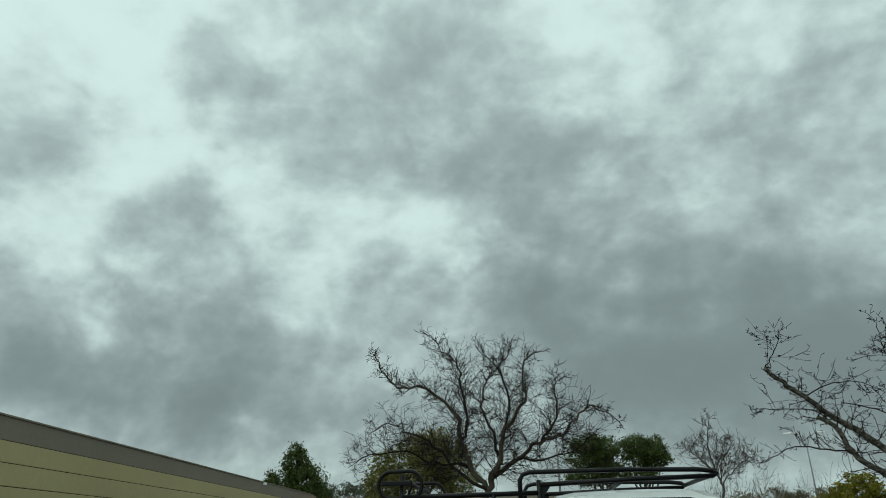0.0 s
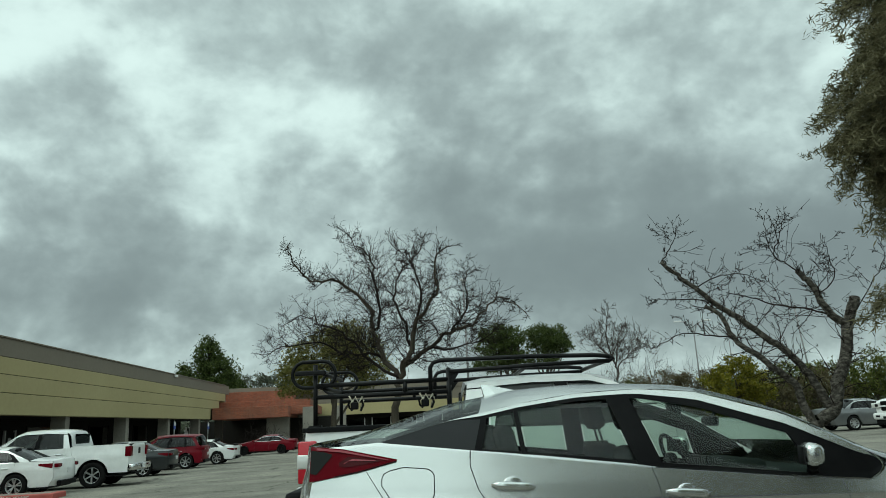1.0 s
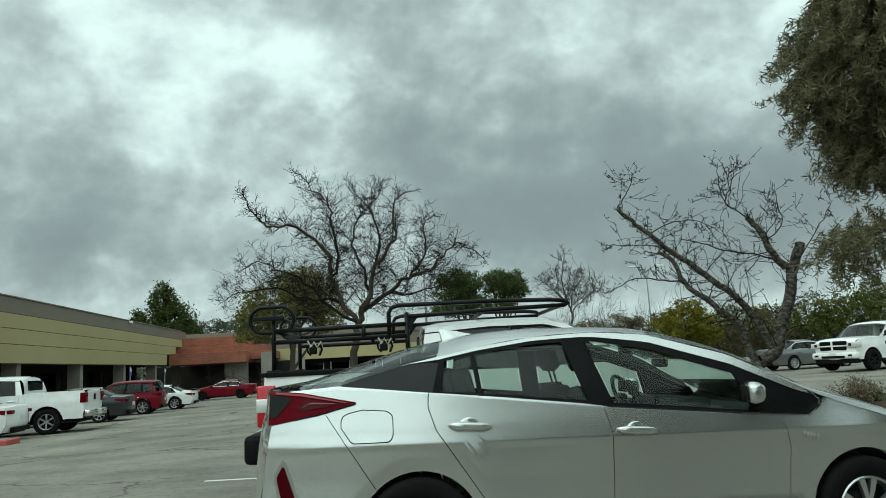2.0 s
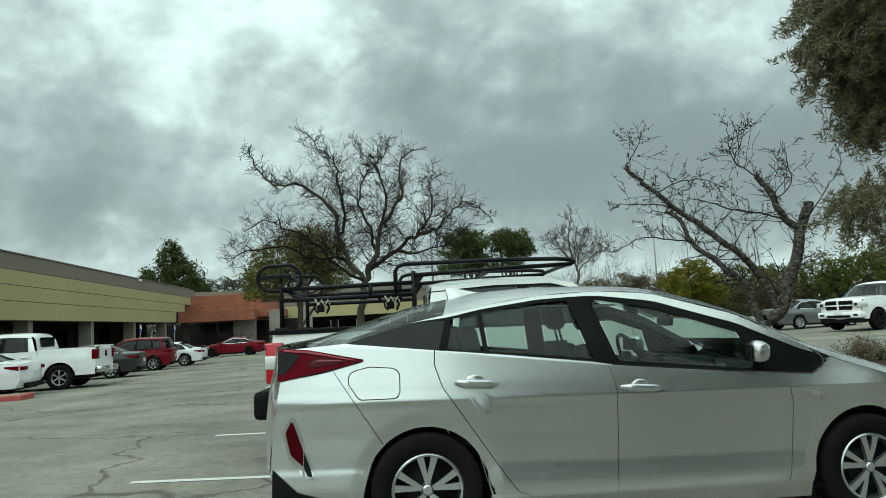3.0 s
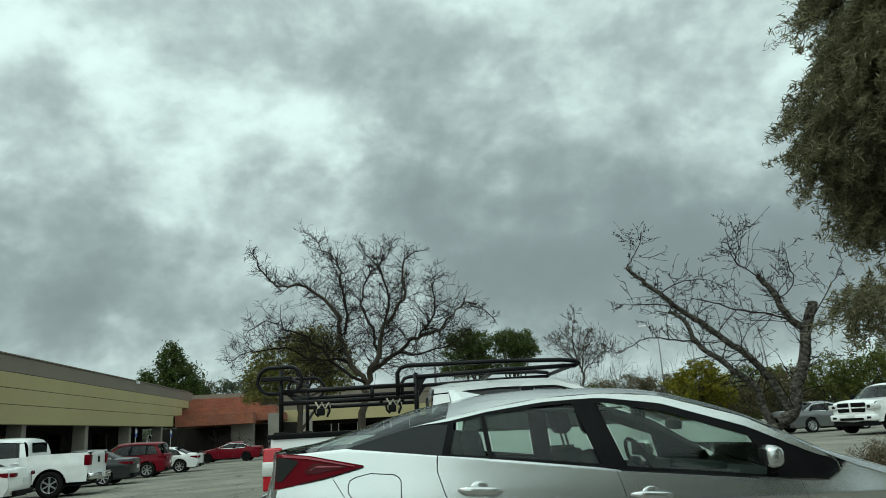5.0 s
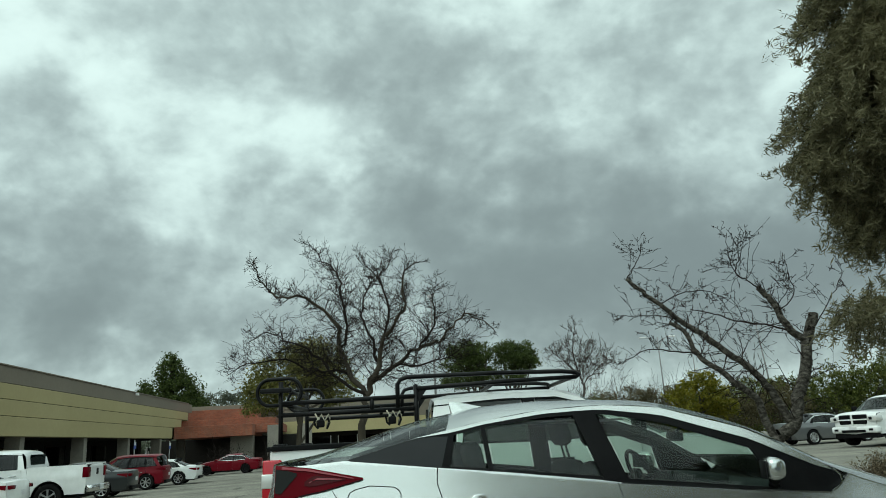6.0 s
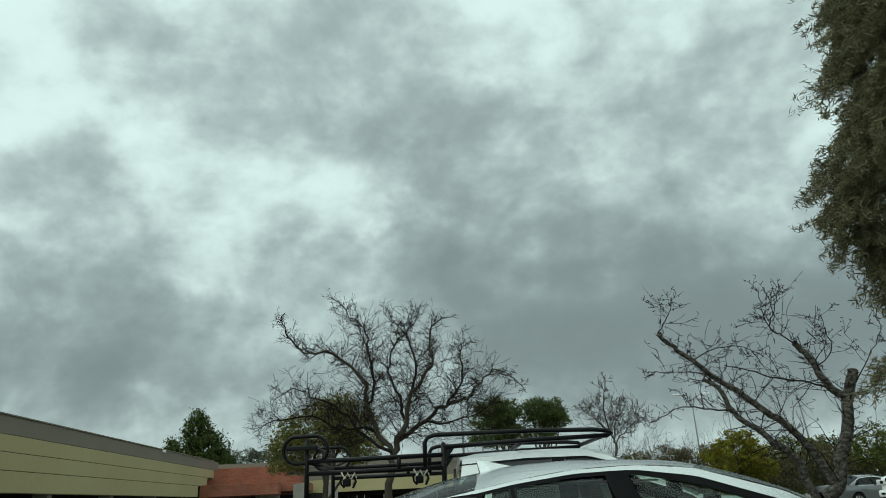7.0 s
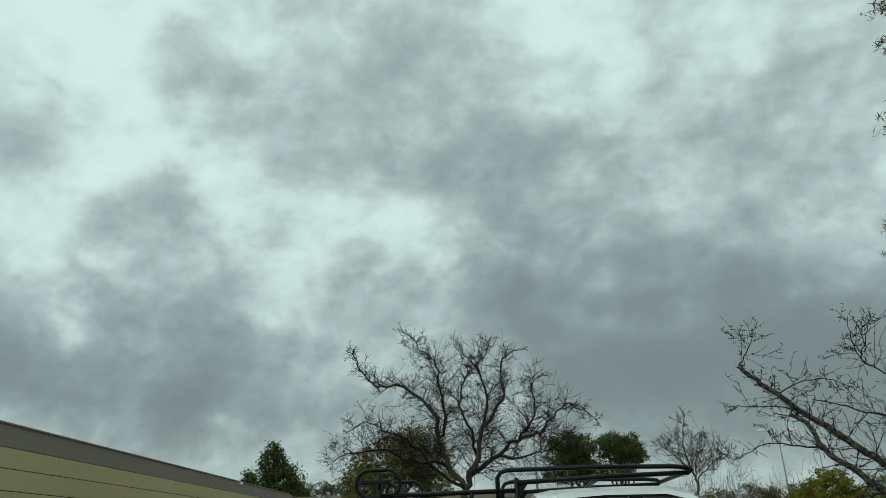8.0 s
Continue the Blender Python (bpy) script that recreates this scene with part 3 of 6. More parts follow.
# ---- vehicles ----
def curve1(pts):
    """Piecewise-linear function through (a, b) pairs sorted by a."""
    pts = sorted(pts)

    def f(v):
        if v <= pts[0][0]:
            return pts[0][1]
        for (a, b), (c, d) in zip(pts, pts[1:]):
            if v <= c:
                return b + (d - b) * (v - a) / max(1e-9, c - a)
        return pts[-1][1]
    return f


def grid_bm(bm, rows, rim=0.0, flip=False):
    """Faces between rows of points; rim: depth of the turned-in edge, towards the car's middle."""
    vs = [[bm.verts.new(p) for p in r] for r in rows]

    def quad(a, b, c, d):
        try:
            bm.faces.new((a, b, c, d) if not flip else (d, c, b, a))
        except ValueError:
            pass
    for r, s in zip(vs, vs[1:]):
        for i in range(len(r) - 1):
            quad(r[i], r[i + 1], s[i + 1], s[i])
    if rim:
        edge = vs[0] + [r[-1] for r in vs[1:]] + vs[-1][-2::-1] + [r[0] for r in vs[-2:0:-1]]
        inner = [bm.verts.new((v.co.x, v.co.y - math.copysign(rim, v.co.y), v.co.z)) for v in edge]
        edge = [bm.verts.new(v.co) for v in edge]
        for i in range(len(edge)):
            j = (i + 1) % len(edge)
            quad(edge[j], edge[i], inner[i], inner[j])
    return bm


class Shell:
    """A vehicle body: side surface, panels on it, and the wrap over the top."""

    def __init__(self, width, keys, section, belt, base, arches, tumble=0.26, ends=(0.10, 0.16), hip=0.0, crease=0.045, tuck=0.0):
        self.hip, self.tuck = hip, tuck
        self.half, self.keys, self.arches, self.base = width / 2, keys, arches, base
        self.x0, self.x1 = min(k[1] for k in keys), max(k[1] for k in keys)
        line = curve1(section)
        self.sect = lambda z: sum(line(z + d * crease) for d in (-1, -0.67, -0.33, 0.0, 0.33, 0.67, 1)) / 7
        self.tumble, self.ends = tumble, ends
        self.belt = curve1(belt)
        top = []
        for k in keys:
            if k[2] > 0.6:
                top.append((k[1], k[2]))
        self.shoulder = curve1(top)
        self.roof = max(k[2] for k in keys)

    def hw(self, x, z):
        mid, half = (self.x0 + self.x1) / 2, (self.x1 - self.x0) / 2
        u = (x - mid) / half
        plan = 1 - (self.ends[1] if u > 0 else self.ends[0]) * min(1.05, abs(u)) ** 5
        b = self.belt(x)
        up = max(0.0, z - b)
        lean = self.tumble * up / max(0.2, self.roof - b) * (0.8 + 0.2 * up / max(0.2, self.roof - b))
        hip = 1 - self.hip * max(0.0, min(1.0, (1.1 - x) / 1.5)) * max(0.0, min(z, 0.87) - 0.42)
        tuck = 0.0
        for c, zc, r in self.arches:
            if self.tuck and z < b:
                tuck = max(tuck, self.tuck * min(1.0, max(0.0, 1 - (math.hypot(x - c, z - zc) - r) / 0.075)))
        return self.half * plan * self.sect(min(z, b + 0.02)) * (1 - lean) * hip - tuck

    def low(self, x):
        z = self.base(x)
        for c, zc, r in self.arches:
            if abs(x - c) < r:
                z = max(z, zc + math.sqrt(r * r - (x - c) ** 2))
            elif abs(x - c) < r + 0.02:
                z = max(z, zc + (z - zc) * (abs(x - c) - r) / 0.02)
        return z

    def band(self, name, lo, hi, xa, xb, mat, parent, sgn, v0=0.0, v1=1.0, nu=10, nv=6, gap=0.0, rim=0.015, proud=0.0, label="", plain=None):
        """A panel on one side between two height curves and two edges x(z)."""
        top = v1 if callable(v1) else (lambda x: v1)
        bot = v0 if callable(v0) else (lambda x: v0)
        rows = []
        for j in range(nv + 1):
            row = []
            for i in range(nu + 1):
                u = i / nu
                x = xa(0.3) + (xb(0.3) - xa(0.3)) * u
                for _ in range(24):
                    a, b = bot(x), top(x)
                    v = a + (b - a) * j / nv
                    foot = (plain or lo)(x)
                    z = foot + (hi(x) - foot) * v
                    l, r = xa(z) + gap, xb(z) - gap
                    x = 0.5 * x + 0.5 * (l + (r - l) * u)
                if plain:
                    z = lo(x) + (hi(x) - lo(x)) * v
                row.append((x, sgn * (self.hw(x, z) + proud), z))
            rows.append(row)
        bm = grid_bm(bmesh.new(), rows, rim, flip=sgn > 0)
        count = len(bm.verts)
        ob = part(name, bm, mat, parent, label, smooth=True)
        if self.tuck:
            # the skin's true slope, so that stretched faces round the arches shade evenly
            q, normals = 0.006, []
            for x, y, z in (p for row in rows for p in row):
                dx = (self.hw(x + q, z) - self.hw(x - q, z)) / (2 * q)
                dz = (self.hw(x, z + q) - self.hw(x, z - q)) / (2 * q)
                normals.append(Vector((-dx, sgn, -dz)).normalized())
            normals += [Vector((0, 0, 0))] * (count - len(normals))
            ob.data.normals_split_custom_set_from_vertices(normals)
        return ob

    def patch(self, name, lo, hi, mat, parent, sgn, proud=0.006, nu=10, nv=4, rim=0.02, label=""):
        a, b = max(lo[0][0], hi[0][0]), min(lo[-1][0], hi[-1][0])
        return self.band(name, curve1(lo), curve1(hi), lambda z: a, lambda z: b, mat, parent, sgn, nu=nu, nv=nv, rim=rim, proud=proud, label=label)

    def wrap(self, mats, parent, across=14, sub=4, deep=()):
        """The top, front and rear skins, strip by strip."""
        def spline(i, t, c):
            p = [self.keys[max(0, min(len(self.keys) - 1, i + d))][c] for d in (-1, 0, 1, 2)]
            m1, m2 = (p[2] - p[0]) / 2, (p[3] - p[1]) / 2
            m1, m2 = [max(-3 * abs(p[2] - p[1]), min(3 * abs(p[2] - p[1]), m)) for m in (m1, m2)]
            t2, t3 = t * t, t * t * t
            return (2 * t3 - 3 * t2 + 1) * p[1] + (t3 - 2 * t2 + t) * m1 + (-2 * t3 + 3 * t2) * p[2] + (t3 - t2) * m2
        i = 0
        while i < len(self.keys) - 1:
            name, j = self.keys[i][0], i
            while j < len(self.keys) - 2 and self.keys[j + 1][0] == name:
                j += 1
            rows = []
            power = 16 if name in deep else 2.6
            for k in range(i, j + 1):
                for s in range(sub + (1 if k == j else 0)):
                    t = s / sub
                    xs, zs, xc, zc = (spline(k, t, c) for c in (1, 2, 3, 4))
                    w = self.hw(xs, zs)
                    row = []
                    for q in range(across + 1):
                        v = 1 - 2 * q / across
                        v = math.copysign(abs(v) ** (0.35 if name in deep else 0.8), v)
                        a = 1 - abs(v) ** power
                        row.append((xs + (xc - xs) * a, w * v, zs + (zc - zs) * a))
                    rows.append(row)
            part(name, grid_bm(bmesh.new(), rows), mats[name], parent, smooth=True)
            i = j + 1


WHEELS = {}


def wheel(parent, x, y, r, rim_r, spokes, width=0.2, dark=False):
    key = (r, rim_r, spokes, dark)
    if key not in WHEELS:
        w = width / 2
        t = lathe(bmesh.new(), [(rim_r, -w * 0.82), (rim_r + 0.012, -w * 0.95), (r * 0.90, -w), (r * 0.975, -w * 0.86), (r, -w * 0.6), (r, w * 0.6), (r * 0.975, w * 0.86), (r * 0.9, w), (rim_r, w * 0.82)], 40)
        rim = lathe(bmesh.new(), [(rim_r, w * 0.6), (rim_r, -w * 0.84), (rim_r - 0.008, -w * 0.90), (rim_r - 0.018, -w * 0.82), (rim_r - 0.022, w * 0.6)], 40)
        for k in range(spokes):
            for off in ((-0.22, 0.22) if spokes == 5 else (0.0,)):
                a = 2 * math.pi * k / spokes + math.pi / 2
                d, s = Vector((math.cos(a + off), 0, math.sin(a + off))), Vector((-math.sin(a + off), 0, math.cos(a + off)))
                in_w, out_w = rim_r * (0.058 if spokes == 5 else 0.085), rim_r * (0.100 if spokes == 5 else 0.12)
                root = Vector((math.cos(a), 0, math.sin(a))) * rim_r * 0.16
                tip = d * (rim_r - 0.012)
                vs = []
                for p, hwid, yo in ((root, in_w, -w * 0.70), (root.lerp(tip, 0.6), (in_w + out_w) / 2, -w * 0.80), (tip, out_w, -w * 0.80)):
                    for sx, sy in ((-1, 0), (1, 0), (0.8, 0.035), (-0.8, 0.035)):
                        vs.append(rim.verts.new(p + s * hwid * sx + Vector((0, yo + sy, 0))))
                for b in (0, 4):
                    for q in range(4):
                        rim.faces.new((vs[b + q], vs[b + (q + 1) % 4], vs[b + 4 + (q + 1) % 4], vs[b + 4 + q]))
        hub = lathe(bmesh.new(), [(0.0, -w * 0.76), (rim_r * 0.11, -w * 0.76), (rim_r * 0.14, -w * 0.71), (rim_r * 0.2, -w * 0.4)], 20)
        # dark disc standing in for the shaded hollow behind the spokes
        cav = lathe(bmesh.new(), [(0.0, -w * 0.25), (rim_r * 0.55, -w * 0.3), (rim_r * 0.6, -w * 0.1), (rim_r - 0.02, 0.0)], 32)
        alloy = M_DARKALLOY if dark else M_ALLOY
        WHEELS[key] = [("tyre", finish("tyre", t, M_RUBBER, True)), ("rim", finish("rim", rim, alloy)), ("hub_cap", finish("hub_cap", hub, alloy)), ("cavity_disc", finish("cavity_disc", cav, M_DARKALLOY, True))]
    w = new("wheel", WHEELS[key][0][1])
    w.parent = parent
    w.matrix_local = pose(x, y, r, 0, 0, 0 if y < 0 else 180)
    for n, me in WHEELS[key][1:]:
        o = new(n, me)
        o.parent = w
    return w


def housings(parent, shell, floor_z, front, rear, mat=None):
    """Wheel housings and floor pan."""
    bm = bmesh.new()
    w = shell.half * 0.93
    box(bm, shell.x0 + 0.12, shell.x1 - 0.12, -w + 0.02, w - 0.02, floor_z, floor_z + 0.04)
    part("floor_pan", bm, M_TRIM, parent)
    for c, zc, r in shell.arches:
        for s in (-1, 1):
            bm = bmesh.new()
            rows = [[(c + (r + 0.005) * math.cos(a), s * y, zc + (r + 0.005) * math.sin(a)) for a in (math.pi * k / 14 for k in range(15))] for y in (w * 0.99, w - 0.3)]
            grid_bm(bm, rows)
            part("wheel_housing", bm, M_TRIM, parent, smooth=True)


def lip(parent, shell, mat, width=0.05, proud=0.012):
    for c, zc, r in shell.arches:
        for s in (-1, 1):
            rows = []
            for q, out in ((0.0, -proud), (0.12, -proud * 0.2), (0.85, proud * 0.2), (1.0, -0.001)):
                rr = r + width * q
                row = []
                for k in range(25):
                    a = -0.15 + (math.pi + 0.30) * k / 24
                    x, z = c + rr * math.cos(a), max(shell.base(c) + 0.002, zc + rr * math.sin(a))
                    row.append((x, s * (shell.hw(x, z) + 0.001 + out * max(0.0, math.sin(a))), z))
                rows.append(row)
            part("arch_lip", grid_bm(bmesh.new(), rows, 0.02, flip=s < 0), mat, parent, smooth=True)


def straight(xa, xb, za, zb):
    return lambda z: xa + (xb - xa) * min(1.0, max(0.0, (z - za) / max(1e-6, zb - za)))


def greenhouse(shell, parent, lines, mats, pane, frame_mat, rail_mat, sides=(-1, 1), tops=0.86, split=0.42, rail_top=1.0):
    """Side windows and pillars. lines: edges (x at the belt, x at the roof); mats: what lies between them ('glass' or a material)."""
    top = tops if callable(tops) else (lambda x: tops)
    for s in sides:
        for (a, b), (c, d), mat in zip(lines, lines[1:], mats):
            za, zb = shell.belt(a), shell.shoulder(b)
            zc, zd = shell.belt(c), shell.shoulder(d)
            xa, xb = straight(a, b, za, zb), straight(c, d, zc, zd)
            if mat == "glass":
                w = shell.band("side_window", shell.belt, shell.shoulder, xa, xb, pane, parent, s, 0.05, top, 10, 6, 0.012, 0, -0.012)
                shell.band("window_seal", shell.belt, shell.shoulder, xa, xb, frame_mat, w, s, 0.0, 0.05, 10, 1, 0, 0.02)
            else:
                shell.band("pillar", shell.belt, shell.shoulder, xa, xb, mat, parent, s, 0.0, top, 6, 5, 0, 0.02, 0.001)
            shell.band("window_frame", shell.belt, shell.shoulder, xa, xb, frame_mat, parent, s, top, lambda x: top(x) + (1 - top(x)) * split, 10, 2, 0, 0.02, 0.001)
            shell.band("roof_rail", shell.belt, shell.shoulder, xa, xb, rail_mat, parent, s, lambda x: top(x) + (1 - top(x)) * split, rail_top, 10, 3, 0, 0.0, 0.003)


def seat(parent, x, y, mat, drop=0.0):
    """Front or rear seat with a backrest and a headrest on two pins."""
    part("seat_cushion", boxed(x - 0.05, x + 0.5, y - 0.25, y + 0.25, 0.42 - drop, 0.60 - drop, bevel=0.05), mat, parent, smooth=True)
    bm = boxed(-0.07, 0.07, -0.25, 0.25, 0.0, 0.58, bevel=0.05)
    bmesh.ops.transform(bm, matrix=pose(x, y, 0.52 - drop, 0, -16, 0), verts=bm.verts)
    b = part("backrest", bm, mat, parent, smooth=True)
    bm = boxed(-0.055, 0.055, -0.125, 0.125, 0.68, 0.90, bevel=0.045)
    for q in (-0.06, 0.06):
        tube(bm, [(0, q, 0.55), (0, q, 0.7)], 0.008, 6)
    bmesh.ops.transform(bm, matrix=pose(x, y, 0.52 - drop, 0, -14, 0), verts=bm.verts)
    part("headrest", bm, mat, b, smooth=True)


def door_handle(parent, shell, x, z, s, mat, cup_mat):
    y = shell.hw(x, z)
    bm = bmesh.new()
    n = 11
    rows = []
    for i in range(n):
        u = i / (n - 1)
        r = 0.022 * min(1.0, (math.sin(math.pi * min(1, max(0.0, u))) * 1.7) ** 0.5 if 0 < u < 1 else 0.35)
        bow = 0.034 * min(1.0, math.sin(math.pi * u) * 2.2 + 0.15)
        rows.append([(x - 0.125 + 0.25 * u, s * (y + bow + 0.55 * r * math.cos(a)), z - 0.015 * (u - 0.5) + r * math.sin(a)) for a in (2 * math.pi * k / 12 for k in range(13))])
    grid_bm(bm, rows)
    bm2 = bmesh.new()
    bmesh.ops.create_uvsphere(bm2, u_segments=20, v_segments=10, radius=1.0, matrix=Matrix.LocRotScale((x - 0.005, s * (y - 0.002), z + 0.002), None, (0.055, 0.010, 0.048)))
    h = part("door_handle", bm, mat, parent, smooth=True)
    part("handle_cup", bm2, cup_mat, h, smooth=True)


def shifted(pts, dz):
    return [(x, z + dz) for x, z in pts]


# ---- the silver hatchback ----
def silver_hatchback():
    car = thing("hatchback_car", pose(-0.2106, 4.9138, 0.0142, 0, 1.67, 6.41), "silver hatchback with sloping roof, parked in a stall", "car")
    keys = [("rear_bumper", -0.72, 0.24, -0.88, 0.24), ("rear_bumper", -0.87, 0.44, -0.95, 0.44), ("rear_bumper", -0.86, 0.64, -0.96, 0.64),
            ("tailgate", -0.83, 0.87, -0.94, 0.87), ("tailgate", -0.81, 1.00, -0.91, 1.01), ("rear_glass", -0.81, 1.112, -0.90, 1.12),
            ("rear_glass", -0.45, 1.142, -0.60, 1.18), ("rear_glass", -0.06, 1.254, -0.05, 1.352), ("roof", 0.13, 1.294, 0.20, 1.405), ("roof", 0.37, 1.346, 0.42, 1.448),
            ("roof", 0.72, 1.400, 0.80, 1.478), ("roof", 1.10, 1.423, 1.15, 1.478), ("windshield", 1.45, 1.402, 1.60, 1.445), ("windshield", 1.95, 1.262, 2.12, 1.30),
            ("hood", 2.31, 1.078, 2.60, 1.075), ("hood", 2.56, 0.965, 2.88, 0.995), ("hood", 2.92, 0.855, 3.25, 0.88), ("front_bumper", 3.22, 0.72, 3.50, 0.74),
            ("front_bumper", 3.32, 0.50, 3.62, 0.50), ("front_bumper", 3.22, 0.24, 3.56, 0.20)]
    section = [(0.15, 0.93), (0.25, 0.970), (0.33, 0.975), (0.45, 0.963), (0.62, 0.972), (0.795, 0.990), (0.812, 0.999), (0.90, 0.976), (1.0, 0.943), (1.16, 0.893)]
    belt = [(-0.81, 1.112), (-0.45, 1.142), (0.065, 1.092), (0.47, 1.055), (0.976, 1.001), (1.095, 0.985), (1.85, 0.924), (2.337, 0.892), (2.42, 0.935), (2.50, 0.99), (2.56, 0.965), (2.92, 0.855), (3.22, 0.72)]
    arches = [(0.0, 0.317, 0.350), (2.70, 0.317, 0.368)]
    sh = Shell(1.77, keys, section, belt, lambda x: 0.258, arches, tumble=0.30, ends=(0.10, 0.20), hip=0.11, crease=0.014, tuck=0.009)
    rear_edge = curve1([(0.24, -0.72), (0.44, -0.87), (0.64, -0.86), (0.87, -0.83), (1.0, -0.81), (1.112, -0.81)])
    front_edge = curve1([(0.24, 3.22), (0.50, 3.32), (0.72, 3.22)])
    door_r = curve1([(0.255, 0.60), (0.27, 0.565), (0.29, 0.515), (0.37, 0.453), (0.884, 0.096), (1.01, 0.056), (1.092, 0.062)])
    door_m = curve1([(0.257, 1.097), (0.593, 1.112), (0.818, 1.112), (0.90, 1.098), (0.985, 1.077)])
    door_f = curve1([(0.255, 2.11), (0.275, 2.155), (0.418, 2.183), (0.714, 2.208), (0.80, 2.19), (0.90, 2.163)])
    mats = {"rear_bumper": M_SILVER, "tailgate": M_SILVER, "rear_glass": M_GLASS, "roof": M_SILVER, "windshield": M_GLASS, "hood": M_SILVER, "front_bumper": M_SILVER}
    sh.wrap(mats, car, across=18, sub=5)
    lo, hi = sh.low, sh.belt
    for s in (-1, 1):
        sh.band("quarter_panel", lo, hi, lambda z: rear_edge(z) - 0.0022, door_r, M_SILVER, car, s, nu=110, nv=34, plain=sh.base, gap=0.0022, rim=0.03)
        rd = sh.band("rear_door", lo, hi, door_r, door_m, M_SILVER, car, s, nu=30, nv=48, gap=0.0022, rim=0.03)
        fd = sh.band("front_door", lo, hi, door_m, door_f, M_SILVER, car, s, nu=30, nv=48, gap=0.0022, rim=0.03)
        sh.band("front_fender", lo, hi, door_f, lambda z: front_edge(z) + 0.0022, M_SILVER, car, s, nu=110, nv=34, plain=sh.base, gap=0.0022, rim=0.03)
        for x, z, d in ((0.290, 0.902, rd), (1.258, 0.847, fd)):
            door_handle(d, sh, x, z, s, M_SILVER, M_SILVER)
        # sill under the doors
        sh.band("sill", lambda x: 0.165, lambda x: 0.272, lambda z: 0.36, lambda z: 2.31, M_SILVER, car, s, nu=12, nv=3, rim=0.04, proud=-0.008)
        # tail lamp: a pointed wedge round the corner
        t = sh.patch("tail_lamp", [(-0.835, 0.938), (-0.56, 0.990), (-0.352, 1.043)], [(-0.835, 1.126), (-0.66, 1.112), (-0.352, 1.052)], M_REDLENS, car, s, 0.014, 16, 6, label="dark red wedge-shaped tail lamp")
        sh.patch("smoked_lens", [(-0.832, 0.985), (-0.80, 0.975), (-0.715, 1.072)], [(-0.832, 1.106), (-0.76, 1.096), (-0.715, 1.084)], M_SMOKE, t, s, 0.019, 10, 4)
        # raised strips in a brighter red: the lens highlights are put into colour
        sh.patch("upper_ridge_glint", [(-0.80, 1.106), (-0.66, 1.094), (-0.40, 1.047)], [(-0.80, 1.118), (-0.66, 1.107), (-0.40, 1.052)], M_RIDGEGLINT, t, s, 0.021, 12, 2)
        sh.patch("inner_lens", [(-0.672, 1.020), (-0.64, 1.012), (-0.45, 1.043)], [(-0.672, 1.040), (-0.62, 1.072), (-0.45, 1.050)], M_DEEPLENS, t, s, 0.019, 10, 3)
        sh.patch("inner_ridge_glint", [(-0.645, 1.030), (-0.62, 1.048), (-0.47, 1.046)], [(-0.645, 1.036), (-0.60, 1.058), (-0.47, 1.050)], M_RIDGEGLINT, t, s, 0.023, 8, 2)
        sh.patch("lamp_gap", [(-0.70, 0.962), (-0.56, 0.988), (-0.358, 1.040)], [(-0.70, 0.967), (-0.56, 0.993), (-0.358, 1.044)], M_GLOSSBLACK, t, s, 0.0145, 10, 1, 0.003)
        # rear corner reflector in a silver surround
        c = sh.patch("reflector_surround", [(-0.80, 0.655), (-0.775, 0.52), (-0.675, 0.40), (-0.625, 0.40)], [(-0.80, 0.675), (-0.752, 0.755), (-0.735, 0.735), (-0.625, 0.42)], M_CHROME, car, s, 0.004, 14, 4)
        sh.patch("reflector", [(-0.785, 0.645), (-0.758, 0.535), (-0.69, 0.475)], [(-0.785, 0.662), (-0.752, 0.725), (-0.69, 0.56)], M_DEEPLENS, c, s, 0.009, 10, 4)
        sh.patch("lower_reflector", [(-0.685, 0.468), (-0.665, 0.42), (-0.64, 0.418)], [(-0.685, 0.55), (-0.665, 0.50), (-0.64, 0.428)], M_SMOKE, c, s, 0.009, 8, 4)
        sh.patch("bumper_valance", [(-0.86, 0.30), (-0.72, 0.235), (-0.40, 0.235)], [(-0.86, 0.46), (-0.72, 0.335), (-0.45, 0.262)], M_TRIM, car, s, 0.006, 12, 4)
        # head lamp far forward
        sh.patch("head_lamp", [(2.95, 0.76), (3.22, 0.68)], [(2.95, 0.80), (3.22, 0.74)], M_CLEARLENS, car, s, 0.008, 8, 3)
        # badge as plain bars
        for k in range(6):
            x = 2.285 + 0.021 * k
            sh.patch("badge_bar", [(x, 0.768 - 0.006 * k * 0.9), (x + 0.013, 0.766 - 0.006 * k * 0.9)], [(x, 0.802 - 0.006 * k * 0.9), (x + 0.013, 0.800 - 0.006 * k * 0.9)], M_CHROME, car, s, 0.004, 1, 1, 0.003)
    # fuel flap on the near side
    flo = [(-0.437, 0.910), (-0.425, 0.895), (-0.384, 0.834), (-0.365, 0.825), (-0.170, 0.828), (-0.150, 0.845), (-0.143, 0.870)]
    fhi = [(-0.437, 0.950), (-0.427, 0.975), (-0.395, 0.992), (-0.315, 1.010), (-0.180, 1.000), (-0.155, 0.985), (-0.143, 0.965)]
    seam = sh.patch("fuel_flap_seam", flo, fhi, M_TRIM, car, -1, 0.0015, 28, 6, 0.002)
    sh.patch("fuel_flap", [(-0.29 + (x + 0.29) * 0.965, 0.918 + (z - 0.918) * 0.945) for x, z in flo], [(-0.29 + (x + 0.29) * 0.965, 0.918 + (z - 0.918) * 0.945) for x, z in fhi], M_SILVER, seam, -1, 0.003, 28, 6, 0.002)
    # shut line behind the rear door
    for s in (-1, 1):
        zs = [0.262 + 0.826 * k / 60 for k in range(61)]
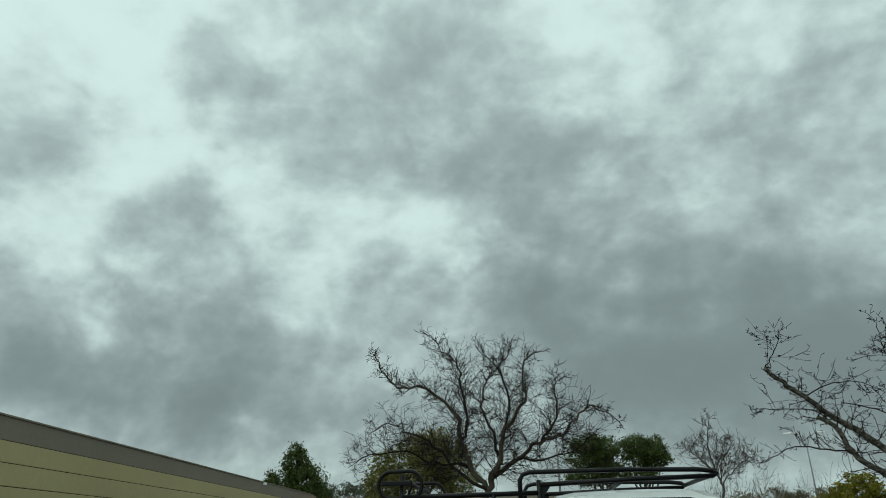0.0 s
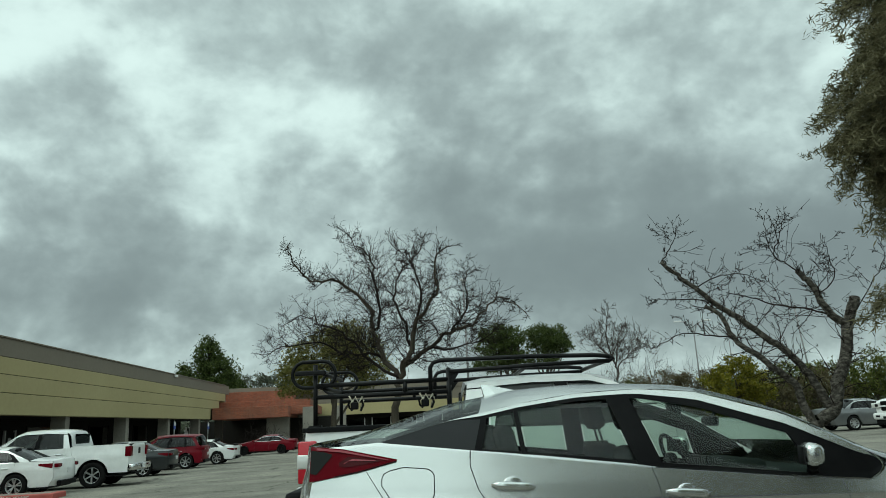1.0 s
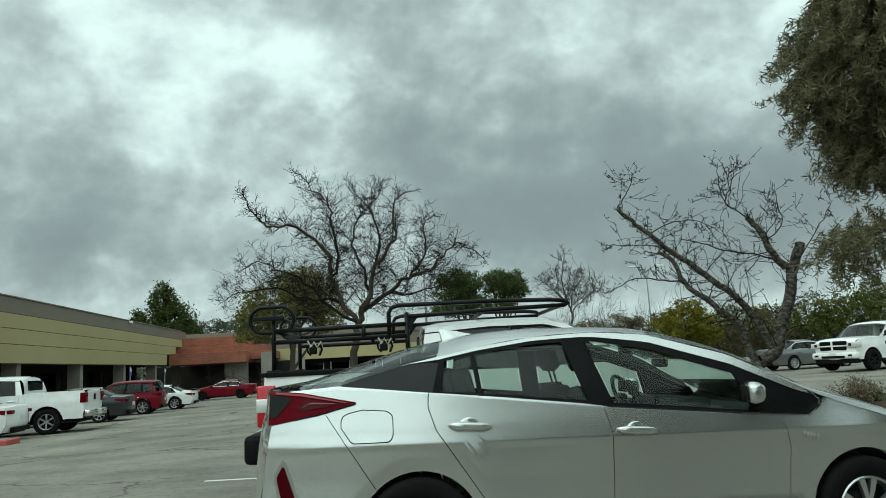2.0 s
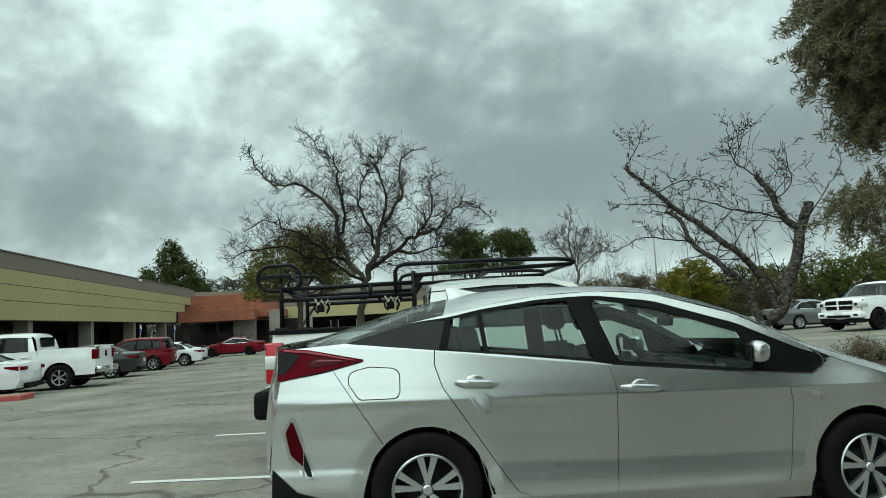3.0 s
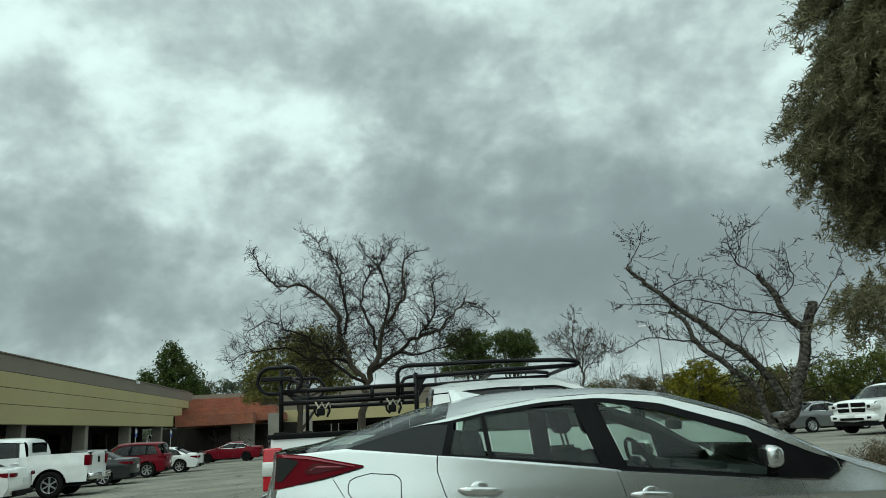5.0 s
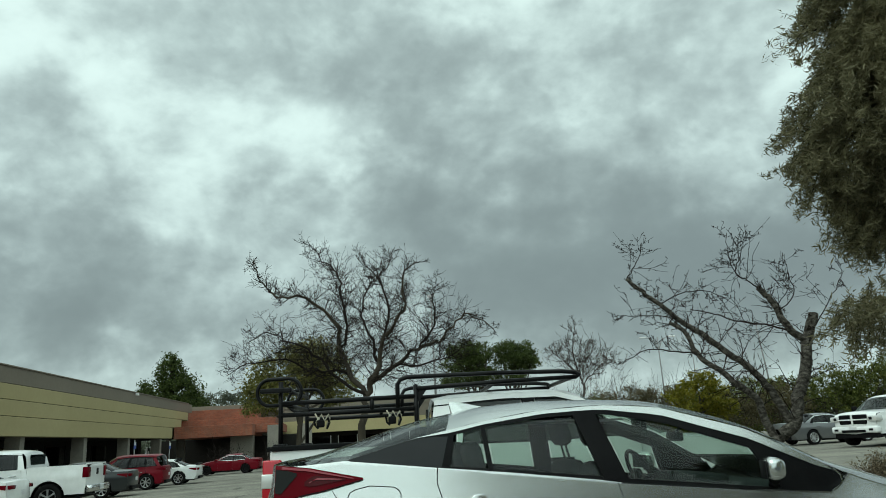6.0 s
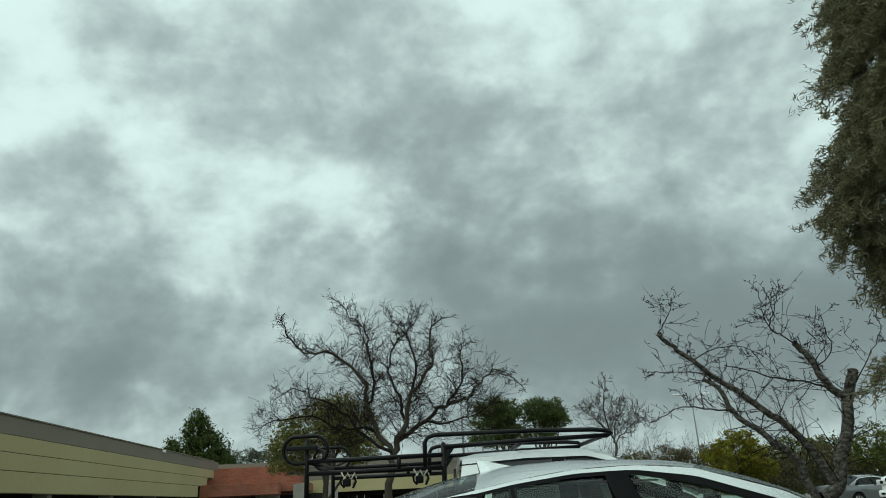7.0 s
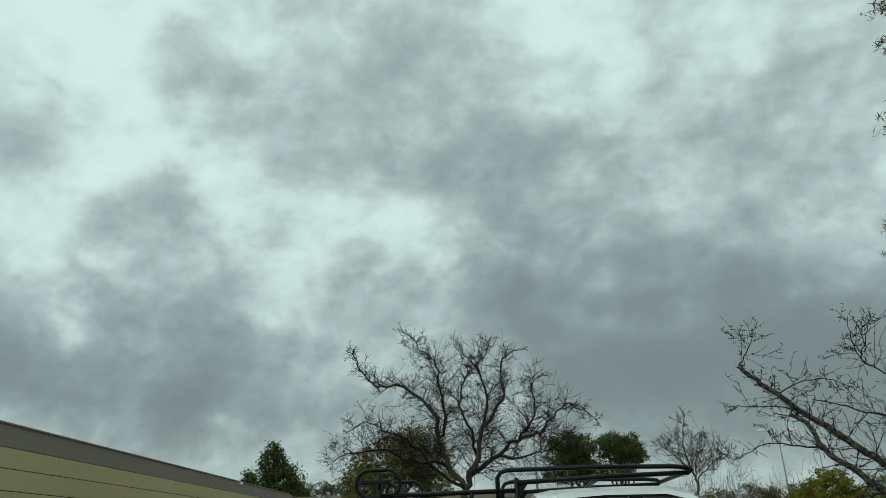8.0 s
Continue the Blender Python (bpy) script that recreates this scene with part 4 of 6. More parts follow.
        rows = [[(door_r(z) + o, s * (sh.hw(door_r(z), z) + 0.0016), z) for z in zs] for o in (-0.0025, 0.0025)]
        part("door_seam", grid_bm(bmesh.new(), rows), M_TRIM, car)
    # bumper-to-quarter seam
    bm = bmesh.new()
    pts = [(-0.519 + 0.274 * u / 10, 0.985 - 0.405 * u / 10) for u in range(11)]
    rows = [[(x + o, -(sh.hw(x, z) + 0.0015), z) for x, z in pts] for o in (-0.0022, 0.0022)]
    part("bumper_seam", grid_bm(bm, rows), M_TRIM, car)
    tops = curve1([(-0.45, 0.999), (-0.09, 0.999), (-0.02, 0.965), (0.13, 0.83), (0.36, 0.86), (0.91, 0.89), (1.05, 0.885), (1.55, 0.77), (1.95, 0.665), (2.3, 0.60), (2.5, 0.6)])
    lines = [(-0.43, -0.43), (0.085, 0.150), (0.126, 0.185), (0.352, 0.335), (0.378, 0.360), (1.003, 0.900), (1.150, 1.035), (2.050, 1.885), (2.075, 1.915), (2.46, 2.36)]
    greenhouse(sh, car, lines, [M_CPILLAR, M_GLOSSBLACK, "glass", M_GLOSSBLACK, "glass", M_GLOSSBLACK, "glass", M_GLOSSBLACK, M_GLOSSBLACK], M_GLASS, M_GLOSSBLACK, M_SILVER, tops=tops, split=0.5)
    # bright strip under the front window and its corner
    for s in (-1, 1):
        rows = [[(x, s * (sh.hw(x, sh.belt(x)) + 0.004), sh.belt(x) + o) for x in (1.10 + 1.235 * k / 12 for k in range(13))] for o in (-0.006, 0.003)]
        part("belt_strip", grid_bm(bmesh.new(), rows), M_CHROME, car)
        pts = [(2.335, 0.893), (2.40, 0.917), (2.435, 0.95), (2.44, 0.985), (2.415, 1.02)]
        rows = [[(x + o, s * (sh.hw(x, z) + 0.005), z) for x, z in pts] for o in (-0.004, 0.006)]
        part("corner_strip", grid_bm(bmesh.new(), rows), M_CHROME, car)
        # door mirror
        bm = boxed(-0.045, 0.06, -0.090, 0.098, -0.060, 0.066, bevel=0.036)
        for v in bm.verts:
            k = max(0.0, v.co.x) / 0.075
            v.co.y *= 1 - 0.22 * k
            v.co.z *= 1 - 0.25 * k
        turn = pose(1.955, s * 0.945, 1.035, 0, 0, 20 * s)
        bmesh.ops.transform(bm, matrix=turn, verts=bm.verts)
        mir = part("door_mirror", bm, M_SILVER, car, smooth=True)
        bm = bmesh.new()
        tube(bm, [(2.02, s * 0.82, 0.94), (1.99, s * 0.88, 0.965), (1.96, s * 0.94, 0.985)], [0.03, 0.028, 0.032], 8)
        part("mirror_foot", bm, M_TRIM, mir, smooth=True)
        bm = boxed(-0.056, -0.044, -0.082, 0.082, -0.052, 0.046, bevel=0.006)
        bmesh.ops.transform(bm, matrix=turn, verts=bm.verts)
        part("mirror_glass", bm, M_TRIM, mir, smooth=True)
    for x in (0.0, 2.70):
        for y in (-0.755, 0.755):
            wheel(car, x, y, 0.317, 0.205, 5)
    housings(car, sh, 0.20, 2.7, 0.0)
    # cabin
    for x, drop in ((0.52, 0.17), (1.28, 0.0)):
        for y in (-0.36, 0.36):
            seat(car, x, y, M_CABIN, drop)
    bm = boxed(1.72, 2.42, -0.70, 0.70, 0.60, 0.93, bevel=0.07)
    for v in bm.verts:
        if v.co.z > 0.8 and v.co.x < 1.9:
            v.co.z -= 0.03
    dash = part("dashboard", bm, M_DASH, car, smooth=True)
    part("centre_screen", boxed(1.70, 1.73, -0.13, 0.13, 0.72, 1.0, bevel=0.01), M_GLOSSBLACK, dash)
    part("instrument_hood", boxed(1.74, 2.0, -0.38, 0.30, 0.90, 0.985, bevel=0.04), M_DASH, dash, smooth=True)
    bm = bmesh.new()
    ring = [(0.185 * math.cos(a), 0.185 * math.sin(a), 0) for a in (2 * math.pi * k / 28 for k in range(29))]
    tube(bm, ring, 0.016, 8, cap=False)
    for a in (0, 180, 270):
        tube(bm, [(0.03 * math.cos(radians(a)), 0.03 * math.sin(radians(a)), -0.02), (0.18 * math.cos(radians(a)), 0.18 * math.sin(radians(a)), 0)], 0.014, 6)
    box(bm, -0.07, 0.07, -0.06, 0.06, -0.05, 0.0, bevel=0.02)
    bmesh.ops.transform(bm, matrix=pose(1.69, 0.36, 0.955, 0, 0, 90) @ pose(0, 0, 0, 66, 0, 0), verts=bm.verts)
    part("steering_wheel", bm, M_TRIM, car, smooth=True)
    m = part("rear_view_mirror", boxed(1.80, 1.83, -0.12, 0.12, 1.19, 1.255, bevel=0.015), M_TRIM, car, smooth=True)
    part("mirror_stalk", tube(bmesh.new(), [(1.82, 0, 1.24), (1.90, 0, 1.33)], 0.012, 6), M_TRIM, m)
    part("headliner", boxed(0.50, 1.30, -0.42, 0.42, 1.335, 1.345), M_LINER, car)
    part("parcel_floor", boxed(-0.75, 0.35, -0.62, 0.62, 0.70, 0.74), M_CABIN, car)
    for s in (-1, 1):
        part("door_card", boxed(0.45, 1.95, s * 0.74 - 0.02, s * 0.74 + 0.02, 0.35, 0.90, bevel=0.01), M_CABIN, car)
    # shark-fin aerial
    bm = bmesh.new()
    low = [bm.verts.new(p) for p in ((-0.085, -0.034, -0.02), (0.0, -0.036, -0.02), (0.15, -0.004, -0.02), (0.15, 0.004, -0.02), (0.0, 0.036, -0.02), (-0.085, 0.034, -0.02))]
    top = [bm.verts.new(p) for p in ((-0.095, -0.004, 0.068), (-0.055, -0.005, 0.064), (0.14, -0.002, -0.004), (0.14, 0.002, -0.004), (-0.055, 0.005, 0.064), (-0.095, 0.004, 0.068))]
    for k in range(6):
        bm.faces.new((low[k], low[(k + 1) % 6], top[(k + 1) % 6], top[k]))
    bm.faces.new(top)
    bmesh.ops.recalc_face_normals(bm, faces=bm.faces)
    bmesh.ops.transform(bm, matrix=pose(0.33, 0, 1.436, 0, -8, 0), verts=bm.verts)
    part("aerial_fin", bm, M_SILVER, car)


silver_hatchback()


# ---- other vehicles ----
SEDAN_SECTION = [(0.2, 0.93), (0.35, 0.97), (0.6, 0.985), (0.78, 1.0), (0.95, 0.965), (1.2, 0.95)]


def passenger_car(name, m, mat, label, kind="sedan", spokes=7, group="parked cars", pane=None, rear_lamp=M_REDLENS, dark_wheels=False, stretch=1.0):
    """Sedan, coupe or SUV, rear axle at its origin."""
    car = thing(name, m, label, "car", group)
    h = {"sedan": 1.45, "coupe": 1.36, "suv": 1.67}[kind]
    wb = {"sedan": 2.83, "coupe": 2.72, "suv": 2.70}[kind] * stretch
    r = {"sedan": 0.335, "coupe": 0.34, "suv": 0.36}[kind]
    b = {"sedan": 0.97, "coupe": 0.90, "suv": 1.06}[kind]
    if kind == "suv":
        keys = [("rear_bumper", -0.72, 0.30, -0.85, 0.30), ("rear_bumper", -0.82, 0.55, -0.93, 0.55), ("tailgate", -0.80, 0.75, -0.93, 0.75), ("tailgate", -0.76, b, -0.90, b),
                ("rear_glass", -0.70, b + 0.02, -0.86, b + 0.04), ("roof", -0.42, h - 0.14, -0.66, h - 0.06), ("roof", 0.1, h - 0.07, 0.0, h), ("roof", 0.9, h - 0.06, 0.9, h + 0.01),
                ("windshield", 1.45, h - 0.12, 1.60, h - 0.05), ("hood", 2.22, b + 0.04, 2.40, b + 0.09), ("hood", 2.90, b - 0.06, 3.15, b - 0.01), ("front_bumper", 3.30, b - 0.22, 3.48, b - 0.20), ("front_bumper", 3.40, 0.55, 3.58, 0.55), ("front_bumper", 3.28, 0.28, 3.48, 0.25)]
        lines = [(-0.66, -0.40), (-0.50, -0.22), (0.02, 0.06), (0.08, 0.10), (0.86, 0.72), (0.96, 0.82), (1.92, 1.30), (2.2, 1.50)]
        gl = [mat, "glass", M_GLOSSBLACK, "glass", M_GLOSSBLACK, "glass", mat]
    else:
        t = 0.0 if kind == "sedan" else -0.08
        keys = [("rear_bumper", -0.85, 0.28, -1.00, 0.28), ("rear_bumper", -0.98, 0.50, -1.10, 0.50), ("rear_bumper", -0.97, 0.70, -1.10, 0.70), ("trunk", -0.94, b + 0.02, -1.06, b + 0.05),
                ("trunk", -0.70, b + 0.03, -0.80, b + 0.09), ("rear_glass", -0.35, b + 0.05, -0.45, b + 0.12), ("roof", 0.32, h - 0.10, 0.30, h - 0.03), ("roof", 0.75, h - 0.06, 0.75, h), ("roof", 1.15, h - 0.07, 1.15, h - 0.005),
                ("windshield", 1.42, h - 0.13, 1.50, h - 0.06), ("hood", 2.20, b + 0.03, 2.38, b + 0.06), ("hood", 2.85, b - 0.10, 3.10, b - 0.06), ("front_bumper", 3.35 + t, b - 0.26, 3.55, b - 0.24), ("front_bumper", 3.45 + t, 0.52, 3.66, 0.52), ("front_bumper", 3.30 + t, 0.26, 3.52, 0.22)]
        lines = [(-0.34, -0.30), (-0.10, 0.22), (0.05, 0.30), (0.84, 0.76), (0.93, 0.85), (1.98, 1.30), (2.18, 1.46)]
        gl = [mat, M_GLOSSBLACK, "glass", M_GLOSSBLACK, "glass", mat]
    k = wb / 2.8
    keys = [(n, xs * k, zs, xc * k, zc) for n, xs, zs, xc, zc in keys]
    lines = [(p * k, q * k) for p, q in lines]
    belt = [(keys[3][1], keys[3][2]), (lines[0][0], b + 0.03), (1.0 * k, b - 0.01), (lines[-1][0], b - 0.02 + 0.05), (2.85 * k, b - 0.10 if kind != "suv" else b - 0.05), (3.35 * k, b - 0.26)]
    if kind == "suv":
        belt[0] = (keys[4][1], keys[4][2])
    arches = [(0.0, r, r + 0.055), (wb, r, r + 0.055)]
    sh = Shell(1.84, keys, SEDAN_SECTION, belt, lambda x: 0.27, arches, tumble=0.28 if kind != "suv" else 0.20)
    pane = pane or M_PRIVACY
    mats = {"rear_bumper": mat, "trunk": mat, "tailgate": mat, "rear_glass": pane, "roof": mat, "windshield": M_GLASS, "hood": mat, "front_bumper": mat}
    sh.wrap(mats, car, across=12, sub=3)
    low_keys = [(zs, xs) for n, xs, zs, xc, zc in keys if zs <= b + 0.06]
    rear_edge = curve1([(z, x) for z, x in low_keys if x < 0])
    front_edge = curve1([(z, x) for z, x in low_keys if x > wb])
    d1, d2, d3 = (lambda z: 0.02 * k + 0.5 * max(0, 0.8 - z)), (lambda z: 0.93 * k), (lambda z: 1.98 * k + 0.04)
    for s in (-1, 1):
        sh.band("quarter_panel", sh.low, sh.belt, rear_edge, d1, mat, car, s, nu=44, nv=8, gap=0.004, rim=0.03)
        for nm, a, c in (("rear_door", d1, d2), ("front_door", d2, d3)):
            d = sh.band(nm, sh.low, sh.belt, a, c, mat, car, s, nu=14, nv=8, gap=0.004, rim=0.03)
            hx = a(0.85) + 0.16
            tube_bm = tube(bmesh.new(), [(hx, s * (sh.hw(hx, 0.84) + 0.02), 0.84), (hx + 0.2, s * (sh.hw(hx + 0.2, 0.84) + 0.02), 0.835)], 0.016, 6)
            part("door_handle", tube_bm, mat if kind != "suv" else M_CHROME, d)
        sh.band("front_fender", sh.low, sh.belt, d3, front_edge, mat, car, s, nu=44, nv=8, gap=0.004, rim=0.03)
        sh.band("sill", lambda x: 0.19, lambda x: 0.262, lambda z: r + 0.06, lambda z: wb - r - 0.06, M_TRIM, car, s, nu=6, nv=2, rim=0.03, proud=-0.012)
        e = keys[3][1]
        if kind == "suv":
            sh.patch("tail_lamp", [(-0.79 * k, 0.86), (-0.45 * k, 0.93)], [(-0.79 * k, 1.02), (-0.45 * k, 0.97)], rear_lamp, car, s, 0.010, 8, 3)
        else:
            sh.patch("tail_lamp", [(e, b - 0.19), (e + 0.38, b - 0.10)], [(e, b - 0.05), (e + 0.38, b - 0.05)], rear_lamp, car, s, 0.010, 8, 3)
        sh.patch("head_lamp", [(2.95 * k, b - 0.26), (3.33 * k, b - 0.36)], [(2.95 * k, b - 0.19), (3.33 * k, b - 0.28)], M_CLEARLENS, car, s, 0.008, 6, 3)
        bm = boxed(2.0 * k, 2.16 * k, s * 0.98 - 0.09, s * 0.98 + 0.09, b + 0.0, b + 0.13, bevel=0.04)
        part("door_mirror", bm, mat, car, smooth=True)
    greenhouse(sh, car, lines, gl, pane, M_CHROME if kind == "sedan" else M_GLOSSBLACK, mat, tops=0.84)
    # rear face: lamps, plate, lower valance
    xr = keys[2][3]
    part("number_plate", boxed(xr - 0.012, xr + 0.02, -0.16, 0.16, 0.62, 0.76, bevel=0.004), M_PLATE, car)
    for s in (-1, 1):
        y0, y1 = sorted((s * 0.42, s * 0.80))
        part("tail_lamp", boxed(keys[3][3] + 0.0, keys[3][3] + 0.12, y0, y1, b - 0.17, b - 0.06, bevel=0.015), rear_lamp, car, smooth=True)
    part("rear_valance", boxed(keys[1][3] - 0.005, keys[1][3] + 0.12, -0.6, 0.6, 0.28, 0.42, bevel=0.02), M_TRIM, car)
    part("grille", boxed(keys[-2][3] - 0.06, keys[-2][3] + 0.012, -0.5, 0.5, 0.42, 0.62, bevel=0.02), M_GLOSSBLACK, car)
    for x in (0.0, wb):
        for y in (-0.80, 0.80):
            wheel(car, x, y, r, r * 0.68, spokes, 0.22, dark_wheels)
    housings(car, sh, 0.22, wb, 0)
    for x in (0.35 * k, 1.2 * k):
        for y in (-0.36, 0.36):
            seat(car, x, y, M_CABIN)
    part("dashboard", boxed(1.75 * k, 2.2 * k, -0.68, 0.68, 0.55, b - 0.02, bevel=0.06), M_CABIN, car, smooth=True)
    if kind == "coupe":
        part("rear_wing", boxed(-1.02 * k, -0.80 * k, -0.66, 0.66, b + 0.13, b + 0.165, bevel=0.01), M_GLOSSBLACK, car)
        for s in (-0.45, 0.45):
            part("wing_strut", boxed(-0.93 * k, -0.85 * k, s - 0.02, s + 0.02, b + 0.02, b + 0.135), M_GLOSSBLACK, car)
    return car


def pickup(name, m, label, compact=False, group="parked cars", chrome=True, dark_wheels=False, lettering=False):
    """White crew-cab pickup, rear axle at its origin."""
    car = thing(name, m, label, "pickup truck", group)
    mat = M_WHITE
    if compact:
        W, r, wb, b, rail, h = 1.84, 0.375, 3.08, 1.22, 1.255, 1.715
        keys = [("rear_bumper", -0.94, 0.50, -1.00, 0.50), ("tailgate", -1.00, 0.58, -1.04, 0.58), ("tailgate", -1.01, 1.00, -1.04, 1.00), ("bed", -0.99, rail, -1.02, rail), ("bed", -0.92, rail, -0.92, 0.62), ("bed", 0.40, rail, 0.40, 0.62),
                ("cab_rear", 0.46, rail, 0.46, rail - 0.02), ("cab_rear", 0.48, 1.32, 0.48, 1.32), ("roof", 0.55, h - 0.075, 0.53, h - 0.02), ("roof", 1.2, h - 0.035, 1.2, h + 0.028), ("roof", 1.75, h - 0.04, 1.75, h + 0.022),
                ("windshield", 1.98, h - 0.11, 2.08, h - 0.05), ("hood", 2.70, b + 0.02, 2.90, b + 0.03), ("hood", 3.40, b - 0.08, 3.60, b - 0.02), ("front_bumper", 3.78, b - 0.16, 3.88, b - 0.14), ("front_bumper", 3.86, 0.60, 3.98, 0.60), ("front_bumper", 3.72, 0.34, 3.86, 0.30)]
        lines = [(0.50, 0.56), (0.80, 0.88), (1.46, 1.40), (1.60, 1.52), (2.42, 1.95), (2.68, 2.04)]
        doors = (0.66, 1.52, 2.50)
    else:
        W, r, wb, b, rail, h = 2.04, 0.41, 3.66, 1.30, 1.36, 1.90
        keys = [("rear_bumper", -1.10, 0.58, -1.14, 0.58), ("tailgate", -1.13, 0.70, -1.17, 0.70), ("tailgate", -1.13, 1.15, -1.17, 1.15), ("bed", -1.11, rail, -1.15, rail), ("bed", -1.04, rail, -1.04, 0.75), ("bed", 0.60, rail, 0.60, 0.75),
                ("cab_rear", 0.68, rail, 0.68, rail - 0.02), ("cab_rear", 0.70, 1.45, 0.70, 1.45), ("roof", 0.86, h - 0.10, 0.80, h - 0.03), ("roof", 1.5, h - 0.05, 1.5, h + 0.04), ("roof", 2.20, h - 0.06, 2.20, h + 0.03),
                ("windshield", 2.42, h - 0.12, 2.54, h - 0.06), ("hood", 3.15, b + 0.02, 3.32, b + 0.06), ("hood", 4.20, b - 0.06, 4.36, b + 0.02), ("front_bumper", 4.46, b - 0.14, 4.58, b - 0.10), ("front_bumper", 4.52, 0.70, 4.66, 0.70), ("front_bumper", 4.40, 0.42, 4.58, 0.38)]
        lines = [(0.74, 0.90), (0.94, 1.02), (1.72, 1.66), (1.84, 1.78), (2.86, 2.38), (3.13, 2.48)]
        doors = (0.85, 1.78, 2.95)
    belt = [(-1.0, rail), (keys[6][1] - 0.04, rail), (keys[6][1] + 0.06, b + 0.01), (1.5, b), (lines[-1][0], b + 0.02), (keys[13][1], keys[13][2]), (keys[14][1], keys[14][2])]
    arches = [(0.0, r, r + 0.085), (wb, r, r + 0.085)]
    section = [(0.3, 0.95), (0.5, 0.975), (0.9, 0.995), (1.0, 1.0), (1.2, 0.975), (1.4, 0.965)]
    sh = Shell(W, keys, section, belt, lambda x: 0.46 if not compact else 0.36, arches, tumble=0.17, ends=(0.02, 0.12))
    mats = {"rear_bumper": M_TRIM, "tailgate": mat, "bed": M_TRIM, "cab_rear": mat, "roof": mat, "windshield": M_GLASS, "hood": mat, "front_bumper": mat}
    sh.wrap(mats, car, across=14, sub=3, deep=("bed",))
    rear_edge = curve1([(zs, xs) for n, xs, zs, xc, zc in keys[:4]])
    front_edge = curve1([(zs, xs) for n, xs, zs, xc, zc in keys[13:]])
    cuts = [lambda z: keys[6][1] - 0.015] + [(lambda z, q=q: q) for q in doors]
    for s in (-1, 1):
        sh.band("bed_side", sh.low, sh.belt, rear_edge, cuts[0], mat, car, s, nu=48, nv=8, gap=0.004, rim=0.05)
        sh.band("cab_corner", sh.low, sh.belt, cuts[0], cuts[1], mat, car, s, nu=6, nv=8, gap=0.004, rim=0.03)
        for nm, a, c in (("rear_door", cuts[1], cuts[2]), ("front_door", cuts[2], cuts[3])):
            d = sh.band(nm, sh.low, sh.belt, a, c, mat, car, s, nu=12, nv=8, gap=0.004, rim=0.03)
            hx = a(0.85) + 0.10
            part("door_handle", tube(bmesh.new(), [(hx, s * (sh.hw(hx, b - 0.17) + 0.025), b - 0.17), (hx + 0.22, s * (sh.hw(hx, b - 0.17) + 0.025), b - 0.17)], 0.02, 6), M_CHROME if chrome else M_TRIM, d)
        sh.band("front_fender", sh.low, sh.belt, cuts[3], front_edge, mat, car, s, nu=48, nv=8, gap=0.004, rim=0.03)
        y0, y1 = sorted((s * 0.72 * W / 2, s * (W / 2 - 0.005)))
        e = keys[2][3]
        lamp = part("tail_lamp", boxed(e - 0.012, e + 0.16, y0 + (0 if s > 0 else -0.012), y1 + (0.012 if s > 0 else 0), rail - (0.46 if compact else 0.40), rail - 0.08, bevel=0.015), M_BRIGHTLENS if compact else M_REDLENS, car, smooth=True)
        if compact:
            part("reversing_lens", boxed(e - 0.02, e + 0.166, y0 + (0 if s > 0 else -0.02), y1 + (0.02 if s > 0 else 0), rail - 0.33, rail - 0.20, bevel=0.012), M_CLEARLENS, lamp, smooth=True)
        x1 = keys[15][3]
        hl = part("head_lamp", boxed(x1 - 0.42, x1 - 0.02, min(s * 0.62, s * W * 0.485), max(s * 0.62, s * W * 0.485), b - 0.36, b - 0.16, bevel=0.03), M_CLEARLENS, car, smooth=True)
        part("lamp_bowl", boxed(x1 - 0.2, x1 - 0.012, min(s * 0.68, s * 0.84), max(s * 0.68, s * 0.84), b - 0.32, b - 0.19, bevel=0.03), M_DARKALLOY, hl, smooth=True)
        mz = b + 0.12
        mx = lines[-1][0] - 0.28
        bm = boxed(mx, mx + 0.10, min(s * (W / 2 + 0.02), s * (W / 2 + 0.23)), max(s * (W / 2 + 0.02), s * (W / 2 + 0.23)), mz - 0.10, mz + 0.11, bevel=0.04)
        mir = part("door_mirror", bm, M_TRIM, car, smooth=True)
        part("mirror_arm", tube(bmesh.new(), [(mx + 0.05, s * (W / 2 - 0.1), mz - 0.08), (mx + 0.05, s * (W / 2 + 0.1), mz - 0.06)], 0.025, 6), M_TRIM, mir)
        if lettering:
            for k in range(7):
                x = 2.05 + k * 0.13
                sh.patch("door_lettering_bar", [(x, 1.0), (x + 0.09, 1.0)], [(x, 1.12), (x + 0.09, 1.12)], M_GLOSSBLACK, car, s, 0.004, 1, 1, 0.002)
        sh.band("sill", lambda x: 0.30 if compact else 0.38, lambda x: 0.37 if compact else 0.47, lambda z: r + 0.1, lambda z: wb - r - 0.1, M_TRIM, car, s, nu=6, nv=2, rim=0.03, proud=-0.01)
        if compact:
            part("bed_rail_cap", boxed(keys[3][1] + 0.01, keys[6][1] - 0.02, min(s * (W / 2 * 0.80), s * (W / 2 * 0.985)), max(s * (W / 2 * 0.80), s * (W / 2 * 0.985)), rail - 0.005, rail + 0.045, bevel=0.012), M_TRIM, car)
    part("tailgate_cap", boxed(keys[3][3] - 0.01, keys[3][3] + 0.07, -W / 2 * 0.93, W / 2 * 0.93, rail - 0.005, rail + 0.04, bevel=0.012), M_TRIM if compact else mat, car)
    part("back_window", boxed(keys[7][1] - 0.004, keys[7][1] + 0.03, -0.62, 0.62, b + 0.08, h - 0.14, bevel=0.01), M_PRIVACY, car)
    bump = M_CHROME if chrome else M_TRIM
    e = keys[1][3]
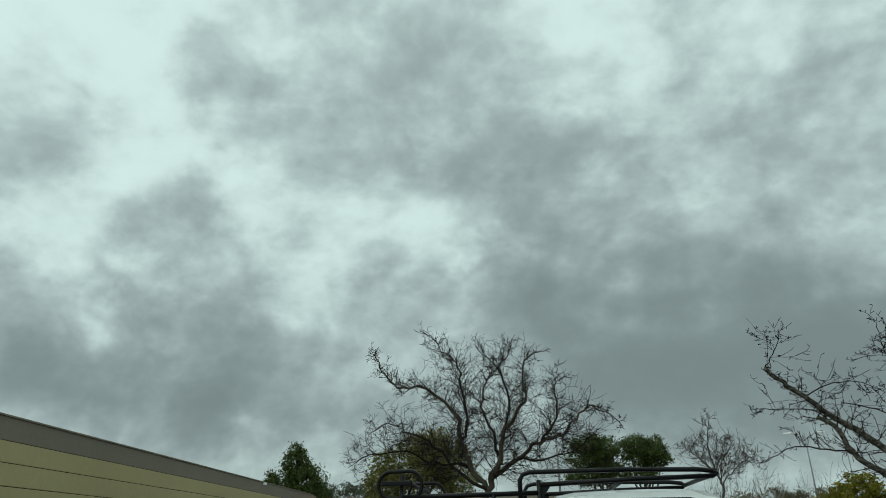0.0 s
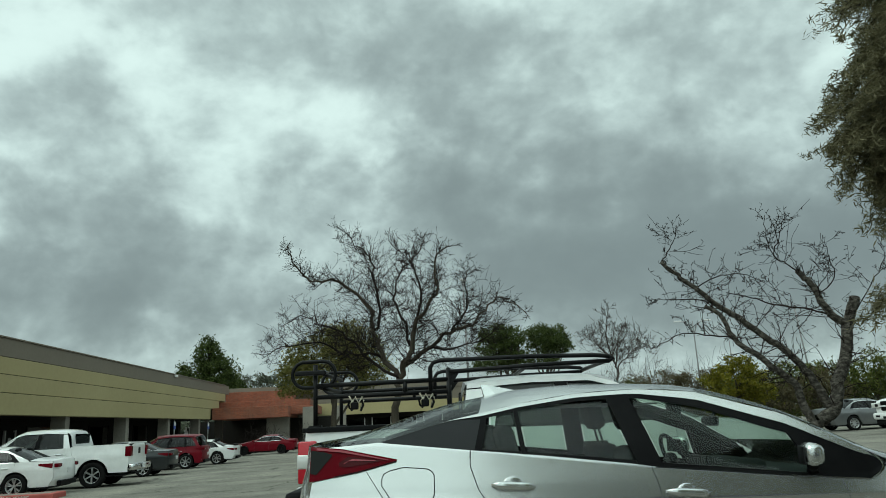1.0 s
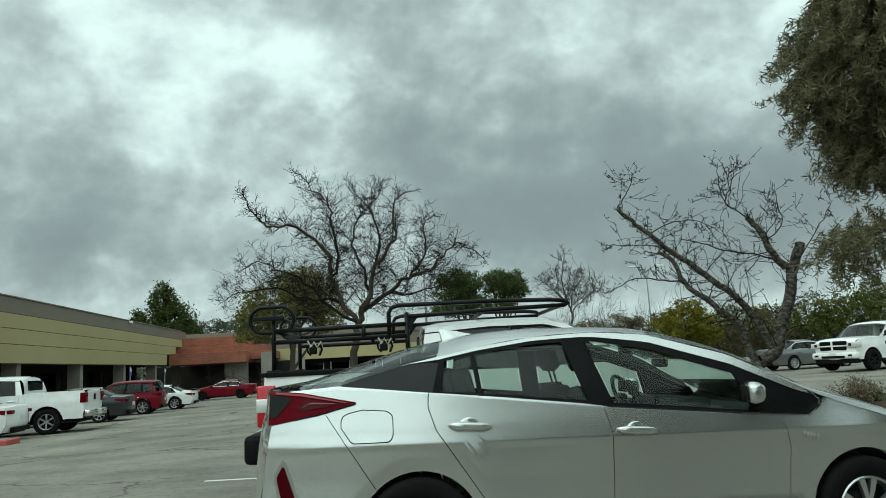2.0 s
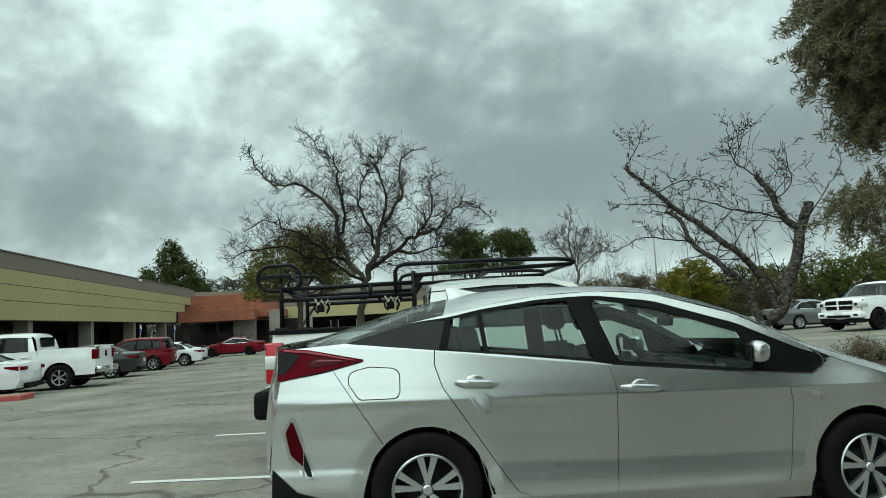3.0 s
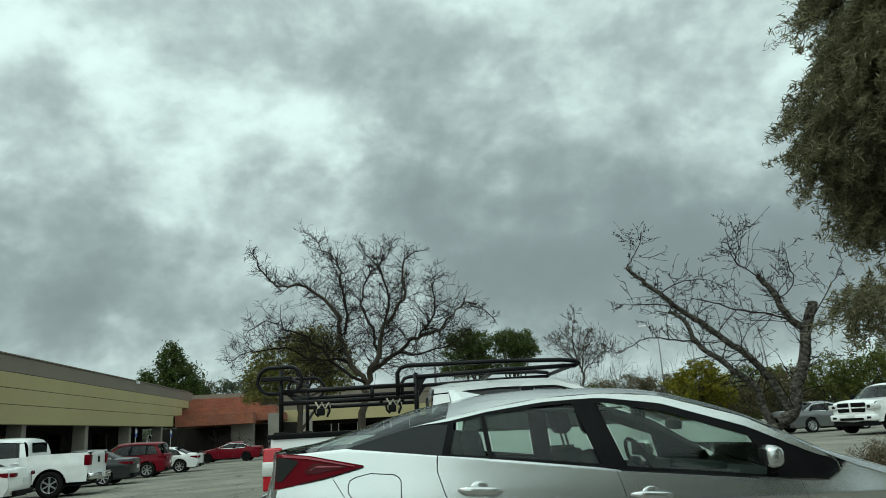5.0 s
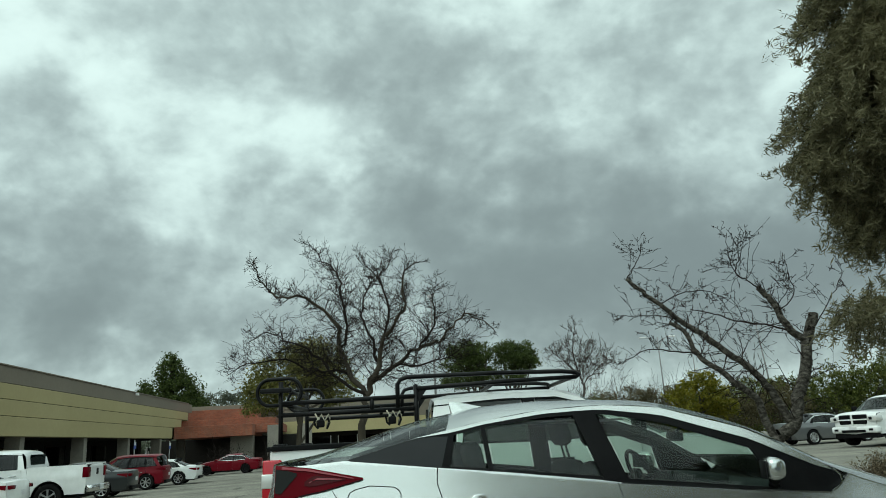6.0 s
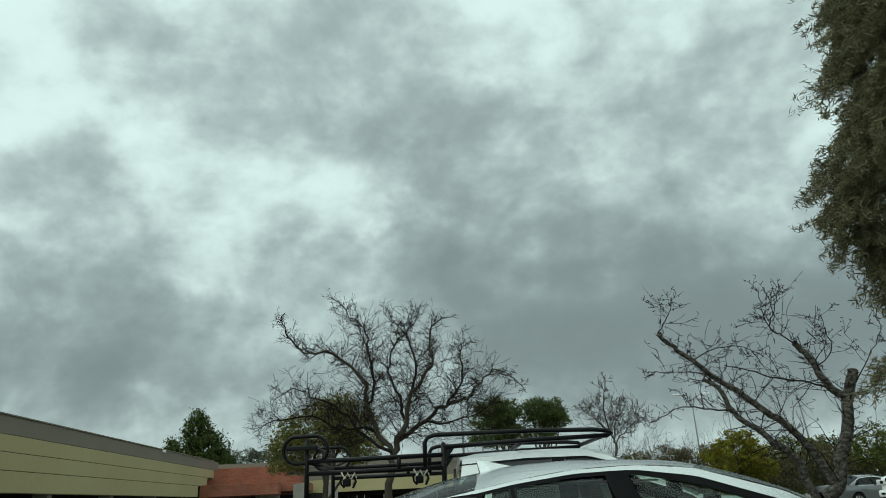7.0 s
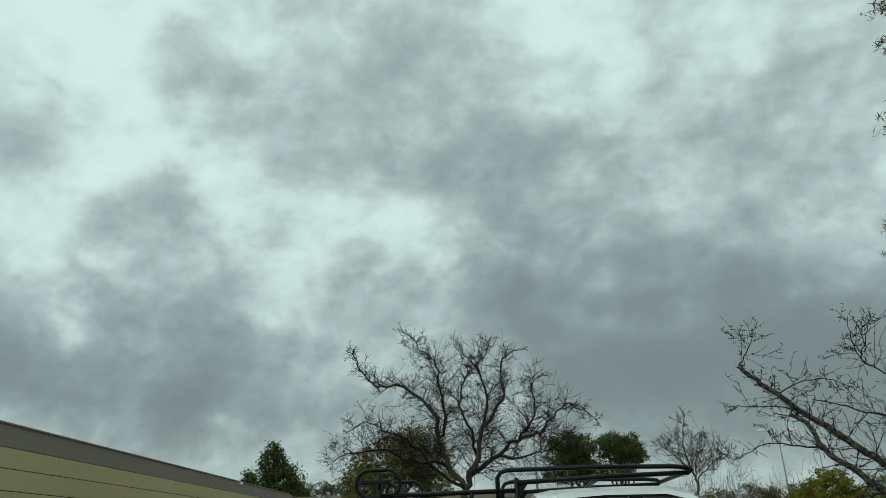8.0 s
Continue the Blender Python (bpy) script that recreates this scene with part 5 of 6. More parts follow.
    bmm = boxed(e - 0.15, e + 0.05, -W / 2 * 0.97, W / 2 * 0.97, 0.45 if compact else 0.50, 0.72, bevel=0.05)
    part("step_bumper", bmm, bump, car, smooth=True)
    part("number_plate", boxed(e - 0.185, e - 0.165, -0.16, 0.16, 0.55, 0.70), M_PLATE, car)
    part("tailgate_emblem", boxed(e - 0.018, e + 0.01, -0.10, 0.10, rail - 0.34, rail - 0.14, bevel=0.02), M_GLOSSBLACK, car)
    x1 = keys[15][3]
    g = part("grille", boxed(x1 - 0.30, x1 + 0.01, -0.58, 0.58, b - 0.47, b - 0.10, bevel=0.05), M_GLOSSBLACK, car)
    part("grille_bar", boxed(x1 - 0.12, x1 + 0.03, -0.60, 0.60, b - 0.315, b - 0.265, bevel=0.01), mat, g)
    part("grille_bar", boxed(x1 - 0.12, x1 + 0.03, -0.04, 0.04, b - 0.48, b - 0.09, bevel=0.01), mat, g)
    fb = part("front_step_bumper", boxed(x1 - 0.30, x1 + 0.03, -W / 2 * 0.95, W / 2 * 0.95, 0.50, 0.76, bevel=0.07), mat if not compact else M_TRIM, car, smooth=True)
    part("lower_intake", boxed(x1 - 0.2, x1 + 0.036, -0.52, 0.52, 0.53, 0.63, bevel=0.015), M_TRIM, fb)
    part("front_plate", boxed(x1 + 0.02, x1 + 0.042, -0.16, 0.16, 0.63, 0.74, bevel=0.004), M_PLATE, fb)
    for s in (-1, 1):
        part("fog_lamp", boxed(x1 - 0.1, x1 + 0.034, s * 0.74 - 0.10, s * 0.74 + 0.10, 0.58, 0.68, bevel=0.02), M_TRIM, fb)
    part("air_dam", boxed(x1 - 0.35, x1 - 0.05, -W / 2 * 0.88, W / 2 * 0.88, 0.32, 0.52, bevel=0.03), M_TRIM, car)
    greenhouse(sh, car, lines, [mat, "glass", M_GLOSSBLACK, "glass", mat], M_PRIVACY, M_GLOSSBLACK, mat, tops=0.88, split=0.25, rail_top=1.03)
    for x in (0.0, wb):
        for y in (-W / 2 + 0.13, W / 2 - 0.13):
            wheel(car, x, y, r, r * 0.62, 6, 0.26, dark_wheels)
    housings(car, sh, 0.34, wb, 0)
    lip(car, sh, mat, 0.06, 0.03)
    for x in (0.95, 1.9) if compact else (1.1, 2.2):
        for y in (-0.4, 0.4):
            seat(car, x, y, M_CABIN)
    part("dashboard", boxed(lines[-1][0] - 0.45, lines[-1][0] + 0.1, -0.8, 0.8, 0.7, b - 0.02, bevel=0.05), M_CABIN, car, smooth=True)
    return car, sh


TRUCK = pose(-0.64, 7.78, gz(-0.5, 7.7) - 0.01, 0, 0.3, 1.5)
pickup("pickup_truck", TRUCK, "white compact pickup with a black bed rack, parked", compact=True, chrome=False, dark_wheels=True, group="")


def ladder_rack():
    rack = thing("ladder_rack", TRUCK @ pose(-0.04, 0, 0.035), "black tubular steel ladder rack over a truck bed", "ladder rack")
    R = 0.022
    for s in (-1, 1):
        y = s * 0.80
        bed = 1.25
        for nm, pts in (("rear_post", [(-0.87, y, bed), (-0.87, y, 1.86)]), ("front_post", [(0.425, y, bed), (0.425, y, 1.775)]),
                        ("upper_rail", [(-0.87, y, 1.655), (0.425, y, 1.665)]), ("lower_rail", [(-0.87, y, 1.545), (0.425, y, 1.55)]),
                        ("rail_strut", [(0.0, y, 1.55), (0.0, y, 1.66)]),
                        ("cab_rail", [(0.425, y, 1.735), (1.3, y, 1.765), (2.0, y, 1.775)]),
                        ("cab_guard", [(0.25, y, 1.56), (0.25, y, 1.78), (0.28, y, 1.83), (0.35, y, 1.85), (1.2, y, 1.85), (1.86, y, 1.835), (1.99, y, 1.82), (2.04, y, 1.795), (1.99, y, 1.775)])):
            part(nm, tube(bmesh.new(), pts, R, 8), M_RACK, rack, smooth=True)
        loop = []
        for k in range(29):
            a = 2 * math.pi * k / 28
            cx = 0.085 if math.cos(a) > 0 else -0.085
            loop.append((-0.885 + cx + 0.125 * math.cos(a) * 1.0, y, 1.765 + 0.125 * math.sin(a)))
        part("end_hoop", tube(bmesh.new(), loop, 0.018, 8, cap=False), M_RACK, rack, smooth=True)
        part("post_foot", boxed(-0.93, -0.81, y - 0.05, y + 0.05, 1.255, 1.28, bevel=0.005), M_RACK, rack)
        part("gusset", raw_gusset(0.425, y), M_RACK, rack)
    for x, z in ((-0.87, 1.80), (-0.87, 1.655), (0.425, 1.665), (0.425, 1.76), (1.2, 1.765), (2.02, 1.795)):
        part("cross_bar", tube(bmesh.new(), [(x, -0.80, z), (x, 0.80, z)], R, 8), M_RACK, rack, smooth=True)
    part("roller", boxed(-1.06, -0.76, -0.86, -0.80, 1.755, 1.80, bevel=0.01), M_RACK, rack)
    for x in (-0.52, 0.16):
        c = thing("ratchet_clamp", TRUCK @ pose(x, -0.83, 1.49), "tarnished brass clamp with dark strap hung on the rack", "clamp", "rack clamps")
        bm = bmesh.new()
        tube(bm, [(-0.06, 0, 0.09), (-0.03, 0, 0.03), (0.0, 0, 0.08), (0.03, 0, 0.02), (0.07, 0, 0.08)], 0.009, 6)
        tube(bm, [(-0.05, 0, 0.0), (-0.02, 0, 0.05)], 0.012, 6)
        tube(bm, [(0.05, 0.01, -0.03), (0.08, 0.01, 0.05)], 0.010, 6)
        part("hook", bm, M_BRASS, c, smooth=True)
        strap = boxed(-0.045, 0.03, -0.02, 0.02, -0.04, 0.03, bevel=0.012)
        tube(strap, [(0.05, 0, -0.055), (0.075, 0.005, 0.0), (0.06, 0, 0.05)], 0.012, 6)
        tube(strap, [(-0.07, 0, 0.04), (-0.06, 0.004, -0.02), (-0.03, 0, -0.05)], 0.010, 6)
        part("strap", strap, M_TRIM, c)


def raw_gusset(x, y):
    bm = bmesh.new()
    vs = [bm.verts.new(p) for p in ((x, y - 0.006, 1.74), (x + 0.12, y - 0.006, 1.74), (x, y - 0.006, 1.58), (x, y + 0.006, 1.74), (x + 0.12, y + 0.006, 1.74), (x, y + 0.006, 1.58))]
    for f in ((0, 1, 2), (5, 4, 3), (0, 3, 4, 1), (1, 4, 5, 2), (2, 5, 3, 0)):
        bm.faces.new([vs[i] for i in f])
    return bm


ladder_rack()


def parked(x, y, head):
    return pose(x, y, gz(x, y), 0, 0, head)


passenger_car("sedan_car", parked(-13.5, 21.8, 189), M_WHITE, "white sports sedan parked nose to the shops", "sedan", 5, rear_lamp=M_REDLENS, stretch=1.06)
pickup("pickup_truck", parked(-12.73, 24.73, 189), "white full-size pickup with chrome bumper, parked", compact=False, chrome=True)
passenger_car("sedan_car", parked(-13.86, 30.83, 189), M_DARKGREY, "dark grey sedan parked nose to the shops", "sedan", 7)
passenger_car("suv_car", parked(-14.52, 36.89, 189), M_RED, "dark red crossover parked nose to the shops", "suv", 7)
passenger_car("sports_car", parked(-14.34, 40.77, 189), M_WHITE, "white sports coupe with black rear wing, parked", "coupe", 7)
passenger_car("sedan_car", parked(-14.85, 56.4, 184), M_RED, "dark red sedan parked before the brick corner", "sedan", 5, dark_wheels=True)
passenger_car("sedan_car", parked(-6.3, 60.0, 180), M_GREY, "grey sedan parked before the far shops", "sedan", 7)
passenger_car("sedan_car", parked(17.3, 35.2, 10), M_GREY, "grey sedan parked beside a hedge", "sedan", 9)
pickup("pickup_truck", parked(20.3, 30.2, 203), "white full-size pickup facing the lot, with door lettering", compact=False, chrome=False, dark_wheels=True, lettering=True)
# unseen, added so the hatchback's doors and fender mirror a dark body
passenger_car("suv_car", parked(1.95, -0.66, 5), M_DARKGREY, "unseen dark grey crossover, stand-in for the viewer's car in reflections", "suv", 7)

# ---- trees and plants ----
# limbs: first and last radius, then (sideways, up) along the limb, in metres from the foot
BIG_AT = (-2.38, 22.0, -0.18)
BIG_0 = (0.153, 0.087, [(-0.25, -0.1), (-0.1, 1.1), (0.08, 2.14), (0.17, 2.75)])
BIG_1 = (0.086, 0.013, [(0.17, 2.75), (-0.36, 3.48), (-0.54, 4.11), (-0.66, 4.83), (-1.08, 5.48), (-1.77, 5.96), (-2.48, 5.91), (-3.0, 6.39), (-3.25, 7.13)])
BIG_2 = (0.051, 0.010, [(-0.57, 4.29), (-0.43, 5.18), (-0.61, 6.08), (-0.76, 6.82), (-1.28, 7.39), (-1.7, 7.96)])
BIG_3 = (0.102, 0.013, [(0.17, 2.75), (0.33, 3.18), (0.57, 3.7), (0.74, 4.4), (1.11, 4.83), (1.49, 5.34), (1.44, 6.16), (1.91, 6.59)])
BIG_4 = (0.051, 0.010, [(0.57, 3.7), (0.39, 4.42), (0.07, 5.33), (0.2, 6.22), (0.76, 6.92), (1.06, 7.55)])
BIG_5 = (0.046, 0.010, [(0.74, 4.4), (0.96, 5.28), (0.81, 6.01), (0.57, 6.57), (-0.11, 7.33)])
BIG_6 = (0.076, 0.009, [(0.33, 3.09), (1.06, 3.67), (1.79, 4.17), (2.5, 4.31), (3.07, 4.99), (3.61, 5.14), (4.29, 4.57)])
BIG_7 = (0.056, 0.009, [(0.14, 2.84), (-0.71, 3.41), (-1.39, 4.15), (-2.08, 4.55), (-2.95, 4.95), (-3.67, 4.63)])
BIG_8 = (0.041, 0.009, [(1.79, 4.17), (2.35, 4.85), (2.31, 5.75), (2.6, 6.1)])
BIG_9 = (0.041, 0.009, [(-0.36, 3.48), (-1.41, 3.62), (-2.45, 4.03), (-3.34, 3.9), (-4.05, 3.58)])
BIG_10 = (0.035, 0.009, [(1.06, 3.67), (2.11, 3.62), (2.84, 3.93), (3.39, 4.26)])
BIG = [BIG_0, BIG_1, BIG_2, BIG_3, BIG_4, BIG_5, BIG_6, BIG_7, BIG_8, BIG_9, BIG_10]
PRUNED_AT = (5.85, 13.0, -0.04)
PRUNED_0 = (0.125, 0.110, [(-0.22, -0.1), (-0.19, 0.22), (-0.01, 0.77), (0.13, 1.0)])
PRUNED_1 = (0.115, 0.088, [(0.13, 1.0), (0.44, 1.16), (0.59, 1.62), (0.79, 2.02), (0.9, 2.44), (0.99, 2.7), (1.17, 3.14)])
PRUNED_2 = (0.072, 0.050, [(0.99, 2.62), (0.72, 2.87), (0.59, 3.19), (0.46, 3.52), (0.29, 3.71)])
PRUNED_3 = (0.075, 0.034, [(0.06, 0.96), (-0.06, 1.34), (-0.13, 1.66), (-0.42, 1.93), (-0.71, 2.21), (-1.05, 2.54), (-1.22, 2.97), (-1.47, 3.14)])
PRUNED_4 = (0.075, 0.036, [(0.39, 1.19), (0.23, 1.64), (0.05, 1.96), (-0.18, 2.28), (-0.47, 2.51), (-0.86, 2.9), (-1.25, 3.21), (-1.54, 3.52), (-1.83, 3.8), (-2.08, 4.08)])
PRUNED_5 = (0.019, 0.007, [(0.71, 2.85), (0.41, 2.97), (-0.11, 3.07), (-0.62, 3.26), (-1.03, 3.38)])
PRUNED_6 = (0.017, 0.006, [(-1.05, 2.54), (-1.41, 2.58), (-1.93, 2.67), (-2.41, 2.45)])
PRUNED_7 = (0.014, 0.005, [(0.29, 3.71), (0.13, 3.86), (-0.1, 4.03), (-0.19, 4.41), (-0.17, 4.79)])
PRUNED_8 = (0.012, 0.005, [(-0.1, 4.03), (0.04, 4.35), (0.15, 4.67)])
PRUNED_9 = (0.012, 0.005, [(-2.08, 4.08), (-1.9, 4.34), (-1.77, 4.55), (-1.7, 4.79)])
PRUNED_10 = (0.012, 0.005, [(0.6, 3.25), (0.91, 3.52), (0.86, 3.87), (0.8, 4.2)])
PRUNED_11 = (0.012, 0.004, [(1.01, 2.69), (1.38, 3.21), (1.7, 3.67), (1.85, 3.9)])
PRUNED_12 = (0.012, 0.005, [(-1.22, 2.92), (-1.46, 3.25), (-2.08, 3.31), (-2.4, 3.35)])
PRUNED_13 = (0.012, 0.005, [(-1.54, 3.52), (-1.16, 3.71), (-0.68, 3.74), (-0.27, 3.56)])
PRUNED = [PRUNED_0, PRUNED_1, PRUNED_2, PRUNED_3, PRUNED_4, PRUNED_5, PRUNED_6, PRUNED_7, PRUNED_8, PRUNED_9, PRUNED_10, PRUNED_11, PRUNED_12, PRUNED_13]
SMALLBARE_AT = (9.02, 45.0, -0.21)
SMALLBARE_0 = (0.096, 0.060, [(0.0, -0.1), (0.02, 2.52), (0.03, 3.6), (0.01, 4.32)])
SMALLBARE_1 = (0.060, 0.012, [(0.01, 4.32), (-0.38, 5.43), (-0.56, 6.53), (-0.32, 7.9)])
SMALLBARE_2 = (0.042, 0.012, [(-0.0, 4.14), (0.85, 5.0), (1.61, 5.5), (2.17, 5.66)])
SMALLBARE_3 = (0.042, 0.012, [(-0.24, 4.88), (-1.09, 5.65), (-1.95, 6.24)])
SMALLBARE_4 = (0.036, 0.012, [(0.01, 4.32), (0.36, 5.75), (0.8, 6.82)])
SMALLBARE = [SMALLBARE_0, SMALLBARE_1, SMALLBARE_2, SMALLBARE_3, SMALLBARE_4]


def pipes(name, lines, mat, parent, sides=5):
    """Many tapered pipes in one mesh. lines: (points, radii)."""
    verts, faces = [], []
    for pts, radii in lines:
        ref, base = None, len(verts)
        for i, p in enumerate(pts):
            d = (pts[min(i + 1, len(pts) - 1)] - pts[max(i - 1, 0)])
            d = d.normalized() if d.length > 1e-6 else Vector((0, 0, 1))
            ref = d.orthogonal().normalized() if ref is None else (ref - d * ref.dot(d)).normalized()
            side = d.cross(ref)
            for k in range(sides):
                a = 2 * math.pi * k / sides
                verts.append(p + radii[i] * (math.cos(a) * ref + math.sin(a) * side))
        for i in range(len(pts) - 1):
            for k in range(sides):
                o, q = base + i * sides, base + (i + 1) * sides
                faces.append((o + k, o + (k + 1) % sides, q + (k + 1) % sides, q + k))
        e = base + (len(pts) - 1) * sides
        faces.append(tuple(e + k for k in range(sides)))
    return raw(name, verts, faces, mat, parent, smooth=True)


def wander(rng, p, d, length, r0, r1, n, bend, lift=0.0):
    pts, radii = [p.copy()], [r0]
    for i in range(n):
        d = (d + Vector((rng.gauss(0, bend), rng.gauss(0, bend), rng.gauss(0, bend) + lift))).normalized()
        p = p + d * length / n
        pts.append(p)
        radii.append(r0 + (r1 - r0) * (i + 1) / n)
    return pts, radii, d


def smooth_limb(pts, per=4):
    out = []
    for i in range(len(pts) - 1):
        p = [pts[max(0, min(len(pts) - 1, i + k))] for k in (-1, 0, 1, 2)]
        for s in range(per):
            t = s / per
            out.append(0.5 * ((2 * p[1]) + (p[2] - p[0]) * t + (2 * p[0] - 5 * p[1] + 4 * p[2] - p[3]) * t * t + (3 * p[1] - p[0] - 3 * p[2] + p[3]) * t ** 3))
    out.append(pts[-1])
    return out


def bare_tree(name, at, limbs, label, seed, bark_mat, twig_mat, spread, shoots, shoot_len, levels=3, lift=0.05, spurs=0.0, jitter=0.03, start=0.25, twig_r=0.004):
    """A leafless tree: set limbs, then side shoots that fork again."""
    rng = random.Random(seed)
    tree = thing(name, Matrix.Translation(at), label, "tree")
    thick, thin, twigs, known = [], [], [], []
    for n, (r0, r1, pts) in enumerate(limbs):
        lean = 0.0 if n == 0 else rng.uniform(-1, 1) * spread
        total = max(1e-3, sum(math.dist(a, b) for a, b in zip(pts, pts[1:])))
        run, flow = 0.0, []
        for i, (x, z) in enumerate(pts):
            if i:
                run += math.dist(pts[i], pts[i - 1])
            flow.append(Vector((x, lean * (run / total) ** 1.2 * total, z)))
        flow = smooth_limb(flow)
        if known:
            # a limb springs from the limb that it grows on
            near = min(known, key=lambda q: math.dist((q.x, q.z), (flow[0].x, flow[0].z)))
            base = near.y
            for i, p in enumerate(flow):
                p.y += base
            flow[0] = near.copy()
        for p in flow[1:-1]:
            p += Vector((rng.gauss(0, jitter), rng.gauss(0, jitter), rng.gauss(0, jitter)))
        known += flow
        radii = [r0 + (r1 - r0) * i / (len(flow) - 1) for i in range(len(flow))]
        (thick if r0 > 0.06 else thin).append((flow, radii))
        if n == 0:
            continue
        for i in range(1, len(flow)):
            u = i / (len(flow) - 1)
            if u < start:
                continue
            count = shoots * (1.15 - 0.35 * u)
            for _ in range(int(count) + (rng.random() < count % 1)):
                along_ = (flow[i] - flow[i - 1]).normalized()
                off = Vector((rng.gauss(0, 1), rng.gauss(0, 0.9), rng.gauss(0.15, 0.8)))
                off = (off - along_ * off.dot(along_)).normalized()
                d = (along_ * rng.uniform(0.2, 0.9) + off).normalized()
                L = shoot_len * rng.uniform(0.45, 1.2) * (1.2 - 0.85 * u)
                sp = flow[i - 1].lerp(flow[i], rng.random())
                fork(rng, sp, d, L, min(radii[i] * 0.55, 0.007 * shoot_len + 0.006), levels, thin, twigs, lift, spurs, twig_r)
    pipes("trunk", thick, bark_mat, tree, 9)
    tagged(pipes("limb_spread", thin, twig_mat, tree, 5), kind="stuff")
    tagged(pipes("twig_haze", twigs, twig_mat, tree, 3), kind="stuff")
    return tree


def fork(rng, p, d, L, r, level, thin, twigs, lift, spurs, twig_r):
    n = 5
    end = max(twig_r, r * 0.45)
    pts, radii, last = wander(rng, p, d, L, max(r, twig_r), end, n, 0.13, lift)
    (thin if r > 0.012 else twigs).append((pts, radii))
    if spurs:
        for i in range(1, n + 1):
            for _ in range(2):
                if rng.random() < spurs:
                    q, s = pts[i], Vector((rng.gauss(0, 1), rng.gauss(0, 1), rng.gauss(0.3, 1))).normalized()
                    twigs.append(([q, q + s * rng.uniform(0.03, 0.09)], [twig_r * 1.5, twig_r * 1.7]))
    if level <= 1:
        return
    for _ in range(rng.choice((2, 3, 3, 4))):
        i = rng.randint(1, n)
        off = Vector((rng.gauss(0, 1), rng.gauss(0, 1), rng.gauss(0.1, 0.8)))
        fork(rng, pts[i], (last * 0.8 + off * 0.75).normalized(), L * rng.uniform(0.5, 0.85), max(radii[i] * 0.65, twig_r), level - 1, thin, twigs, lift, spurs, twig_r)


def blades(name, spots, size, ratio, mat, parent, rng, droop=0.0, kind="stuff"):
    """Many small leaves: pointed four-corner blades at the given spots."""
    n = len(spots)
    g = np.random.default_rng(rng)
    d = g.normal(size=(n, 3))
    d[:, 2] = d[:, 2] * (1 - droop) - droop * 1.6
    d /= np.linalg.norm(d, axis=1)[:, None]
    s = np.cross(d, g.normal(size=(n, 3)))
    s /= np.linalg.norm(s, axis=1)[:, None]
    L = size * g.uniform(0.6, 1.3, n)[:, None]
    w = L * ratio
    p = np.asarray(spots)
    k = np.cross(d, s) * L * 0.12
    verts = np.stack([p - d * L / 2, p + s * w / 2 + k, p + d * L / 2, p - s * w / 2 + k], 1).reshape(-1, 3)
    me = bpy.data.meshes.new(name)
    me.vertices.add(4 * n)
    me.vertices.foreach_set("co", verts.ravel())
    me.loops.add(4 * n)
    me.loops.foreach_set("vertex_index", np.arange(4 * n))
    me.polygons.add(n)
    me.polygons.foreach_set("loop_start", np.arange(0, 4 * n, 4))
    me.update(calc_edges=True)
    me.materials.append(mat)
    ob = new(name, me)
    ob.parent = parent
    return tagged(ob, kind=kind)


def clumps(rng, lobes, per, lump, fill=0.55):
    """Spots gathered in lumps inside ellipsoids (x, y, z, rx, ry, rz), thin at the rim."""
    g = np.random.default_rng(rng)
    out = []
    for x, y, z, rx, ry, rz in lobes:
        m = max(6, int(per * rx * rz))
        u = g.normal(size=(m, 3))
        u /= np.linalg.norm(u, axis=1)[:, None]
        c = np.array([x, y, z]) + u * (g.uniform(fill ** 3, 1, m) ** (1 / 3))[:, None] * np.array([rx, ry, rz])
        k = 34
        size = lump * g.uniform(0.5, 1.25, m)
        spots = c[:, None, :] + g.normal(size=(m, k, 3)) * size[:, None, None] * np.array([0.5, 0.5, 0.4])
        out.append(spots.reshape(-1, 3))
    return np.concatenate(out)


def leafy_tree(name, at, height, lobes, label, mat, seed, leaf_size, per=14, lump=0.5, ratio=0.5, trunk_r=0.18, bark_mat=None, category="tree", fill=0.55):
    tree = thing(name, Matrix.Translation(at), label, category)
    rng = random.Random(seed)
    lines = []
    pts, radii, _ = wander(rng, Vector((0, 0, -0.15)), Vector((0, 0, 1)), height, trunk_r, trunk_r * 0.35, 7, 0.05)
    lines.append((pts, radii))
    for x, y, z, rx, ry, rz in lobes:
        for _ in range(3):
            a = pts[rng.randint(2, 6)]
            b = Vector((x + rng.uniform(-0.6, 0.6) * rx, y + rng.uniform(-0.6, 0.6) * ry, z + rng.uniform(-0.4, 0.6) * rz))
            m = a.lerp(b, 0.5) + Vector((rng.gauss(0, 0.15), rng.gauss(0, 0.15), -0.1)) * rx * 0.4
            lines.append((smooth_limb([a, m, b], 3), [trunk_r * 0.42, trunk_r * 0.38, trunk_r * 0.34, trunk_r * 0.3, trunk_r * 0.24, trunk_r * 0.18, trunk_r * 0.1]))
    pipes("trunk", lines, bark_mat or M_BARK_GREY, tree, 7)
    blades("crown", clumps(seed, lobes, per, lump, fill), leaf_size, ratio, mat, tree, seed)
    return tree


bare_tree("bare_tree", BIG_AT, BIG, "large leafless tree with wide twisted grey-brown limbs", 11, M_BARK_GREY, M_TWIG, 0.40, 3.6, 0.90, 3, 0.03, 0.0, 0.045, 0.12, 0.0048)
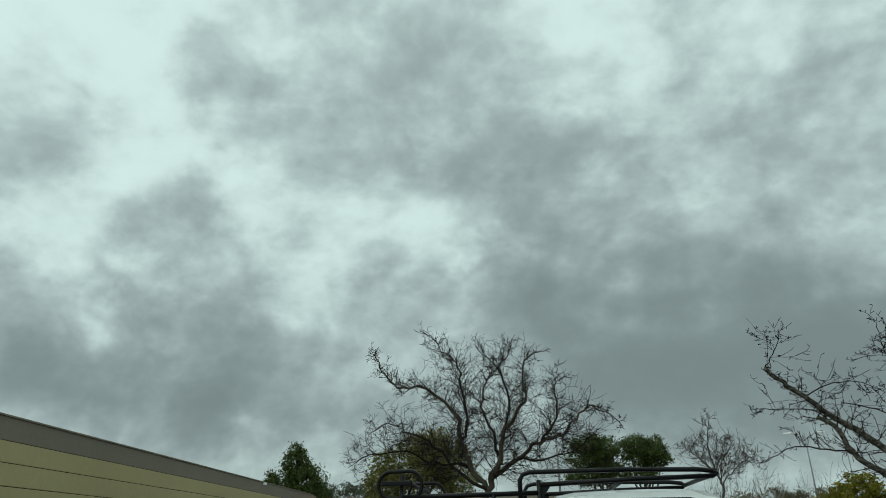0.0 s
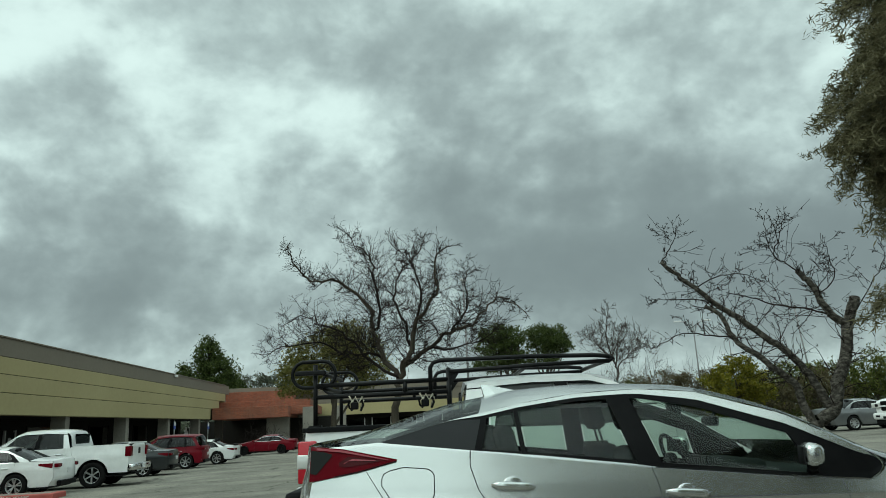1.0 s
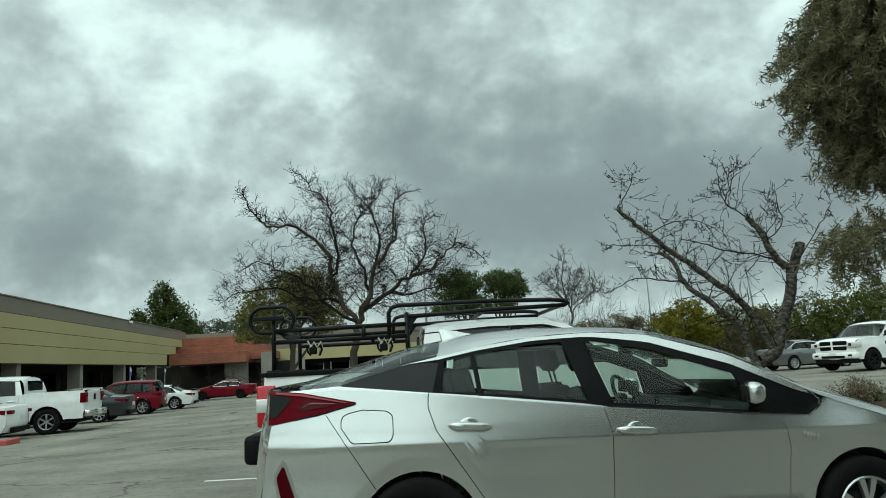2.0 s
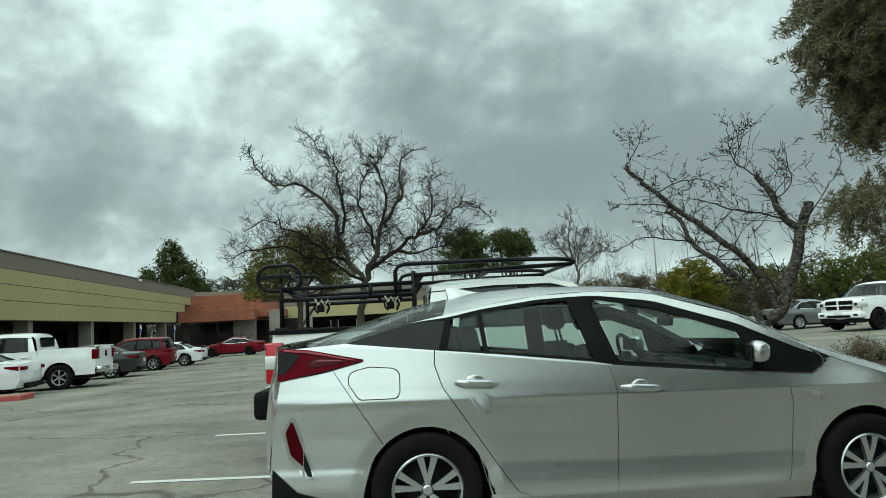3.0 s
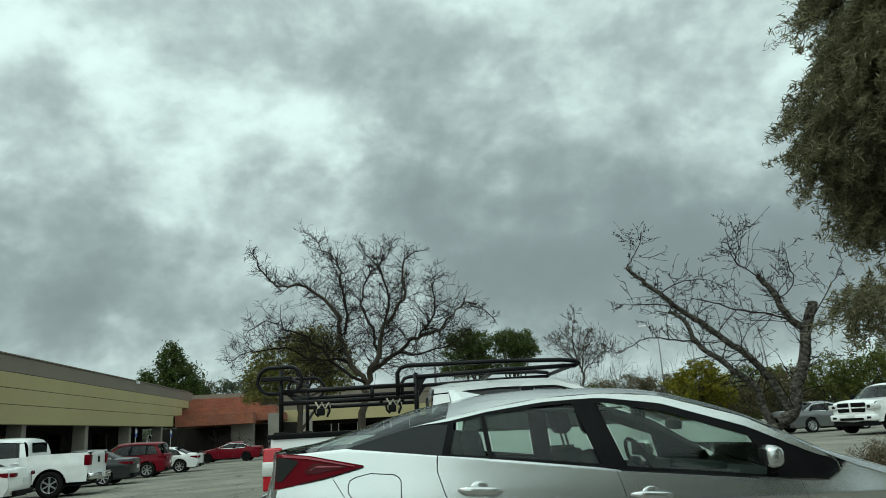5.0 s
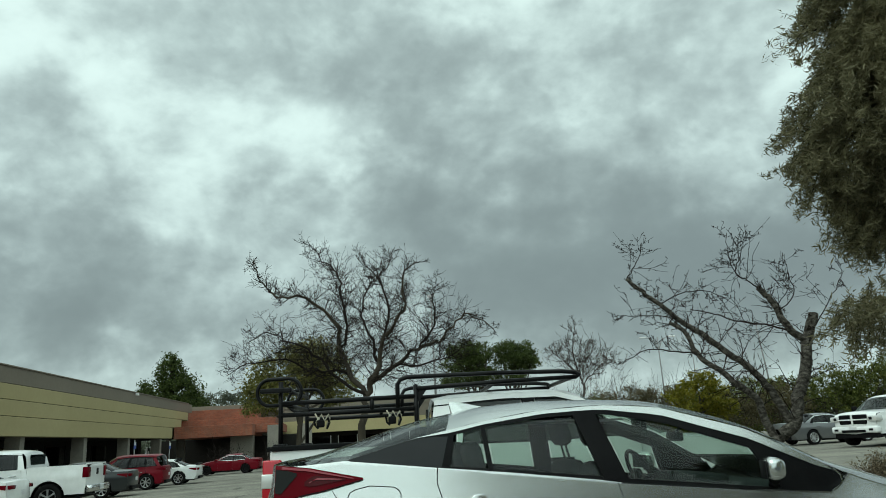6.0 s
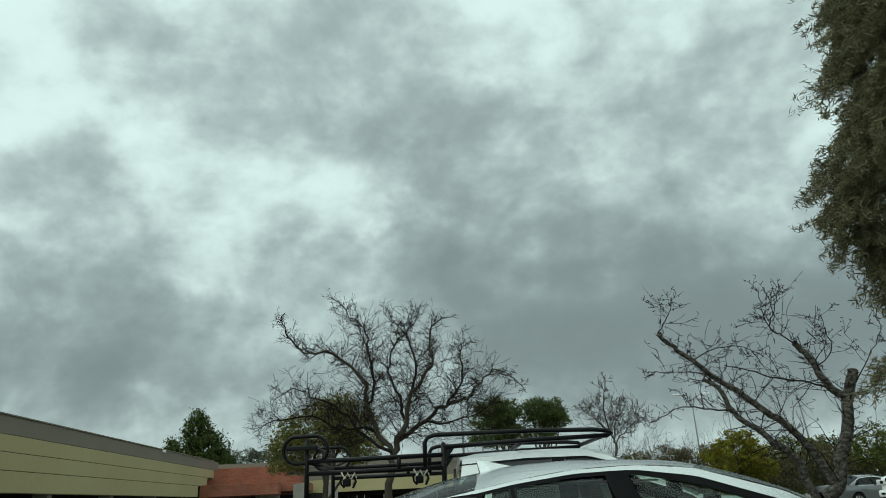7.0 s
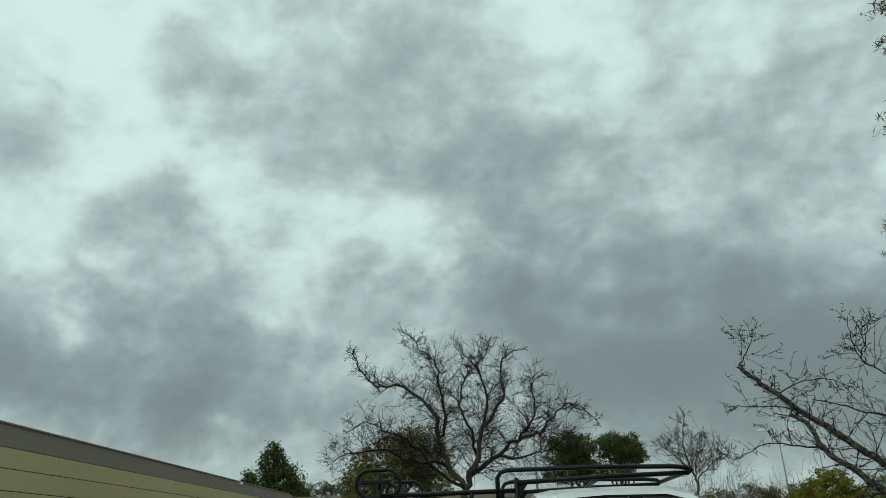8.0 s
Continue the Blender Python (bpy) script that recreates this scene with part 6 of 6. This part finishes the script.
bare_tree("pruned_tree", PRUNED_AT, PRUNED, "hard-pruned leafless tree with pale lichened limbs and stubs", 5, M_BARK_PALE, M_TWIG, 0.15, 1.15, 0.74, 2, 0.03, 0.20, 0.010, 0.22, 0.0038)
bare_tree("bare_tree", SMALLBARE_AT, SMALLBARE, "slim leafless grey tree beyond the lot", 8, M_TWIG_GREY, M_TWIG_GREY, 0.5, 2.8, 1.3, 3, 0.08, 0.0, 0.05, 0.1, 0.010)

GROW = lambda x, y: (x, y, gz(x, y))
leafy_tree("conifer_tree", GROW(-31.7, 85), 12.4, [(0, 0, 6.4, 4.2, 4.0, 2.4), (-1.5, 0, 8.6, 2.2, 2.2, 2.0), (1.5, 0, 8.9, 2.4, 2.2, 2.0), (0.1, 0, 10.9, 1.7, 1.7, 1.9), (0.1, 0, 12.4, 0.8, 0.8, 0.9), (2.8, 0, 7.2, 1.7, 2, 1.7), (-2.9, 0, 7.2, 1.5, 2, 1.5)], "dense dark green conifer behind the shop roof", M_LEAF_CONIFER, 21, 0.34, 26, 0.62, 0.4, 0.35, fill=0.35)
leafy_tree("distant_tree", GROW(-28.5, 97), 8, [(-1.5, 0, 8.1, 2.6, 2, 1.5), (1.6, 0, 7.9, 2.2, 2, 1.4), (4, 0, 7.6, 1.8, 2, 1.2)], "hazy grey-green tree behind the shop roof", M_LEAF_FAR, 22, 0.38, 11, 0.7, 0.45, 0.25, fill=0.3)
leafy_tree("olive_tree", GROW(-7.9, 40), 6.2, [(-0.4, 0, 5.2, 2.3, 2.0, 1.5), (1.3, 0, 5.9, 1.6, 1.6, 1.5), (-1.9, 0, 4.4, 1.3, 1.5, 1.3), (0.4, 0, 6.4, 1.3, 1.3, 0.9), (2.2, 0, 4.6, 1.3, 1.3, 1.1)], "olive green leafy tree behind a bare tree", M_LEAF_OLIVE, 23, 0.19, 46, 0.42, 0.45, 0.2, fill=0.25)
leafy_tree("stone_pine", GROW(3.3, 70), 8.6, [(-0.6, 0, 9.7, 1.9, 2, 1.0), (0.8, 0, 9.3, 1.6, 2, 1.0), (-0.7, 0, 8.3, 2.3, 2, 0.9), (-0.9, 0, 6.9, 2.4, 2, 0.9), (0.9, 0, 7.6, 1.6, 1.6, 0.8)], "green umbrella pine beyond the lot", M_LEAF_PINE, 24, 0.20, 60, 0.42, 0.45, 0.28, fill=0.3)
leafy_tree("stone_pine", GROW(7.6, 71), 8.4, [(-0.7, 0, 9.5, 1.7, 2, 1.05), (0.9, 0, 9.2, 1.5, 2, 1.15), (0.2, 0, 8.5, 2.3, 2, 0.9), (1.4, 0, 8.2, 1.2, 1.5, 0.6), (-0.6, 0, 7.0, 1.9, 2, 0.7)], "green umbrella pine beyond the lot", M_LEAF_PINE, 25, 0.20, 60, 0.42, 0.45, 0.28, fill=0.3)
leafy_tree("yellow_bush_tree", GROW(14.3, 40), 2.8, [(0, 0, 2.6, 1.5, 1.3, 1.35), (-1.1, 0, 2.1, 1.0, 1, 1.2), (1.2, 0, 2.3, 1.0, 1, 1.2), (0.3, 0, 3.5, 0.9, 1, 0.7)], "rounded yellow-green bushy tree beyond the lot", M_LEAF_YELLOW, 26, 0.17, 46, 0.30, 0.5, 0.14, fill=0.4)
for i, (x, y, hgt, w) in enumerate(((17.0, 47, 3.2, 2.1), (19.6, 46, 3.9, 2.2), (22.3, 46, 4.0, 2.0), (25.0, 46, 4.1, 2.2), (27.6, 46, 4.5, 2.0), (30.3, 47, 5.1, 2.3), (33.5, 47, 5.0, 2.5), (37.0, 46, 4.7, 2.4), (41.0, 45, 4.8, 2.6))):
    leafy_tree("hedge_tree", GROW(x, y), hgt * 0.8, [(0, 0, hgt * 0.50, w * 0.95, 1.4, hgt * 0.48), (0.5 * w, 0.2, hgt * 0.66, w * 0.5, 1.1, hgt * 0.30), (-0.5 * w, 0, hgt * 0.60, w * 0.5, 1.1, hgt * 0.34), (0.1, 0, hgt * 0.82, w * 0.42, 0.9, hgt * 0.24)], "dark green evergreen in a tall hedge row", M_LEAF_HEDGE, 40 + i, 0.24, 17, 0.42, 0.32, 0.12, category="hedge tree", fill=0.45)["group"] = "hedge row"


def brush_rows():
    """Leafless thicket and far woods along the lot's far edge."""
    rng = random.Random(77)
    b = thing("leafless_thicket", Matrix.Translation(GROW(21, 74)), "grey leafless thicket beyond the lot", "thicket", kind="stuff")
    twigs = []
    for _ in range(70):
        p = Vector((rng.uniform(-8, 6), rng.uniform(-2, 2), 0))
        for _ in range(3):
            fork(rng, p, Vector((rng.gauss(0, 0.3), rng.gauss(0, 0.2), 1)).normalized(), rng.uniform(2.2, 4.2), 0.05, 3, twigs, twigs, 0.03, 0, 0.011)
    pipes("stems", twigs, M_TWIG_GREY, b, 3)
    lobes = []
    for k in range(96):
        a = 2 * math.pi * k / 96 + rng.uniform(-0.02, 0.02)
        d = rng.uniform(118, 150)
        lobes.append((d * math.sin(a), d * math.cos(a), rng.uniform(1.2, 2.6), rng.uniform(5, 8), rng.uniform(2, 3), rng.uniform(2.2, 4.2)))
    w = thing("far_woods", Matrix.Translation((0, 0, -0.6)), "hazy belt of far trees all round the lot", "woods", kind="stuff")
    blades("crowns", clumps(78, lobes, 1.6, 1.6, 0.2), 1.0, 0.6, M_LEAF_FAR, w, 79)


brush_rows()
for i, (x, y, hgt, w, mat, label) in enumerate(((12.5, 62, 4.6, 2.2, M_LEAF_HEDGE, "low dark green bush beyond the lot"), (15.6, 62, 5.4, 2.6, M_LEAF_BROWN, "dull brown bushy shrub beyond the lot"), (19.2, 62, 5.2, 2.6, M_LEAF_BROWN, "dull brown bushy shrub beyond the lot"), (17.2, 43, 3.3, 1.6, M_LEAF_BROWN, "dull brown bushy shrub beside the hedge"), (20.2, 43, 3.7, 1.6, M_LEAF_BROWN, "dull brown bushy shrub beside the hedge"))):
    leafy_tree("thicket_bush", GROW(x, y), hgt * 0.7, [(0, 0, hgt * 0.5, w, 1.5, hgt * 0.42), (w * 0.6, 0, hgt * 0.6, w * 0.6, 1.2, hgt * 0.32), (-w * 0.6, 0, hgt * 0.55, w * 0.6, 1.2, hgt * 0.34)], label, mat, 60 + i, 0.22, 17, 0.4, 0.3, 0.1, category="bush", fill=0.45)["group"] = "thicket bushes"
# unseen trees added behind the eye to darken the hatchback's front reflections
for i, (x, y, hgt) in enumerate(((11.5, 1.5, 10.5), (9.0, -5.0, 11.5), (14.0, -10.0, 12.0), (6.5, -11.5, 11.5))):
    leafy_tree("unseen_evergreen", GROW(x, y), hgt * 0.7, [(0, 0, hgt * 0.55, 3.2, 3.0, hgt * 0.40), (1.5, 0.8, hgt * 0.75, 2.0, 2, hgt * 0.24), (-1.6, -0.6, hgt * 0.66, 1.9, 2, hgt * 0.28), (0, 0, hgt * 0.22, 2.6, 2.4, hgt * 0.2)], "unseen broad dark evergreen tree, added to darken car reflections", M_LEAF_HEDGE, 90 + i, 0.40, 14, 0.6, 0.45, 0.24)


def willow():
    """Overhanging tree with narrow grey-green leaves on drooping sprays."""
    foot = (8.6, 8.4, gz(8.6, 8.4))
    tree = thing("narrow_leaved_tree", Matrix.Translation(foot), "overhanging tree with narrow grey-green leaves on drooping sprays", "tree")
    rng = random.Random(3)
    F = Vector(foot)
    lobes = [(4.75, 7.0, 4.15, 0.80, 0.7, 0.85), (5.0, 7.1, 3.35, 0.55, 0.6, 0.45), (4.55, 7.0, 2.30, 0.52, 0.5, 0.28), (5.2, 7.0, 5.0, 0.75, 0.8, 0.7), (5.15, 7.0, 5.95, 0.62, 0.8, 0.65),
             (5.6, 7.2, 6.9, 0.9, 0.9, 0.7), (6.2, 7.3, 4.2, 1.0, 0.9, 1.4), (6.6, 7.6, 5.6, 1.2, 1.0, 1.2), (8.2, 8.2, 6.0, 1.6, 1.4, 1.5), (7.4, 8.4, 4.4, 1.2, 1.2, 1.0), (6.0, 7.3, 2.5, 0.7, 0.6, 0.4)]
    trunk, rad, _ = wander(rng, Vector((0, 0, -0.2)), Vector((-0.05, 0, 1)), 4.6, 0.24, 0.12, 8, 0.06)
    lines, twigs, spots = [(trunk, rad)], [], []
    for x, y, z, rx, ry, rz in lobes:
        c = Vector((x, y, z)) - F
        a = trunk[rng.randint(3, 8)]
        mid = a.lerp(c, 0.55) + Vector((0, 0, 0.35))
        lines.append((smooth_limb([a, mid, c], 4), [0.07 - 0.006 * i for i in range(9)]))
        n = int((760 if x < 5.7 and z > 3 else 420) * rx * rz + 30)
        for _ in range(n):
            u = Vector((rng.gauss(0, 1), rng.gauss(0, 1), rng.gauss(0, 1))).normalized() * rng.uniform(0.25, 1.0) ** 0.5
            p = c + Vector((u.x * rx, u.y * ry, u.z * rz))
            d = Vector((u.x, u.y * 0.6, -0.55 + 0.4 * u.z)).normalized()
            pts, r, _ = wander(rng, p, d, rng.uniform(0.22, 0.5), 0.004, 0.0015, 5, 0.16, -0.10)
            twigs.append((pts, r))
            for q, w in zip(pts, pts[1:]):
                for _ in range(15):
                    spots.append((q.lerp(w, rng.random()) + Vector((rng.gauss(0, 0.025), rng.gauss(0, 0.025), rng.gauss(-0.01, 0.025)))))
    # a few free sprays at the outer edge
    for x, y, z in ((4.07, 7.0, 5.30), (3.98, 7.0, 5.36), (4.32, 7.0, 6.30), (4.10, 7.0, 6.62), (3.88, 7.0, 5.22), (4.15, 7.0, 5.0)):
        c = Vector((x, y, z)) - F
        for _ in range(5):
            pts, r, _ = wander(rng, c + Vector((0.35, 0, 0.12)), Vector((-0.9, rng.gauss(0, 0.3), rng.gauss(-0.35, 0.25))).normalized(), rng.uniform(0.3, 0.5), 0.004, 0.0015, 5, 0.12, -0.05)
            twigs.append((pts, r))
            for q, w in zip(pts, pts[1:]):
                for _ in range(4):
                    spots.append((q.lerp(w, rng.random()) + Vector((rng.gauss(0, 0.02), rng.gauss(0, 0.02), rng.gauss(0, 0.02)))))
    pipes("trunk", lines, M_BARK_GREY, tree, 8)
    tagged(pipes("sprays", twigs, M_TWIG, tree, 3), kind="stuff")
    blades("leaves", [tuple(p) for p in spots], 0.105, 0.12, M_LEAF_WILLOW, tree, 31, droop=0.35)


willow()


def planter():
    """Raised bed with a concrete kerb, dry and green shrubs."""
    at = GROW(8.6, 13.2)
    bed = thing("planting_island", Matrix.Translation(at), "raised planting island with concrete kerb and mulch", "planting island")
    part("mulch", boxed(-3.7, 6.0, -1.6, 1.6, -0.2, 0.10, bevel=0.03), M_SOIL, bed)
    for x0, x1, y0, y1 in ((-3.9, 6.2, -1.8, -1.62), (-3.9, 6.2, 1.62, 1.8), (-3.9, -3.72, -1.62, 1.62), (6.02, 6.2, -1.62, 1.62)):
        part("kerb", boxed(x0, x1, y0, y1, -0.2, 0.15, bevel=0.03), M_CONCRETE, bed)
    rng = random.Random(15)
    for i, (x, y, w, h, mat, label) in enumerate(((7.55, 12.9, 0.22, 0.48, M_DRY, "dry brown shrub with seed heads in the bed"), (7.9, 13.3, 0.20, 0.40, M_DRY, "dry brown shrub with seed heads in the bed"), (8.0, 12.2, 0.34, 0.26, M_LEAF_SHRUB, "low green shrub in the bed"), (8.7, 12.5, 0.45, 0.30, M_LEAF_SHRUB, "low green shrub in the bed"), (9.5, 12.7, 0.45, 0.34, M_LEAF_SHRUB, "low green shrub in the bed"), (8.3, 13.7, 0.35, 0.34, M_LEAF_SHRUB, "low green shrub in the bed"))):
        g = gz(8.6, 13.2) + 0.09
        s = thing("shrub", Matrix.Translation((x, y, g)), label, "shrub", "bed shrubs")
        stems, spots = [], []
        for _ in range(60):
            p = Vector((rng.gauss(0, w * 0.25), rng.gauss(0, w * 0.25), 0))
            pts, r, _ = wander(rng, p, Vector((rng.gauss(0, 0.45), rng.gauss(0, 0.45), 1)).normalized(), h * rng.uniform(0.6, 1.25), 0.004, 0.002, 4, 0.15)
            stems.append((pts, r))
            for q in pts[1:]:
                for _ in range(5):
                    spots.append(tuple(q + Vector((rng.gauss(0, w * 0.14), rng.gauss(0, w * 0.14), rng.gauss(0, 0.03)))))
        tagged(pipes("stems", stems, M_TWIG_GREY if mat is M_DRY else M_TWIG, s, 3), kind="stuff")
        blades("leaves", spots, 0.045, 0.5, mat, s, 60 + i)


planter()


def leafless_shrub(x, y, height, seed):
    """A twiggy bush of many forking stems."""
    rng = random.Random(seed)
    b = thing("leafless_shrub", Matrix.Translation(GROW(x, y)), "leafless twiggy shrub before the brick corner", "shrub", "leafless shrubs")
    stems = []
    for _ in range(26):
        d = Vector((rng.gauss(0, 0.45), rng.gauss(0, 0.45), 1)).normalized()
        fork(rng, Vector((rng.gauss(0, 0.15), rng.gauss(0, 0.15), -0.05)), d, height * rng.uniform(0.5, 0.8), 0.02, 3, stems, stems, 0.02, 0, 0.008)
    tagged(pipes("stems", stems, M_TWIG, b, 3), kind="stuff")


for x, y, height, seed in ((-19.2, 63.0, 2.3, 5), (-18.0, 63.3, 1.9, 6), (-14.6, 62.5, 2.1, 7)):
    leafless_shrub(x, y, height, seed)


# ---- street furniture ----
def light_pole(x, y, height, label, arms, r=0.09, lean=0.0):
    m = pose(x, y, gz(x, y), 0, lean, 0)
    p = thing("street_lamp", m, label, "street lamp")
    part("pole", tube(bmesh.new(), [(0, 0, 0), (0, 0, height)], [r * 1.25, r * 0.75], 10), M_POLE, p, smooth=True)
    part("base", tube(bmesh.new(), [(0, 0, -0.1), (0, 0, 0.6)], 0.28, 14), M_CONCRETE, p)
    for s in arms:
        if s == 0:
            part("lamp_head", boxed(-0.28, 0.30, -0.2, 0.2, height - 0.02, height + 0.16, bevel=0.03), M_LAMPHEAD, p)
        else:
            part("arm", tube(bmesh.new(), [(0, 0, height - 1.4), (0.35 * s, 0, height - 0.5), (0.8 * s, 0, height - 0.05), (1.3 * s, 0, height)], 0.06, 7), M_GALV, p, smooth=True)
            part("lamp_head", boxed(min(1.2 * s, 1.9 * s), max(1.2 * s, 1.9 * s), -0.15, 0.15, height - 0.04, height + 0.1, bevel=0.03), M_LAMPHEAD, p)
    return p


light_pole(-0.28, 60, 13.35, "tall square-headed lot light on a steel pole", (0,))
light_pole(23.4, 75, 10.4, "double-armed street lamp on a grey pole", (-1, 1), 0.075)
light_pole(26.9, 75, 8.2, "plain grey steel pole beyond the lot", (), 0.06)
light_pole(27.9, 60, 9.2, "plain grey steel pole beyond the lot", (), 0.07, -4)
for x, y in ((-17.5, 42), (-18.46, 50)):
    sgn = thing("parking_sign", pose(x, y, gz(x, y), 0, 0, 78), "blue disabled-parking sign on a thin steel post", "sign", "parking signs")
    part("post", tube(bmesh.new(), [(0, 0, 0), (0, 0, 2.55)], 0.03, 8), M_GALV, sgn)
    part("sign_plate", boxed(-0.11, 0.11, -0.035, -0.025, 2.05, 2.42, bevel=0.004), M_SIGNBLUE, sgn)
    part("sign_symbol", boxed(-0.08, 0.08, -0.040, -0.034, 2.25, 2.45), M_LINE, sgn)
on_ground("bay_marking", along((-21.5, 66), (-23.5, 69.5)), 1.4, M_SIGNBLUE, 0.006, "blue painted bay marking on asphalt", "bay marking")
